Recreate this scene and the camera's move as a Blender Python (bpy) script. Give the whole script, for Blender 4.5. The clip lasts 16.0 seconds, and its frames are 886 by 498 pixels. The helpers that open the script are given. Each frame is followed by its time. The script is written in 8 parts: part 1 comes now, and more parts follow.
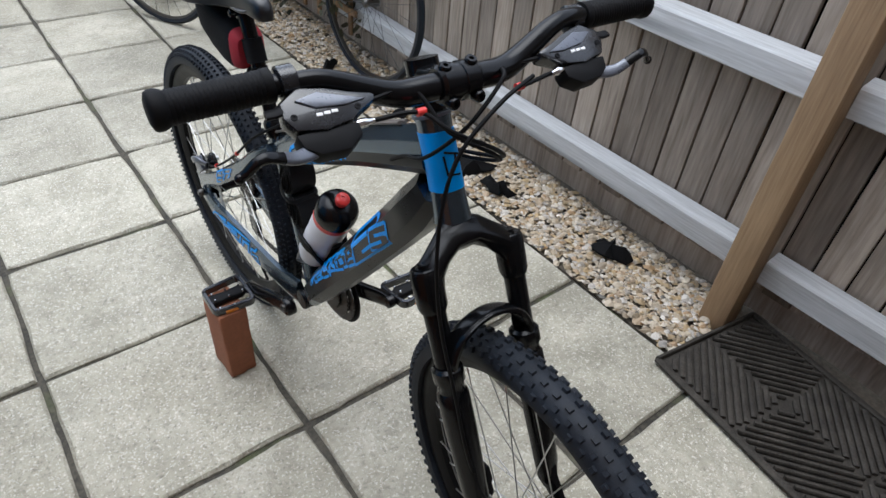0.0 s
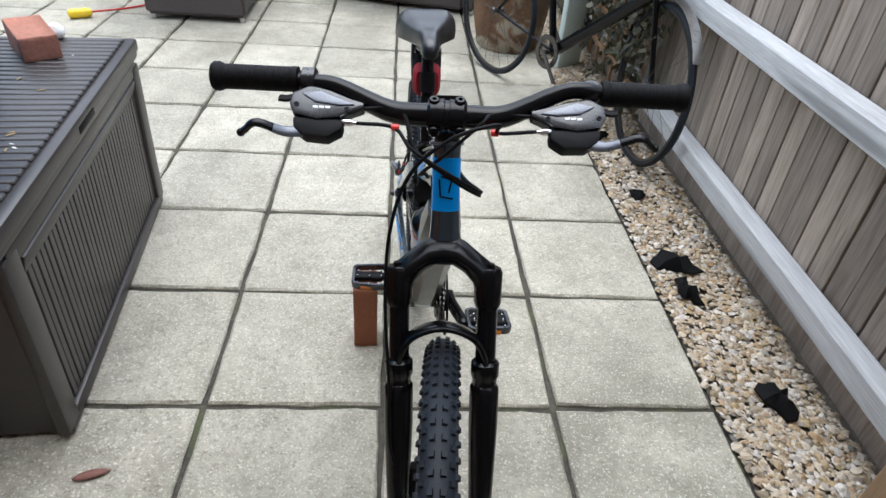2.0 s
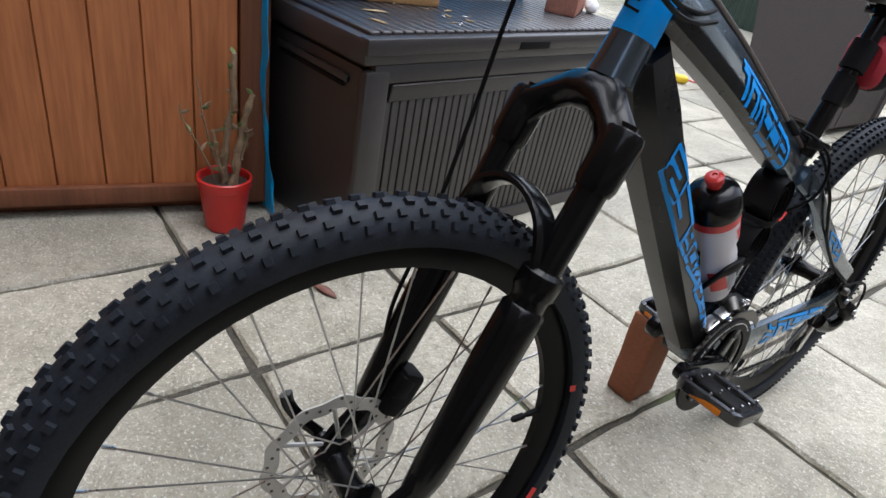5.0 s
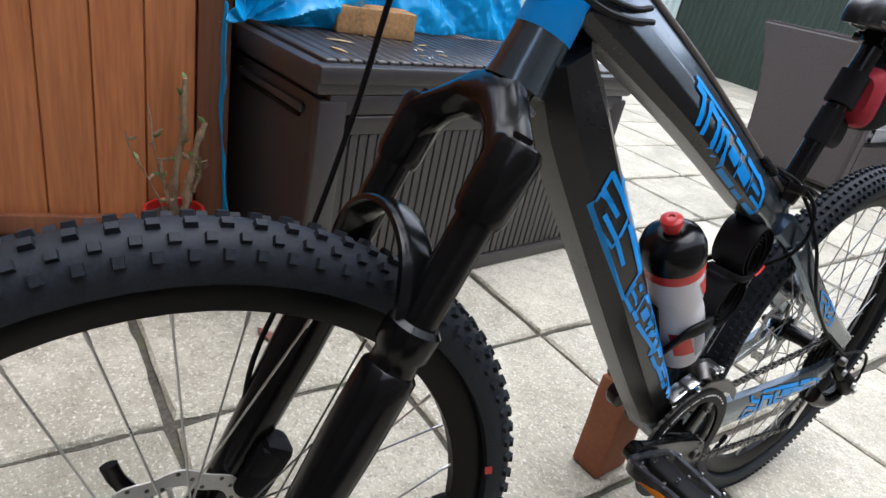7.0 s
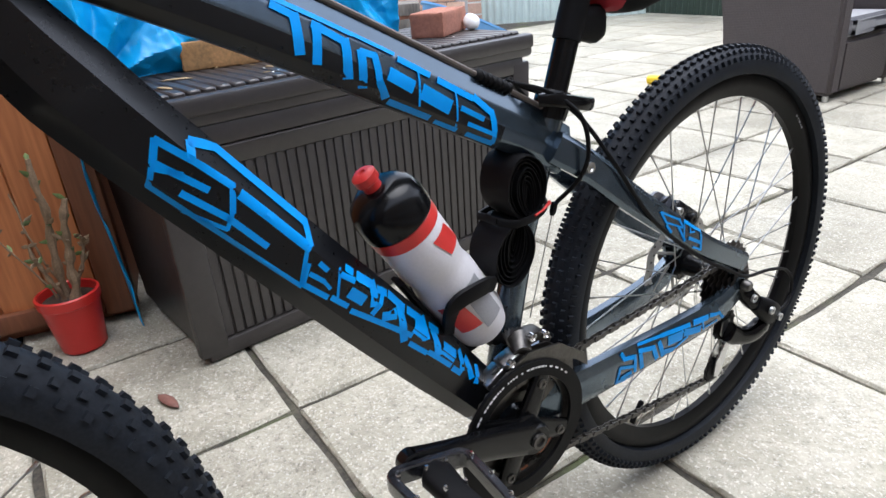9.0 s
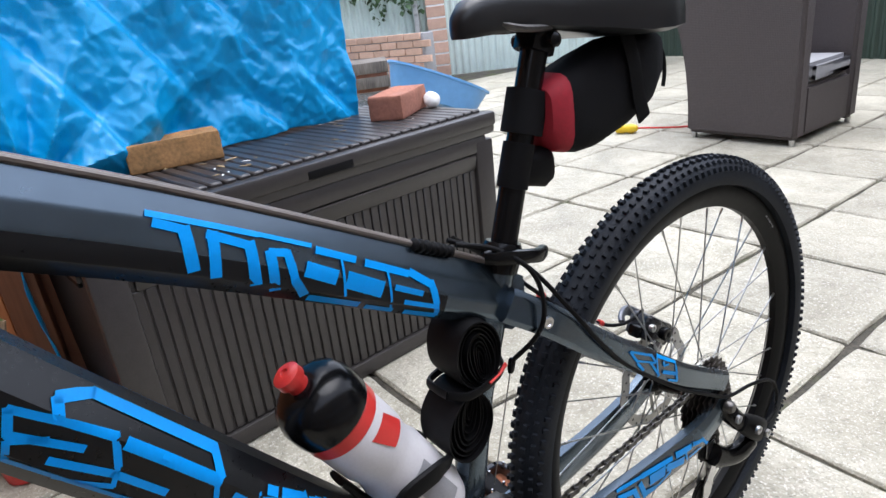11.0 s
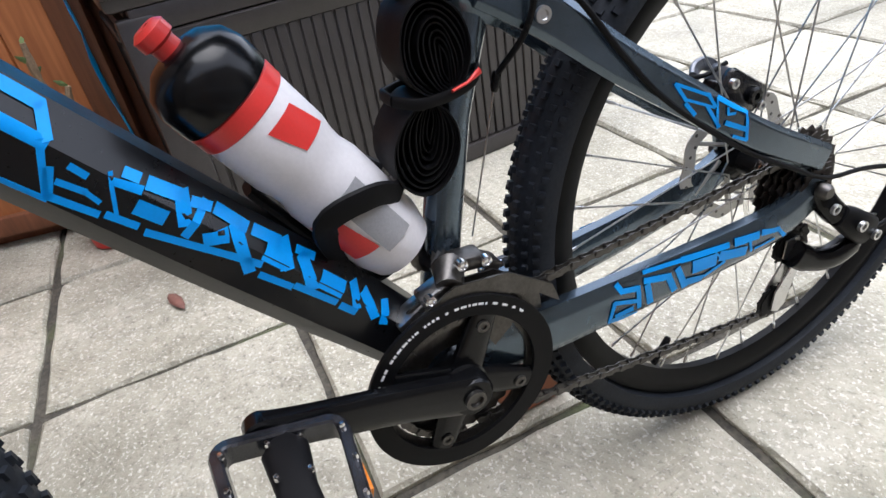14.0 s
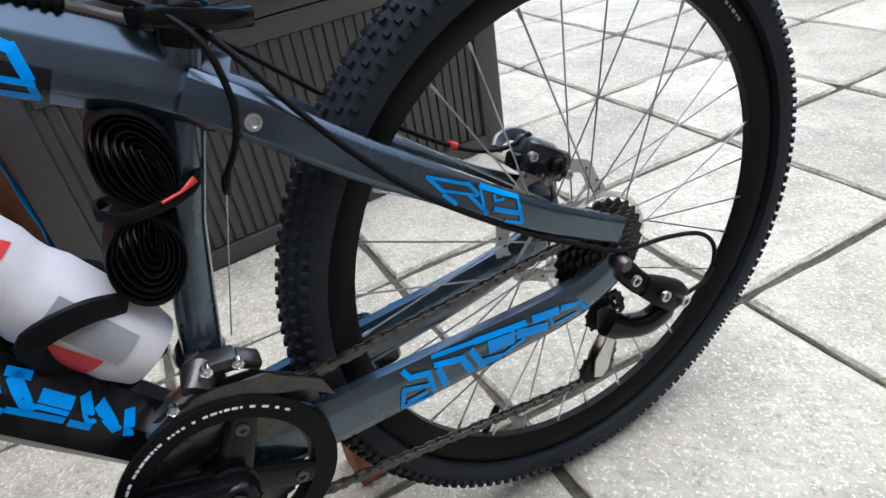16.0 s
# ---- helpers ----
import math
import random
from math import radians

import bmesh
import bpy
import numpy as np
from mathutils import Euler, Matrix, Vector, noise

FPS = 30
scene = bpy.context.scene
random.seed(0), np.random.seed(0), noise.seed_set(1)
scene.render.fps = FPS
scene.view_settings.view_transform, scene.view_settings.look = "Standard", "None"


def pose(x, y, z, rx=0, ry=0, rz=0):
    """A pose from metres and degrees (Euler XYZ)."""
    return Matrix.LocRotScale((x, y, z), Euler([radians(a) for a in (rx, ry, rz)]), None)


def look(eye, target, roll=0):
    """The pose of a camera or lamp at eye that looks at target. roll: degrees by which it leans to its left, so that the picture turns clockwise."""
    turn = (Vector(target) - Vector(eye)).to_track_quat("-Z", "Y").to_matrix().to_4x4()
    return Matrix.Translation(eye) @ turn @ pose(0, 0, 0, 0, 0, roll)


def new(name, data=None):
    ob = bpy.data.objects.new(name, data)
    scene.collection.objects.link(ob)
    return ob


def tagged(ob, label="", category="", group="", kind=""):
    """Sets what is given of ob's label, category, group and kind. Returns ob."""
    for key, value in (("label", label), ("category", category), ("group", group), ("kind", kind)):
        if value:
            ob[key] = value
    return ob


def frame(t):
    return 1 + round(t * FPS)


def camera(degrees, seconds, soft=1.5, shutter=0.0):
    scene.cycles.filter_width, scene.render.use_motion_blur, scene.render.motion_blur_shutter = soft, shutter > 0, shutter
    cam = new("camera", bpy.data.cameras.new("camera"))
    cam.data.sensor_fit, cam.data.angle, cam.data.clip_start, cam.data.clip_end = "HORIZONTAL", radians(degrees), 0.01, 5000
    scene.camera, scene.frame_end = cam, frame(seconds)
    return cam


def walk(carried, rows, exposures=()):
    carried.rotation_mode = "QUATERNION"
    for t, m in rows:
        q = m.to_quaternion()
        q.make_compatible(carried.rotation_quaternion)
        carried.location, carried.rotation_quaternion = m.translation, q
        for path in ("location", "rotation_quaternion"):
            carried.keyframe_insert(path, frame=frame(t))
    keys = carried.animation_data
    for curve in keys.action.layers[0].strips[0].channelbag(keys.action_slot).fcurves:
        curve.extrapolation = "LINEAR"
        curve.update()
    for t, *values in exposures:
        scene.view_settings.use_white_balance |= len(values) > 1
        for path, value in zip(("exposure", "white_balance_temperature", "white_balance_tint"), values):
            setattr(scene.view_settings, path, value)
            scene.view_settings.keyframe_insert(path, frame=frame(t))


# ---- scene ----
cam = camera(70.3, 16.0)
PATH = [
    (0, (0.118, -0.816, 1.277), (1.120, 0.340, -0.012), 5.5),
    (0.5, (0.145, -0.988, 1.274), (0.895, 0.326, -0.034), 5.2),
    (1, (0.181, -1.152, 1.291), (0.705, 0.293, 0.012), 0.7),
    (1.5, (0.305, -1.142, 1.301), (0.689, 0.412, 0.103), 2.1),
    (2, (0.482, -1.093, 1.318), (0.634, 0.515, 0.139), 4.7),
    (2.5, (0.693, -1.140, 1.303), (0.409, 0.453, 0.127), 3.4),
    (3, (0.844, -1.174, 1.302), (0.286, 0.345, 0.126), 2.6),
    (3.5, (0.949, -1.081, 1.252), (0.233, 0.379, 0.088), 7.3),
    (4, (1.007, -0.965, 1.128), (0.004, 0.299, -0.054), 10.1),
    (6.3, (0.864, -0.747, 0.810), (-0.580, 0.365, -0.013), 13.8),
    (6.5, (0.879, -0.731, 0.825), (-0.538, 0.382, -0.040), 15.0),
    (7, (0.932, -0.658, 0.866), (-0.481, 0.461, 0.000), 11.8),
    (7.5, (0.971, -0.539, 0.826), (-0.499, 0.529, -0.011), 5.5),
    (8, (1.030, -0.425, 0.818), (-0.520, 0.514, -0.030), -0.7),
    (8.5, (1.040, -0.369, 0.789), (-0.484, 0.637, -0.027), -3.3),
    (8.7, (1.062, -0.334, 0.797), (-0.466, 0.650, -0.040), -4.1),
    (10.8, (1.009, -0.186, 0.878), (-0.510, 0.870, 0.116), -7.1),
    (11, (0.997, -0.180, 0.900), (-0.538, 0.877, 0.175), -7.1),
    (11.5, (0.989, -0.154, 0.943), (-0.625, 0.856, 0.331), -7.3),
    (12, (0.975, -0.124, 0.929), (-0.719, 0.757, 0.333), -8.4),
    (12.5, (0.960, -0.089, 0.878), (-0.768, 0.669, 0.213), -9.3),
    (13, (0.963, -0.091, 0.797), (-0.723, 0.563, -0.058), -10.0),
    (13.5, (0.972, -0.079, 0.733), (-0.644, 0.497, -0.294), -10.1),
    (14, (0.997, -0.032, 0.710), (-0.584, 0.514, -0.386), -10.6),
    (14.5, (1.023, 0.028, 0.697), (-0.544, 0.596, -0.409), -11.1),
    (15, (1.034, 0.075, 0.702), (-0.524, 0.677, -0.399), -11.1),
    (15.5, (1.027, 0.118, 0.716), (-0.523, 0.742, -0.383), -10.8),
    (16, (1.034, 0.161, 0.732), (-0.528, 0.794, -0.345), -10.7),
]
walk(cam, [(t, look(eye, target, roll)) for t, eye, target, roll in PATH], [(0, 1.48, 6120, 9), (2, 1.66, 6130, 9), (3, 1.52, 6130, 9), (3.8, 1.54, 6150, 10), (6.5, 1.84, 6250, 12), (8.5, 1.94, 6200, 12), (11, 1.82, 6200, 13), (11.5, 1.78, 6200, 12), (12, 1.58, 6200, 12), (13, 2.04, 6300, 13), (13.5, 2.08, 6300, 13), (14.5, 1.92, 6150, 13), (16, 1.80, 6000, 13)])

# ---- light: overcast daylight ----
world = bpy.data.worlds.new("sky")
scene.world = world
world.use_nodes = True
_n, _l = world.node_tree.nodes, world.node_tree.links
_sky = _n.new("ShaderNodeTexSky")
_sky.sky_type = "NISHITA"
_sky.sun_disc = False
_sky.sun_elevation, _sky.sun_rotation = radians(80), radians(20)
_sky.air_density, _sky.dust_density, _sky.ozone_density = 1.0, 1.0, 1.5
_hs = _n.new("ShaderNodeHueSaturation")
_hs.inputs["Saturation"].default_value = 0.34
_l.new(_sky.outputs[0], _hs.inputs["Color"])
_l.new(_hs.outputs[0], _n["Background"].inputs[0])
_n["Background"].inputs[1].default_value = 0.15
sun = new("sun", bpy.data.lights.new("sun", "SUN"))
sun.data.energy, sun.data.angle, sun.data.color = 0.9, radians(60), (1.0, 0.995, 0.985)
sun.matrix_world = look((0, 0, 6), (0.06, -0.16, 4.9))


# ---- materials ----
def material(name, color, rough=0.6, metal=0.0, spread=0.15, size=20.0, fine=200.0, bump=0.15, fine_mix=0.5, coat=0.0,
             second=None, island=0.0, random_tint=0.0, distance=0.002, transmission=0.0, stretch=(1, 1, 1), spec=0.5):
    """A node material: two scales of noise in colour, roughness and relief, optional tint by piece."""
    m = bpy.data.materials.new(name)
    m.use_nodes = True
    n, l = m.node_tree.nodes, m.node_tree.links
    b = n["Principled BSDF"]
    tc = n.new("ShaderNodeTexCoord")
    mp = n.new("ShaderNodeMapping")
    mp.inputs["Scale"].default_value = stretch
    l.new(tc.outputs["Object"], mp.inputs[0])
    if random_tint:
        shift = n.new("ShaderNodeMath")
        shift.operation = "MULTIPLY"
        shift.inputs[1].default_value = 41.0
        l.new(n.new("ShaderNodeObjectInfo").outputs["Random"], shift.inputs[0])
        l.new(shift.outputs[0], mp.inputs["Location"])

    def noise_node(scale, detail):
        t = n.new("ShaderNodeTexNoise")
        t.inputs["Scale"].default_value, t.inputs["Detail"].default_value = scale, detail
        l.new(mp.outputs[0], t.inputs["Vector"])
        return t
    big, small = noise_node(size, 5.0), noise_node(fine, 3.0)
    mix = n.new("ShaderNodeMix")
    mix.inputs[0].default_value = fine_mix
    l.new(big.outputs[0], mix.inputs[2])
    l.new(small.outputs[0], mix.inputs[3])
    ramp = n.new("ShaderNodeValToRGB")
    c2 = second or [c * (1 - spread) for c in color]
    c1 = [min(1, c * (1 + spread)) for c in color]
    ramp.color_ramp.elements[0].position, ramp.color_ramp.elements[1].position = 0.33, 0.67
    ramp.color_ramp.elements[0].color, ramp.color_ramp.elements[1].color = (*c2, 1), (*c1, 1)
    l.new(mix.outputs[0], ramp.inputs[0])
    out = ramp.outputs[0]
    if island or random_tint:
        src = n.new("ShaderNodeNewGeometry").outputs["Random Per Island"] if island else n.new("ShaderNodeObjectInfo").outputs["Random"]
        amount = island or random_tint
        mr = n.new("ShaderNodeMapRange")
        mr.inputs[3].default_value, mr.inputs[4].default_value = 1 - amount, 1 + amount
        l.new(src, mr.inputs[0])
        hsv = n.new("ShaderNodeHueSaturation")
        l.new(mr.outputs[0], hsv.inputs["Value"])
        l.new(out, hsv.inputs["Color"])
        out = hsv.outputs[0]
    l.new(out, b.inputs["Base Color"])
    rr = n.new("ShaderNodeMapRange")
    rr.inputs[3].default_value, rr.inputs[4].default_value = max(0.03, rough - 0.12), min(1, rough + 0.12)
    l.new(mix.outputs[0], rr.inputs[0])
    l.new(rr.outputs[0], b.inputs["Roughness"])
    b.inputs["Metallic"].default_value = metal
    b.inputs["Specular IOR Level"].default_value = spec
    b.inputs["Coat Weight"].default_value = coat
    b.inputs["Coat Roughness"].default_value = 0.12
    b.inputs["Transmission Weight"].default_value = transmission
    if bump:
        bp = n.new("ShaderNodeBump")
        bp.inputs["Strength"].default_value, bp.inputs["Distance"].default_value = bump, distance
        l.new(mix.outputs[0], bp.inputs["Height"])
        l.new(bp.outputs[0], b.inputs["Normal"])
    return m


def slab_material():
    """Riven concrete paving: pale grey-buff, damp stains, pale aggregate flecks, shallow ripples; each slab a little different."""
    m = bpy.data.materials.new("paving")
    m.use_nodes = True
    n, l = m.node_tree.nodes, m.node_tree.links
    b = n["Principled BSDF"]
    geo = n.new("ShaderNodeNewGeometry")
    info = n.new("ShaderNodeObjectInfo")

    def noise_node(scale, detail, rough=0.5, distort=0.0):
        t = n.new("ShaderNodeTexNoise")
        t.inputs["Scale"].default_value, t.inputs["Detail"].default_value = scale, detail
        t.inputs["Roughness"].default_value, t.inputs["Distortion"].default_value = rough, distort
        l.new(geo.outputs["Position"], t.inputs["Vector"])
        return t.outputs[0]

    def remap(src, a, b_, c, d):
        r = n.new("ShaderNodeMapRange")
        for k, v in enumerate((a, b_, c, d)):
            r.inputs[k + 1].default_value = v
        l.new(src, r.inputs[0])
        return r.outputs[0]

    def blend(fac, a, colour):
        x = n.new("ShaderNodeMix")
        x.data_type = "RGBA"
        x.inputs[7].default_value = (*colour, 1)
        l.new(fac, x.inputs[0])
        if isinstance(a, tuple):
            x.inputs[6].default_value = (*a, 1)
        else:
            l.new(a, x.inputs[6])
        return x.outputs[2]
    patch, grit, fleck, stain, ripple = noise_node(5.0, 8, 0.65), noise_node(58, 7, 0.75), noise_node(165, 3, 0.65), noise_node(1.5, 9, 0.68, 1.0), noise_node(7, 6, 0.62, 1.8)
    pit, blot = noise_node(115, 4, 0.7), noise_node(17, 7, 0.7, 0.6)
    c = blend(remap(patch, 0.32, 0.70, 0, 1), (0.330, 0.306, 0.236), (0.52, 0.490, 0.398))
    c = blend(remap(blot, 0.50, 0.72, 0, 0.55), c, (0.235, 0.215, 0.160))
    c = blend(remap(grit, 0.48, 0.68, 0, 0.62), c, (0.225, 0.207, 0.158))
    c = blend(remap(stain, 0.47, 0.66, 0, 0.66), c, (0.205, 0.192, 0.146))
    c = blend(remap(pit, 0.57, 0.66, 0, 0.5), c, (0.105, 0.097, 0.076))
    c = blend(remap(fleck, 0.565, 0.635, 0, 0.6), c, (0.76, 0.73, 0.65))
    hsv = n.new("ShaderNodeHueSaturation")
    l.new(remap(info.outputs["Random"], 0, 1, 0.86, 1.10), hsv.inputs["Value"])
    l.new(c, hsv.inputs["Color"])
    l.new(hsv.outputs[0], b.inputs["Base Color"])
    l.new(remap(stain, 0.35, 0.70, 0.72, 0.42), b.inputs["Roughness"])
    height = n.new("ShaderNodeMath")
    height.operation = "MULTIPLY_ADD"
    height.inputs[1].default_value = 0.25
    l.new(grit, height.inputs[0])
    l.new(ripple, height.inputs[2])
    bp = n.new("ShaderNodeBump")
    bp.inputs["Strength"].default_value, bp.inputs["Distance"].default_value = 1.0, 0.016
    l.new(height.outputs[0], bp.inputs["Height"])
    l.new(bp.outputs[0], b.inputs["Normal"])
    return m


def joint_material():
    """Damp soil and grit between the slabs, with moss in patches."""
    m = material("joint_soil", (0.062, 0.055, 0.042), 0.95, spread=0.6, size=9, fine=110, bump=0.9, distance=0.008, second=(0.014, 0.013, 0.011))
    n, l = m.node_tree.nodes, m.node_tree.links
    b = n["Principled BSDF"]
    moss = n.new("ShaderNodeTexNoise")
    moss.inputs["Scale"].default_value, moss.inputs["Detail"].default_value = 4.5, 8.0
    l.new(n.new("ShaderNodeTexCoord").outputs["Object"], moss.inputs["Vector"])
    mr = n.new("ShaderNodeMapRange")
    for k, v in enumerate((0.54, 0.66, 0.0, 0.75)):
        mr.inputs[k + 1].default_value = v
    l.new(moss.outputs[0], mr.inputs[0])
    mx = n.new("ShaderNodeMix")
    mx.data_type = "RGBA"
    mx.inputs[7].default_value = (0.070, 0.088, 0.030, 1)
    l.new(mr.outputs[0], mx.inputs[0])
    l.new(b.inputs["Base Color"].links[0].from_socket, mx.inputs[6])
    l.new(mx.outputs[2], b.inputs["Base Color"])
    return m


def wood_material(name, color, dark, scale=(30, 30, 2.0), rough=0.7, spread=0.2, tint=0.2):
    """Weathered wood with grain along one axis and knots."""
    m = material(name, color, rough, spread=spread, size=1.0, fine=6.0, bump=0.35, fine_mix=0.5, second=dark, random_tint=tint, stretch=scale, distance=0.003)
    n, l = m.node_tree.nodes, m.node_tree.links
    b = n["Principled BSDF"]
    vec = [x for x in n if x.bl_idname == "ShaderNodeMapping"][0]
    vor = n.new("ShaderNodeTexVoronoi")
    vor.inputs["Scale"].default_value = 0.33
    l.new(vec.outputs[0], vor.inputs["Vector"])
    mr = n.new("ShaderNodeMapRange")
    for k, v in enumerate((0.10, 0.22, 0.62, 0.0)):
        mr.inputs[k + 1].default_value = v
    l.new(vor.outputs["Distance"], mr.inputs[0])
    mx = n.new("ShaderNodeMix")
    mx.data_type = "RGBA"
    mx.inputs[7].default_value = (*[c * 0.35 for c in dark], 1)
    l.new(mr.outputs[0], mx.inputs[0])
    l.new(b.inputs["Base Color"].links[0].from_socket, mx.inputs[6])
    l.new(mx.outputs[2], b.inputs["Base Color"])
    return m


def gravel_material():
    """Mixed flint gravel: cream, tan, orange-brown and grey, by stone."""
    m = material("gravel_stone", (0.5, 0.4, 0.3), 0.65, spread=0.25, size=30, fine=160, bump=0.25)
    n, l = m.node_tree.nodes, m.node_tree.links
    b = n["Principled BSDF"]
    geo = n.new("ShaderNodeNewGeometry")
    ramp = n.new("ShaderNodeValToRGB")
    e = ramp.color_ramp.elements
    e[0].position, e[0].color = 0.0, (0.40, 0.33, 0.23, 1)
    e[1].position, e[1].color = 1.0, (0.10, 0.095, 0.085, 1)
    for p, c in ((0.2, (0.54, 0.48, 0.38)), (0.34, (0.32, 0.20, 0.09)), (0.46, (0.60, 0.56, 0.48)), (0.58, (0.27, 0.22, 0.15)), (0.70, (0.44, 0.33, 0.18)), (0.80, (0.20, 0.17, 0.13)), (0.92, (0.66, 0.63, 0.58))):
        x = e.new(p)
        x.color = (*c, 1)
    l.new(geo.outputs["Random Per Island"], ramp.inputs[0])
    mx = n.new("ShaderNodeMix")
    mx.data_type, mx.blend_type = "RGBA", "MULTIPLY"
    mx.inputs[0].default_value = 0.6
    old = b.inputs["Base Color"].links[0].from_socket
    l.new(ramp.outputs[0], mx.inputs[6])
    bright = n.new("ShaderNodeHueSaturation")
    bright.inputs["Value"].default_value, bright.inputs["Saturation"].default_value = 1.9, 0.2
    l.new(old, bright.inputs["Color"])
    l.new(bright.outputs[0], mx.inputs[7])
    l.new(mx.outputs[2], b.inputs["Base Color"])
    return m


def tube_material():
    return material("dark_gloss_frame_paint", (0.076, 0.110, 0.145), 0.25, 0.86, 0.12, 12, 60, 0.0, spec=0.62, coat=0.7)


M_SLAB = slab_material()
M_JOINT = joint_material()
M_WHITESTONE = material("white_stone", (0.78, 0.77, 0.75), 0.6, spread=0.1, size=40, fine=200, bump=0.3)
M_TERRA = material("terracotta_brick", (0.58, 0.38, 0.29), 0.85, spread=0.14, size=12, fine=90, bump=0.4, random_tint=0.15)
M_DEADLEAF = material("dark_creeper_leaf", (0.055, 0.055, 0.030), 0.6, spread=0.4, size=20, fine=200, bump=0.1, island=0.6)
M_EARTH = material("earth", (0.12, 0.10, 0.075), 0.95, spread=0.4, size=10, fine=80, bump=0.7, distance=0.01)
M_GRAVEL = gravel_material()
M_FENCE = wood_material("fence_board_wood", (0.315, 0.268, 0.222), (0.172, 0.138, 0.108), (18, 18, 1.4), 0.8, 0.25, 0.34)
M_RAIL = wood_material("fence_rail_wood", (0.52, 0.53, 0.535), (0.36, 0.362, 0.36), (30, 1.5, 30), 0.75, 0.12, 0.1)
M_POST = wood_material("fence_post_wood", (0.36, 0.245, 0.14), (0.24, 0.15, 0.08), (26, 26, 1.4), 0.75, 0.2, 0.1)
M_SHED = wood_material("shed_stained_wood", (0.43, 0.155, 0.052), (0.30, 0.096, 0.030), (18, 18, 1.2), 0.55, 0.2, 0.08)
M_SHEDTRIM = wood_material("shed_trim_wood", (0.17, 0.06, 0.025), (0.11, 0.035, 0.014), (18, 18, 1.2), 0.55, 0.2, 0.05)
M_BOX = material("brown_plastic", (0.034, 0.0295, 0.0285), 0.38, spread=0.2, size=60, fine=300, bump=0.12, spec=0.62)
M_TARP = material("blue_tarpaulin", (0.003, 0.30, 0.63), 0.32, spread=0.14, size=8, fine=420, bump=0.12, spec=0.42)
M_BRICKB = material("buff_brick", (0.36, 0.19, 0.075), 0.85, spread=0.35, size=18, fine=130, bump=0.6, second=(0.20, 0.12, 0.05))
M_BRICKR = material("red_brick", (0.36, 0.15, 0.10), 0.85, spread=0.25, size=18, fine=130, bump=0.6)
M_BRICKO = material("orange_brick", (0.27, 0.10, 0.05), 0.85, spread=0.15, size=18, fine=130, bump=0.4)
M_POT = material("red_glazed_plastic", (0.52, 0.022, 0.018), 0.35, spread=0.06, size=20, fine=300, bump=0.03)
M_SOIL = material("potting_soil", (0.045, 0.03, 0.02), 0.95, spread=0.5, size=60, fine=200, bump=0.8, distance=0.006)
M_STEM = material("dry_stem", (0.22, 0.15, 0.09), 0.8, spread=0.35, size=60, fine=250, bump=0.3)
M_LEAF = material("green_leaf", (0.10, 0.14, 0.045), 0.55, spread=0.35, size=40, fine=200, bump=0.1, random_tint=0.3)
M_IVY = material("ivy_leaf", (0.045, 0.095, 0.035), 0.5, spread=0.3, size=20, fine=200, bump=0.1, island=0.4)
M_WICKER = material("grey_brown_rattan", (0.088, 0.075, 0.074), 0.6, spread=0.15, size=120, fine=500, bump=0.4, spec=0.3)
def weave(m, pitch=0.0085):
    """Over-and-under weave relief on a material."""
    n, l = m.node_tree.nodes, m.node_tree.links
    b = n["Principled BSDF"]
    tc = n.new("ShaderNodeTexCoord")
    total = None
    for axis in ("X", "Y", "Z"):
        w = n.new("ShaderNodeTexWave")
        w.bands_direction = axis
        w.inputs["Scale"].default_value, w.inputs["Distortion"].default_value = 0.314 / pitch, 0.4
        l.new(tc.outputs["Object"], w.inputs["Vector"])
        if total is None:
            total = w.outputs["Fac"]
        else:
            add = n.new("ShaderNodeMath")
            add.operation = "ADD"
            l.new(total, add.inputs[0])
            l.new(w.outputs["Fac"], add.inputs[1])
            total = add.outputs[0]
    bp = n.new("ShaderNodeBump")
    bp.inputs["Strength"].default_value, bp.inputs["Distance"].default_value = 0.35, 0.003
    l.new(total, bp.inputs["Height"])
    l.new(bp.outputs[0], b.inputs["Normal"])
    return m


weave(M_WICKER)
M_CUSHION = material("grey_cushion", (0.30, 0.30, 0.31), 0.9, spread=0.1, size=40, fine=500, bump=0.2)
M_MINT = material("pale_green_metal", (0.60, 0.71, 0.68), 0.55, spread=0.08, size=6, fine=120, bump=0.05)
M_DKGREEN = material("dark_green_metal", (0.026, 0.046, 0.033), 0.5, spread=0.15, size=6, fine=120, bump=0.05)
M_LOG = wood_material("planter_wood", (0.26, 0.155, 0.08), (0.13, 0.075, 0.04), (14, 14, 2), 0.8, 0.3, 0.2)
M_BLOCKER = material("dark_light_blocker", (0.135, 0.105, 0.085), 0.85, spread=0.3, size=5, fine=60, bump=0.4)
M_CRATE = wood_material("grey_crate_wood", (0.17, 0.15, 0.13), (0.08, 0.07, 0.06), (14, 14, 2), 0.8, 0.3, 0.2)
M_FRAME = tube_material()
M_COG = material("oily_sprocket_steel", (0.040, 0.033, 0.030), 0.42, 0.6, 0.4, 60, 300, 0.2, second=(0.014, 0.011, 0.010))
M_ROTOR = material("brushed_disc_steel", (0.50, 0.49, 0.46), 0.5, 0.55, spread=0.1, size=60, fine=600, bump=0.05)
M_DECAL = material("gloss_black_lacquer", (0.0042, 0.0046, 0.0058), 0.30, spread=0.12, size=14, fine=240, bump=0.02, spec=0.36, coat=0.12)
M_BLUE = material("blue_graphic", (0.002, 0.30, 0.82), 0.4, spread=0.06, size=60, fine=500, bump=0.0, spec=0.2, coat=0.15)
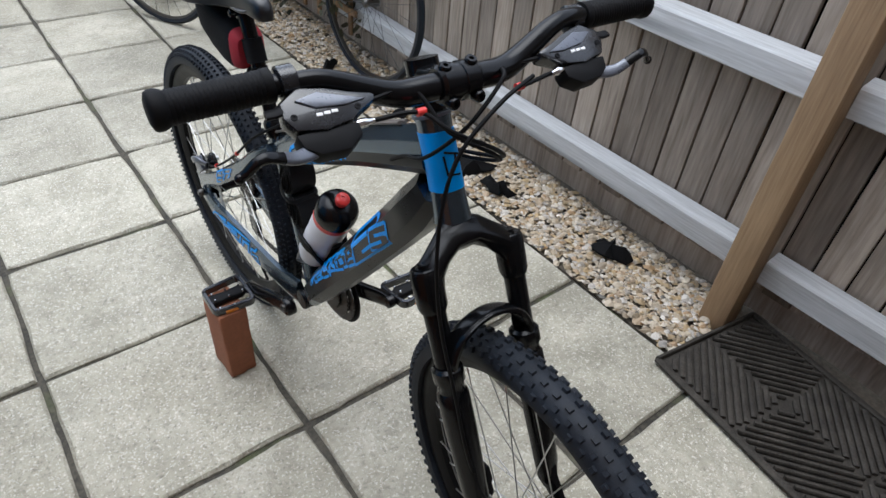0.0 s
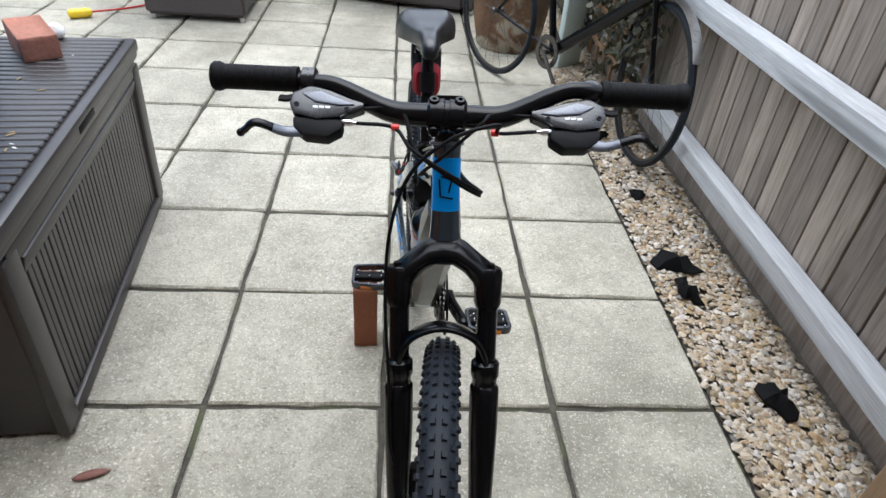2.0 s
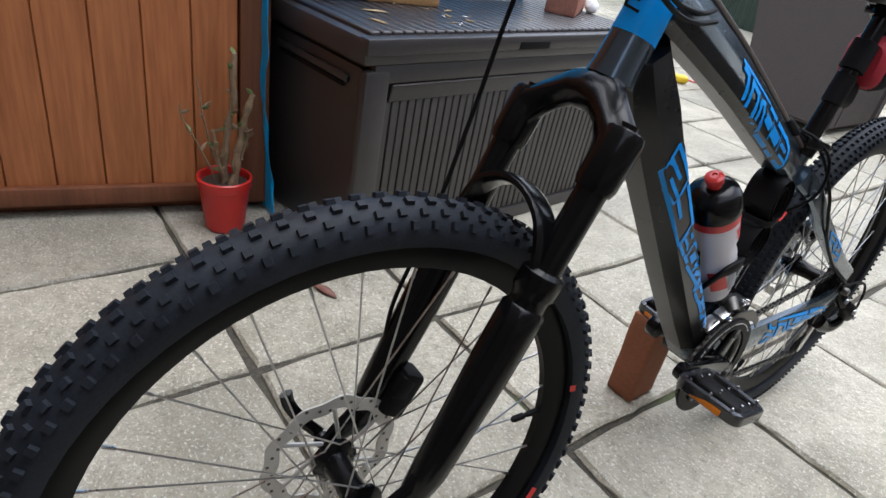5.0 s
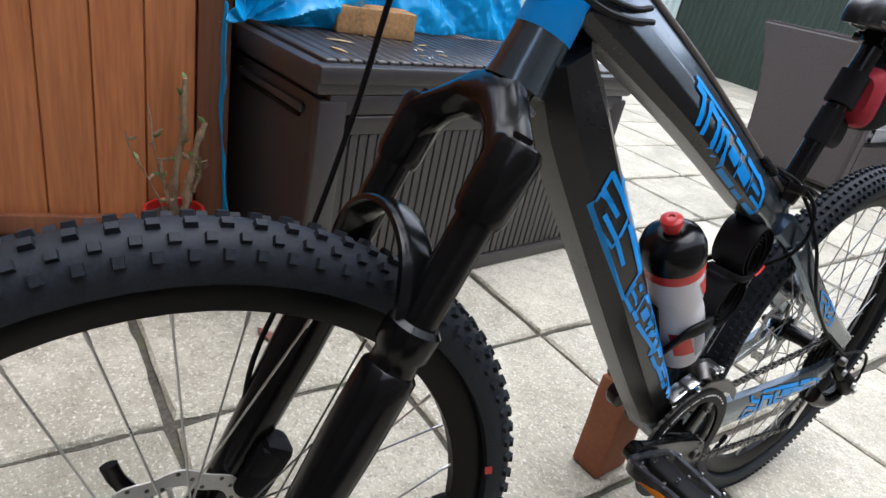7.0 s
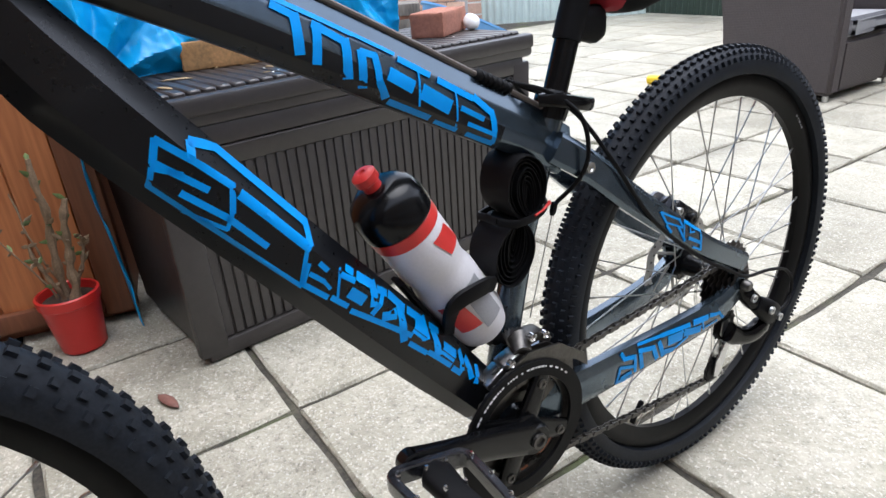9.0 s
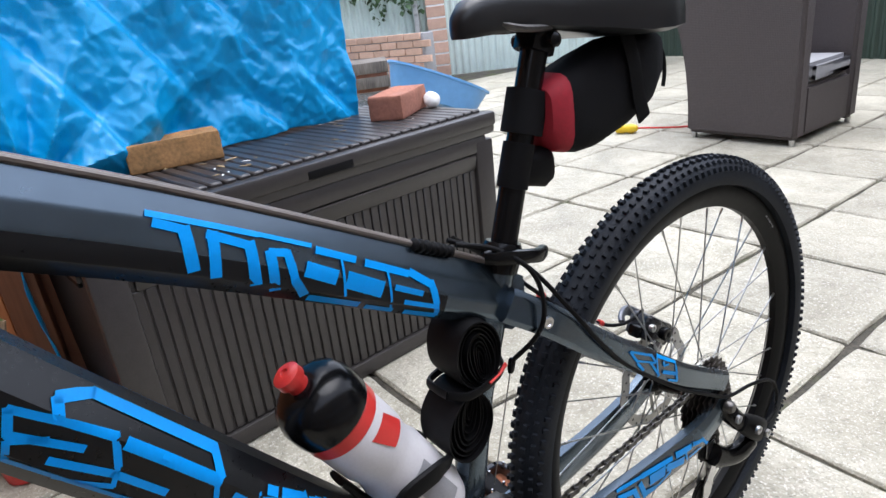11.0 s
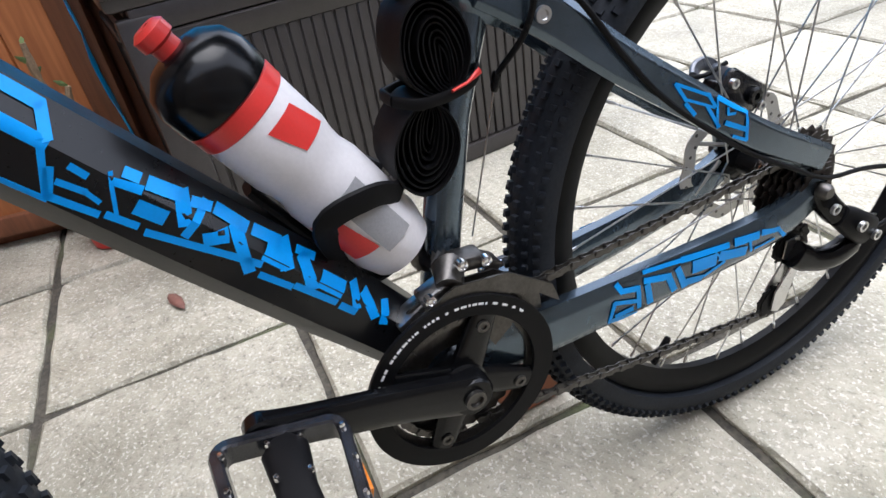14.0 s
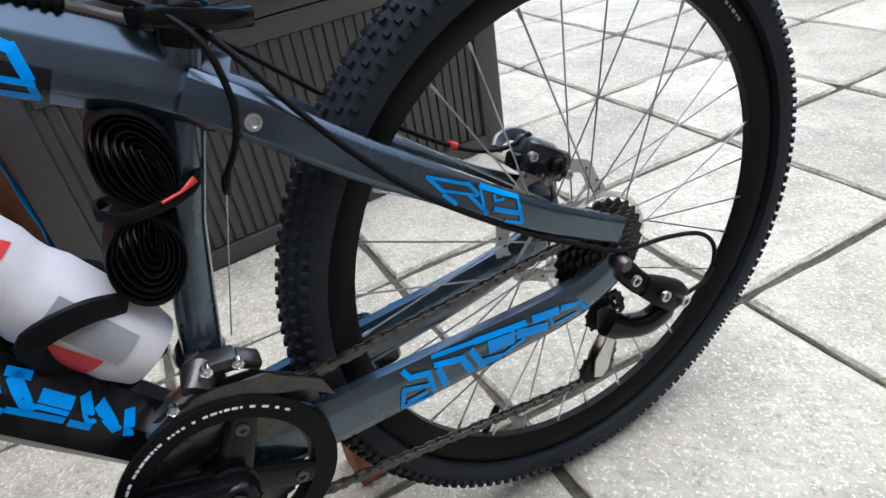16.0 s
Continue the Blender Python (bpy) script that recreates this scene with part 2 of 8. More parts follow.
M_HOUSING = material("grey_brown_cable_sleeve", (0.125, 0.105, 0.092), 0.38, spread=0.12, size=60, fine=300, bump=0.03, spec=0.5)
M_BLACK = material("satin_black_alloy", (0.0034, 0.0036, 0.0042), 0.2, spread=0.12, size=60, fine=400, bump=0.02, spec=0.26)
# rubber and plastic parts; also black pieces that paint shade in gaps and slots
M_MATT = material("black_rubber_plastic_and_shade", (0.0042, 0.0042, 0.0048), 0.55, spread=0.15, size=80, fine=600, bump=0.1, spec=0.14)
M_GRIP = material("grip_rubber", (0.0044, 0.0044, 0.005), 0.62, spread=0.15, size=80, fine=900, bump=0.3, spec=0.14)
M_TYRE = material("tyre_rubber", (0.0135, 0.0165, 0.0220), 0.58, spread=0.4, size=14, fine=300, bump=0.25, spec=0.2)
M_RIM = material("black_rim", (0.004, 0.004, 0.0045), 0.42, spread=0.1, size=60, fine=300, bump=0.02, spec=0.12)
M_STEEL = material("bright_steel", (0.55, 0.55, 0.55), 0.3, 1.0, 0.1, 40, 300, 0.03)
M_CHROME = material("chrome", (0.75, 0.75, 0.76), 0.14, 1.0, 0.05, 40, 300, 0.02)
M_PEDAL = material("scuffed_pedal_alloy", (0.020, 0.021, 0.025), 0.22, 0.2, 0.6, 60, 260, 0.05, second=(0.005, 0.005, 0.006), spec=0.7, coat=0.3)
M_DKSTEEL = material("dark_steel", (0.10, 0.095, 0.09), 0.38, 0.9, 0.25, 60, 300, 0.05)
M_SHELL = material("silver_grey_resin", (0.115, 0.125, 0.150), 0.30, 0.35, 0.10, 60, 400, 0.02, coat=0.3)
M_SHIFT = material("grey_shifter_resin", (0.008, 0.0088, 0.0115), 0.26, spread=0.10, size=60, fine=400, bump=0.02, coat=0.3, spec=0.55)
M_SADDLE = material("saddle_vinyl", (0.0050, 0.0056, 0.0072), 0.36, spread=0.1, size=60, fine=900, bump=0.10, spec=0.5, coat=0.15)
M_BAG = material("black_nylon", (0.005, 0.005, 0.006), 0.85, spread=0.2, size=200, fine=900, bump=0.3, spec=0.2)
M_RED = material("red_plastic", (0.62, 0.035, 0.03), 0.35, spread=0.06, size=40, fine=400, bump=0.02)
M_REDFAB = material("red_nylon", (0.33, 0.012, 0.025), 0.75, spread=0.15, size=200, fine=900, bump=0.25)
M_BOTTLE = material("translucent_bottle", (0.66, 0.645, 0.66), 0.4, spread=0.05, size=20, fine=300, bump=0.03)
M_WHITE = material("white_print", (0.80, 0.80, 0.80), 0.4, spread=0.04, size=20, fine=300, bump=0.0)
M_AMBER = material("amber_reflector", (0.55, 0.16, 0.01), 0.2, spread=0.1, size=200, fine=600, bump=0.2)
M_YELLOW = material("yellow_plastic", (0.80, 0.55, 0.02), 0.4, spread=0.05, size=40, fine=300, bump=0.02)
M_TUB = material("blue_plastic_tub", (0.13, 0.34, 0.66), 0.4, spread=0.08, size=20, fine=300, bump=0.03)
M_MAT = material("rubber_mat", (0.042, 0.037, 0.031), 0.75, spread=0.55, size=20, fine=200, bump=0.4, spec=0.25)
M_CLOTH = material("black_membrane", (0.005, 0.005, 0.0055), 0.8, spread=0.2, size=40, fine=400, bump=0.3, spec=0.15)
M_DRY = material("dead_leaf", (0.33, 0.24, 0.13), 0.8, spread=0.3, size=60, fine=300, bump=0.3)
M_REDLEAF = material("red_fallen_leaf", (0.19, 0.085, 0.065), 0.7, spread=0.25, size=60, fine=300, bump=0.3)


# ---- mesh helpers ----
def link(name, bm, mat, parent=None, label="", smooth=True, base=None):
    me = bpy.data.meshes.new(name)
    bmesh.ops.recalc_face_normals(bm, faces=bm.faces)
    bm.to_mesh(me)
    bm.free()
    me.materials.append(mat)
    if smooth:
        me.polygons.foreach_set("use_smooth", [True] * len(me.polygons))
        me.set_sharp_from_angle(angle=radians(38))
    ob = new(name, me)
    if parent is not None:
        ob.parent = parent
        ob.matrix_parent_inverse = Matrix.Translation(parent.location).inverted() if parent.type == "EMPTY" else Matrix()
    if label:
        tagged(ob, label)
    return ob


def part(name, bm, mat, parent, label="", smooth=True):
    """One mesh object under a thing or a part; vertices are given in the world's metres."""
    return link(name, bm, mat, parent, label, smooth)


def root(name, at, label, category, group="", kind=""):
    e = new(name)
    e.location = at
    e.empty_display_size = 0.05
    return tagged(e, label, category, group, kind)


def thing(name, bm, mat, label, category, group="", kind="", smooth=True):
    return tagged(link(name, bm, mat, smooth=smooth), label, category, group, kind)


def add_box(bm, center, size, bevel=0.0, turn=0.0, tilt=(0, 0), segs=2, m=None):
    """A bevelled block; turn about z, tilt about x and y, in degrees."""
    sub = bmesh.new()
    bmesh.ops.create_cube(sub, size=1.0)
    for v in sub.verts:
        v.co = Vector((v.co.x * size[0], v.co.y * size[1], v.co.z * size[2]))
    if bevel:
        bmesh.ops.bevel(sub, geom=sub.edges[:] + sub.verts[:], offset=bevel, segments=segs, affect="EDGES", profile=0.5)
    mat = (m or Matrix()) @ pose(*center, tilt[0], tilt[1], turn)
    merge(bm, sub, mat)
    return bm


def merge(bm, sub, mat=None):
    """Adds sub, turned by mat, to bm."""
    if mat is not None:
        bmesh.ops.transform(sub, matrix=mat, verts=sub.verts)
    vs = [bm.verts.new(v.co) for v in sub.verts]
    sub.verts.index_update()
    for f in sub.faces:
        try:
            bm.faces.new([vs[v.index] for v in f.verts])
        except ValueError:
            pass
    sub.free()
    return bm


def axes_to(direction, side=None):
    z = Vector(direction).normalized()
    ref = Vector(side) if side is not None else (Vector((1, 0, 0)) if abs(z.x) < 0.9 else Vector((0, 1, 0)))
    x = (ref - z * ref.dot(z)).normalized()
    return x, z.cross(x), z


def smooth_path(pts, steps=6):
    """Catmull-Rom through the points."""
    p = [Vector(q) for q in pts]
    p = [p[0] * 2 - p[1]] + p + [p[-1] * 2 - p[-2]]
    out = []
    for i in range(1, len(p) - 2):
        for k in range(steps):
            t = k / steps
            a, b, c, d = p[i - 1], p[i], p[i + 1], p[i + 2]
            out.append(0.5 * (2 * b + (c - a) * t + (2 * a - 5 * b + 4 * c - d) * t * t + (3 * b - a - 3 * c + d) * t ** 3))
    out.append(p[-2])
    return out


def sweep(bm, pts, secs, n=12, side=(1, 0, 0), power=2.0, caps=True):
    """A tube along pts; secs: one (half width along side, half height) or one for each point; power above 2 squares the section."""
    pts = [Vector(p) for p in pts]
    if not isinstance(secs, list):
        secs = [secs if isinstance(secs, tuple) else (secs, secs)] * len(pts)
    rings = []
    for i, p in enumerate(pts):
        d = pts[min(i + 1, len(pts) - 1)] - pts[max(i - 1, 0)]
        ref = Vector(side)
        if abs(d.normalized().dot(ref)) > 0.97:
            ref = Vector((0, 0, 1)) if abs(d.normalized().z) < 0.9 else Vector((0, 1, 0))
        x, y, _ = axes_to(d, ref)
        a, b = secs[i]
        ring = []
        for k in range(n):
            w = 2 * math.pi * (k + 0.5) / n
            c, s = math.cos(w), math.sin(w)
            e = 2.0 / power
            ring.append(bm.verts.new(p + x * (a * math.copysign(abs(c) ** e, c)) + y * (b * math.copysign(abs(s) ** e, s))))
        rings.append(ring)
    for r0, r1 in zip(rings, rings[1:]):
        for k in range(n):
            bm.faces.new((r0[k], r0[(k + 1) % n], r1[(k + 1) % n], r1[k]))
    if caps:
        bm.faces.new(rings[0][::-1])
        bm.faces.new(rings[-1])
    return bm


def lathe(bm, profile, center, axis, n=24, closed=False, side=None):
    """Turns (radius, along) pairs about an axis through center."""
    x, y, z = axes_to(axis, side)
    c = Vector(center)
    rings = []
    for r, h in profile:
        rings.append([bm.verts.new(c + z * h + (x * math.cos(2 * math.pi * k / n) + y * math.sin(2 * math.pi * k / n)) * max(r, 1e-4)) for k in range(n)])
    pairs = list(zip(rings, rings[1:])) + ([(rings[-1], rings[0])] if closed else [])
    for r0, r1 in pairs:
        for k in range(n):
            bm.faces.new((r0[k], r0[(k + 1) % n], r1[(k + 1) % n], r1[k]))
    if not closed:
        bm.faces.new(rings[0][::-1])
        bm.faces.new(rings[-1])
    return bm


def rod(bm, a, b, r, n=10):
    return lathe(bm, [(r, 0), (r, (Vector(b) - Vector(a)).length)], a, Vector(b) - Vector(a), n)


def plate(bm, outline, thick, place):
    """A flat outline (2D) given thickness, placed by the function place(u, v, w)."""
    top = [bm.verts.new(place(u, v, thick)) for u, v in outline]
    low = [bm.verts.new(place(u, v, 0)) for u, v in outline]
    bm.faces.new(top)
    bm.faces.new(low[::-1])
    k = len(outline)
    for i in range(k):
        bm.faces.new((low[i], low[(i + 1) % k], top[(i + 1) % k], top[i]))
    return bm


def prism(bm, outline, thick, place, bevel=0.002, segs=2):
    """A flat outline given thickness, with eased edges."""
    sub = bmesh.new()
    plate(sub, outline, thick, place)
    bmesh.ops.recalc_face_normals(sub, faces=sub.faces)
    bmesh.ops.bevel(sub, geom=sub.edges[:], offset=bevel, segments=segs, affect="EDGES", profile=0.6)
    return merge(bm, sub)


def B():
    return bmesh.new()


# ---- ground, paving, gravel ----
PITCH = 0.46


def rect_sheet(x0, y0, x1, y1, z, thick):
    bm = B()
    add_box(bm, ((x0 + x1) / 2, (y0 + y1) / 2, z - thick / 2), (x1 - x0, y1 - y0, thick))
    return bm


thing("ground", rect_sheet(-60, -60, 60, 60, -0.03, 0.2), M_EARTH, "dark bare earth under and round the paved yard", "ground", kind="structure")
patio = thing("pavement", rect_sheet(-8.0, -3.2, 1.372, 8.0, -0.014, 0.03), M_JOINT, "square pale concrete slab paving with dark sunken joints", "paving", kind="structure")
thing("gravel_bed", rect_sheet(1.375, -3.2, 1.74, 8.0, -0.012, 0.03), M_EARTH, "strip of earth under the gravel beside the fence", "ground", kind="structure")


# ---- fence ----
FENCE_X = 1.70


def board_mesh(seed, w=0.0825, h=1.62):
    r = random.Random(seed)
    bm = B()
    bow = r.uniform(-0.004, 0.004)
    for z0, z1 in ((0.0, h),):
        sub = bmesh.new()
        bmesh.ops.create_cube(sub, size=1.0)
        for v in sub.verts:
            thick = 0.017
            v.co = Vector((v.co.x * thick + (bow if v.co.z > 0 else 0), v.co.y * w, z0 if v.co.z < 0 else z1 + r.uniform(-0.006, 0.006)))
        bmesh.ops.bevel(sub, geom=sub.edges[:], offset=0.002, segments=1, affect="EDGES")
        merge(bm, sub)
    me = bpy.data.meshes.new("board")
    bm.to_mesh(me)
    bm.free()
    me.materials.append(M_FENCE)
    return me


def build_fence():
    bm = B()
    sweep(bm, [(FENCE_X + 0.035, -3.0, 0.07), (FENCE_X + 0.035, 5.6, 0.07)], (0.012, 0.075), 8, power=8)
    fence = thing("wall_fence", bm, M_FENCE, "weathered brown featherboard fence with grey rails and square posts", "fence", kind="structure")
    for z in (0.195, 0.70):
        bm = B()
        for y0, y1 in ((-3.0, -0.388), (-0.306, 5.6)):
            s = bmesh.new()
            prof = [(-0.001, -0.048), (-0.05, -0.040), (-0.054, -0.036), (-0.054, 0.030), (-0.048, 0.036), (-0.001, 0.046)]
            r0 = [s.verts.new((FENCE_X - 0.012 + u, y0, z + v)) for u, v in prof]
            r1 = [s.verts.new((FENCE_X - 0.012 + u, y1, z + v)) for u, v in prof]
            for i in range(6):
                s.faces.new((r0[i], r0[(i + 1) % 6], r1[(i + 1) % 6], r1[i]))
            s.faces.new(r0)
            s.faces.new(r1[::-1])
            merge(bm, s)
        part("rail", bm, M_RAIL, fence, "silvery grey weathered wooden rail", smooth=False)
    for y in (-0.347,):
        bm = B()
        add_box(bm, (FENCE_X - 0.098, y, 0.80), (0.078, 0.078, 1.66), 0.006)
        part("post", bm, M_POST, fence, "pale brown square timber post with a knot")
    # black sheet added behind the boards so the gaps between them look shaded
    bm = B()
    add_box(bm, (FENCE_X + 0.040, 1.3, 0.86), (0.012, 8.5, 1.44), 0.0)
    part("backing", bm, M_MATT, fence, "black sheet behind the boards painting the shade in their gaps")
    meshes = [board_mesh(i) for i in range(5)]
    r = random.Random(3)
    y = -2.9
    k = 0
    while y < 5.5:
        ob = new("board", meshes[k % 5])
        ob.parent = fence
        ob.matrix_basis = pose(FENCE_X + 0.004 + r.uniform(-0.004, 0.004), y, 0.10 + r.uniform(-0.01, 0.01), r.uniform(-0.25, 0.25), 0, r.uniform(-1.5, 1.5))
        y += 0.088
        k += 1
    return fence


build_fence()


# ---- shed ----
SHED = pose(-0.662, -0.178, 0, 0, 0, -12.3)


def build_shed():
    bm = B()
    add_box(bm, (-0.62, -0.95, 1.1), (1.20, 1.88, 2.2), 0.004, m=SHED)
    shed = thing("wall_shed", bm, M_SHEDTRIM, "orange-brown stained tongue and groove wooden shed wall", "shed", kind="structure")
    y = -0.075
    while y > -1.9:
        b = B()
        add_box(b, (-0.008, y - 0.055, 1.08), (0.022, 0.1112, 2.08), 0.0028, segs=1, m=SHED)
        part("board", b, M_SHED, shed)
        y -= 0.112
    b = B()
    add_box(b, (-0.004, -0.033, 1.1), (0.05, 0.075, 2.15), 0.004, m=SHED)
    part("corner_trim", b, M_SHEDTRIM, shed, "dark brown vertical corner batten")
    b = B()
    add_box(b, (0.008, -1.0, 0.06), (0.03, 1.85, 0.05), 0.004, m=SHED)
    part("skirt_board", b, M_SHEDTRIM, shed)
    return shed


build_shed()

# ---- far boundary: metal sheds and fences that close the yard ----


def corrugated(name, a, b, h, mat, label, z0=0.0, pitch=0.09, depth=0.018):
    a, b = Vector(a), Vector(b)
    d = (b - a)
    L = d.length
    d.normalize()
    nrm = Vector((-d.y, d.x, 0))
    bm = B()
    k = int(L / pitch) * 4
    rows = []
    for i in range(k + 1):
        s = L * i / k
        off = depth if i % 4 in (1, 2) else 0.0
        p = a + d * s + nrm * off
        q = p + nrm * -0.03
        rows.append([bm.verts.new((p.x, p.y, z0)), bm.verts.new((p.x, p.y, z0 + h)), bm.verts.new((q.x, q.y, z0 + h)), bm.verts.new((q.x, q.y, z0))])
    for r0, r1 in zip(rows, rows[1:]):
        for j in range(4):
            bm.faces.new((r0[j], r0[(j + 1) % 4], r1[(j + 1) % 4], r1[j]))
    bm.faces.new(rows[0][::-1])
    bm.faces.new(rows[-1])
    return thing(name, bm, mat, label, "wall", kind="structure", smooth=False)


corrugated("wall_west", (-8.5, 1.6, 0), (-4.6, 6.7, 0), 2.2, M_MINT, "pale mint green corrugated metal shed wall")
corrugated("wall_north", (-4.80, 6.80, 0), (1.6, 5.9, 0), 2.3, M_DKGREEN, "dark green corrugated metal wall behind the yard")
# unseen wall, added tall and dark to keep light off faces turned south
bm = B()
add_box(bm, (-1.1, -1.76, 2.7), (5.6, 0.25, 5.4), 0.01)
thing("wall_south", bm, M_BLOCKER, "plain dark brown unseen wall added to block light from the south", "wall", kind="structure")
corrugated("wall_west_near", (-4.0, -2.5, 0), (-8.5, 1.55, 0), 2.1, M_MINT, "plain pale wall closing the yard beyond the shed")

# ---- bicycle ----
# the bicycle leans a little on the brick under its far pedal and stands slightly askew
BIKE = pose(0.560, 0, 0, 0, -0.8, 1.2)


def Q(y, z, off=0.0):
    """A place on the bicycle: along it, up, and out of its middle plane."""
    return BIKE @ Vector((off, y, z))


def P(y, z, off=0.0):
    """The same, with the rear end drawn out a little."""
    return BIKE @ Vector((off, y + 0.06 * max(0.0, y - 0.15), z))


bike = root("bicycle", (0.56, 0.0, 0.0), "dark blue-black mountain bike with blue graphics standing on slabs", "bicycle")
BB = (0.097, 0.293)
REAR = (0.502, 0.338)
HUB = (0.523, 0.338)
R_TYRE = 0.3405

# the front assembly turns a little about the steering axis
STEER_AXIS = Vector((0, 0.404, 0.915))
STEER = Matrix.Translation((0, -0.328, 0.77)) @ Matrix.Rotation(radians(-5.8), 4, STEER_AXIS) @ Matrix.Translation((0, 0.328, -0.77))
FORK = BIKE @ STEER


def FW(y, z, off=0.0):
    return FORK @ Vector((off, y, z))


FRONT = (-0.5746, 0.3395)
R_FRONT = 0.3415
DT = smooth_path([P(-0.285, 0.805), P(-0.262, 0.765), P(-0.212, 0.695), P(-0.068, 0.508), P(0.024, 0.392), P(BB[0] - 0.008, BB[1] + 0.012)], 5)
DT_A = [0.024 + 0.008 * min(1, i / 7) for i in range(26)]
DT_B = [0.027 + 0.007 * min(1, i / 6) - 0.006 * max(0, i - 19) / 6 for i in range(26)]
TT = smooth_path([P(-0.275, 0.858), P(-0.19, 0.818), P(-0.077, 0.762), P(0.096, 0.668), P(0.162, 0.632), P(0.205, 0.604)], 5)
TT_A = [0.021] * 26
TT_B = [0.031 - 0.00012 * i for i in range(26)]
SS = [(0.180, 0.616, 0.021), (0.222, 0.584, 0.034), (0.280, 0.533, 0.040), (0.35, 0.478, 0.046), (0.42, 0.424, 0.053), (0.508, 0.370, 0.057)]
CS = [(BB[0] + 0.02, BB[1] + 0.004, 0.026), (0.18, 0.296, 0.036), (0.26, 0.298, 0.042), (0.37, 0.302, 0.049), (0.46, 0.312, 0.056), (0.512, 0.337, 0.057)]
# half sections of the faceted tubes, from the underside to the top: (across, up)
DT_FACETS = [(0.50, -1.0), (1.0, -0.50), (1.0, 0.44), (0.36, 1.0)]
TT_FACETS = [(0.66, -1.0), (1.0, -0.66), (1.0, -0.18), (0.70, 0.40), (0.20, 1.0)]
SS_FACETS = [(0.55, -1.0), (1.0, -0.72), (1.0, 0.66), (0.50, 1.0)]
CS_FACETS = [(0.60, -1.0), (1.0, -0.62), (1.0, 0.30), (0.55, 1.0)]


def stay(points, side):
    return smooth_path([P(y, z, side * off) for y, z, off in points], 5)


def faceted(bm, pts, secs, facets, grow=0.0, bevel=0.10):
    """A tube of flat facets with eased corners along pts; secs: half width and half height at each point."""
    loop = facets + [(-u, v) for u, v in reversed(facets)]
    eased = []
    k = len(loop)
    for i in range(k):
        a, b, c = (Vector(loop[(i + j) % k]) for j in (-1, 0, 1))
        eased += [b + (a - b).normalized() * min(bevel, (a - b).length * 0.4), b * 0.992 + (a + c) * 0.004, b + (c - b).normalized() * min(bevel, (c - b).length * 0.4)]
    rings = []
    for i, p in enumerate(pts):
        d = pts[min(i + 1, len(pts) - 1)] - pts[max(i - 1, 0)]
        x, y, _ = axes_to(d, (1, 0, 0))
        y = y if y.z > 0 else -y
        a, b = secs[i]
        rings.append([bm.verts.new(p + x * (q.x * (a + grow)) + y * (q.y * (b + grow))) for q in eased])
    k = len(eased)
    for r0, r1 in zip(rings, rings[1:]):
        for i in range(k):
            bm.faces.new((r0[i], r0[(i + 1) % k], r1[(i + 1) % k], r1[i]))
    bm.faces.new(rings[0][::-1])
    bm.faces.new(rings[-1])
    return bm


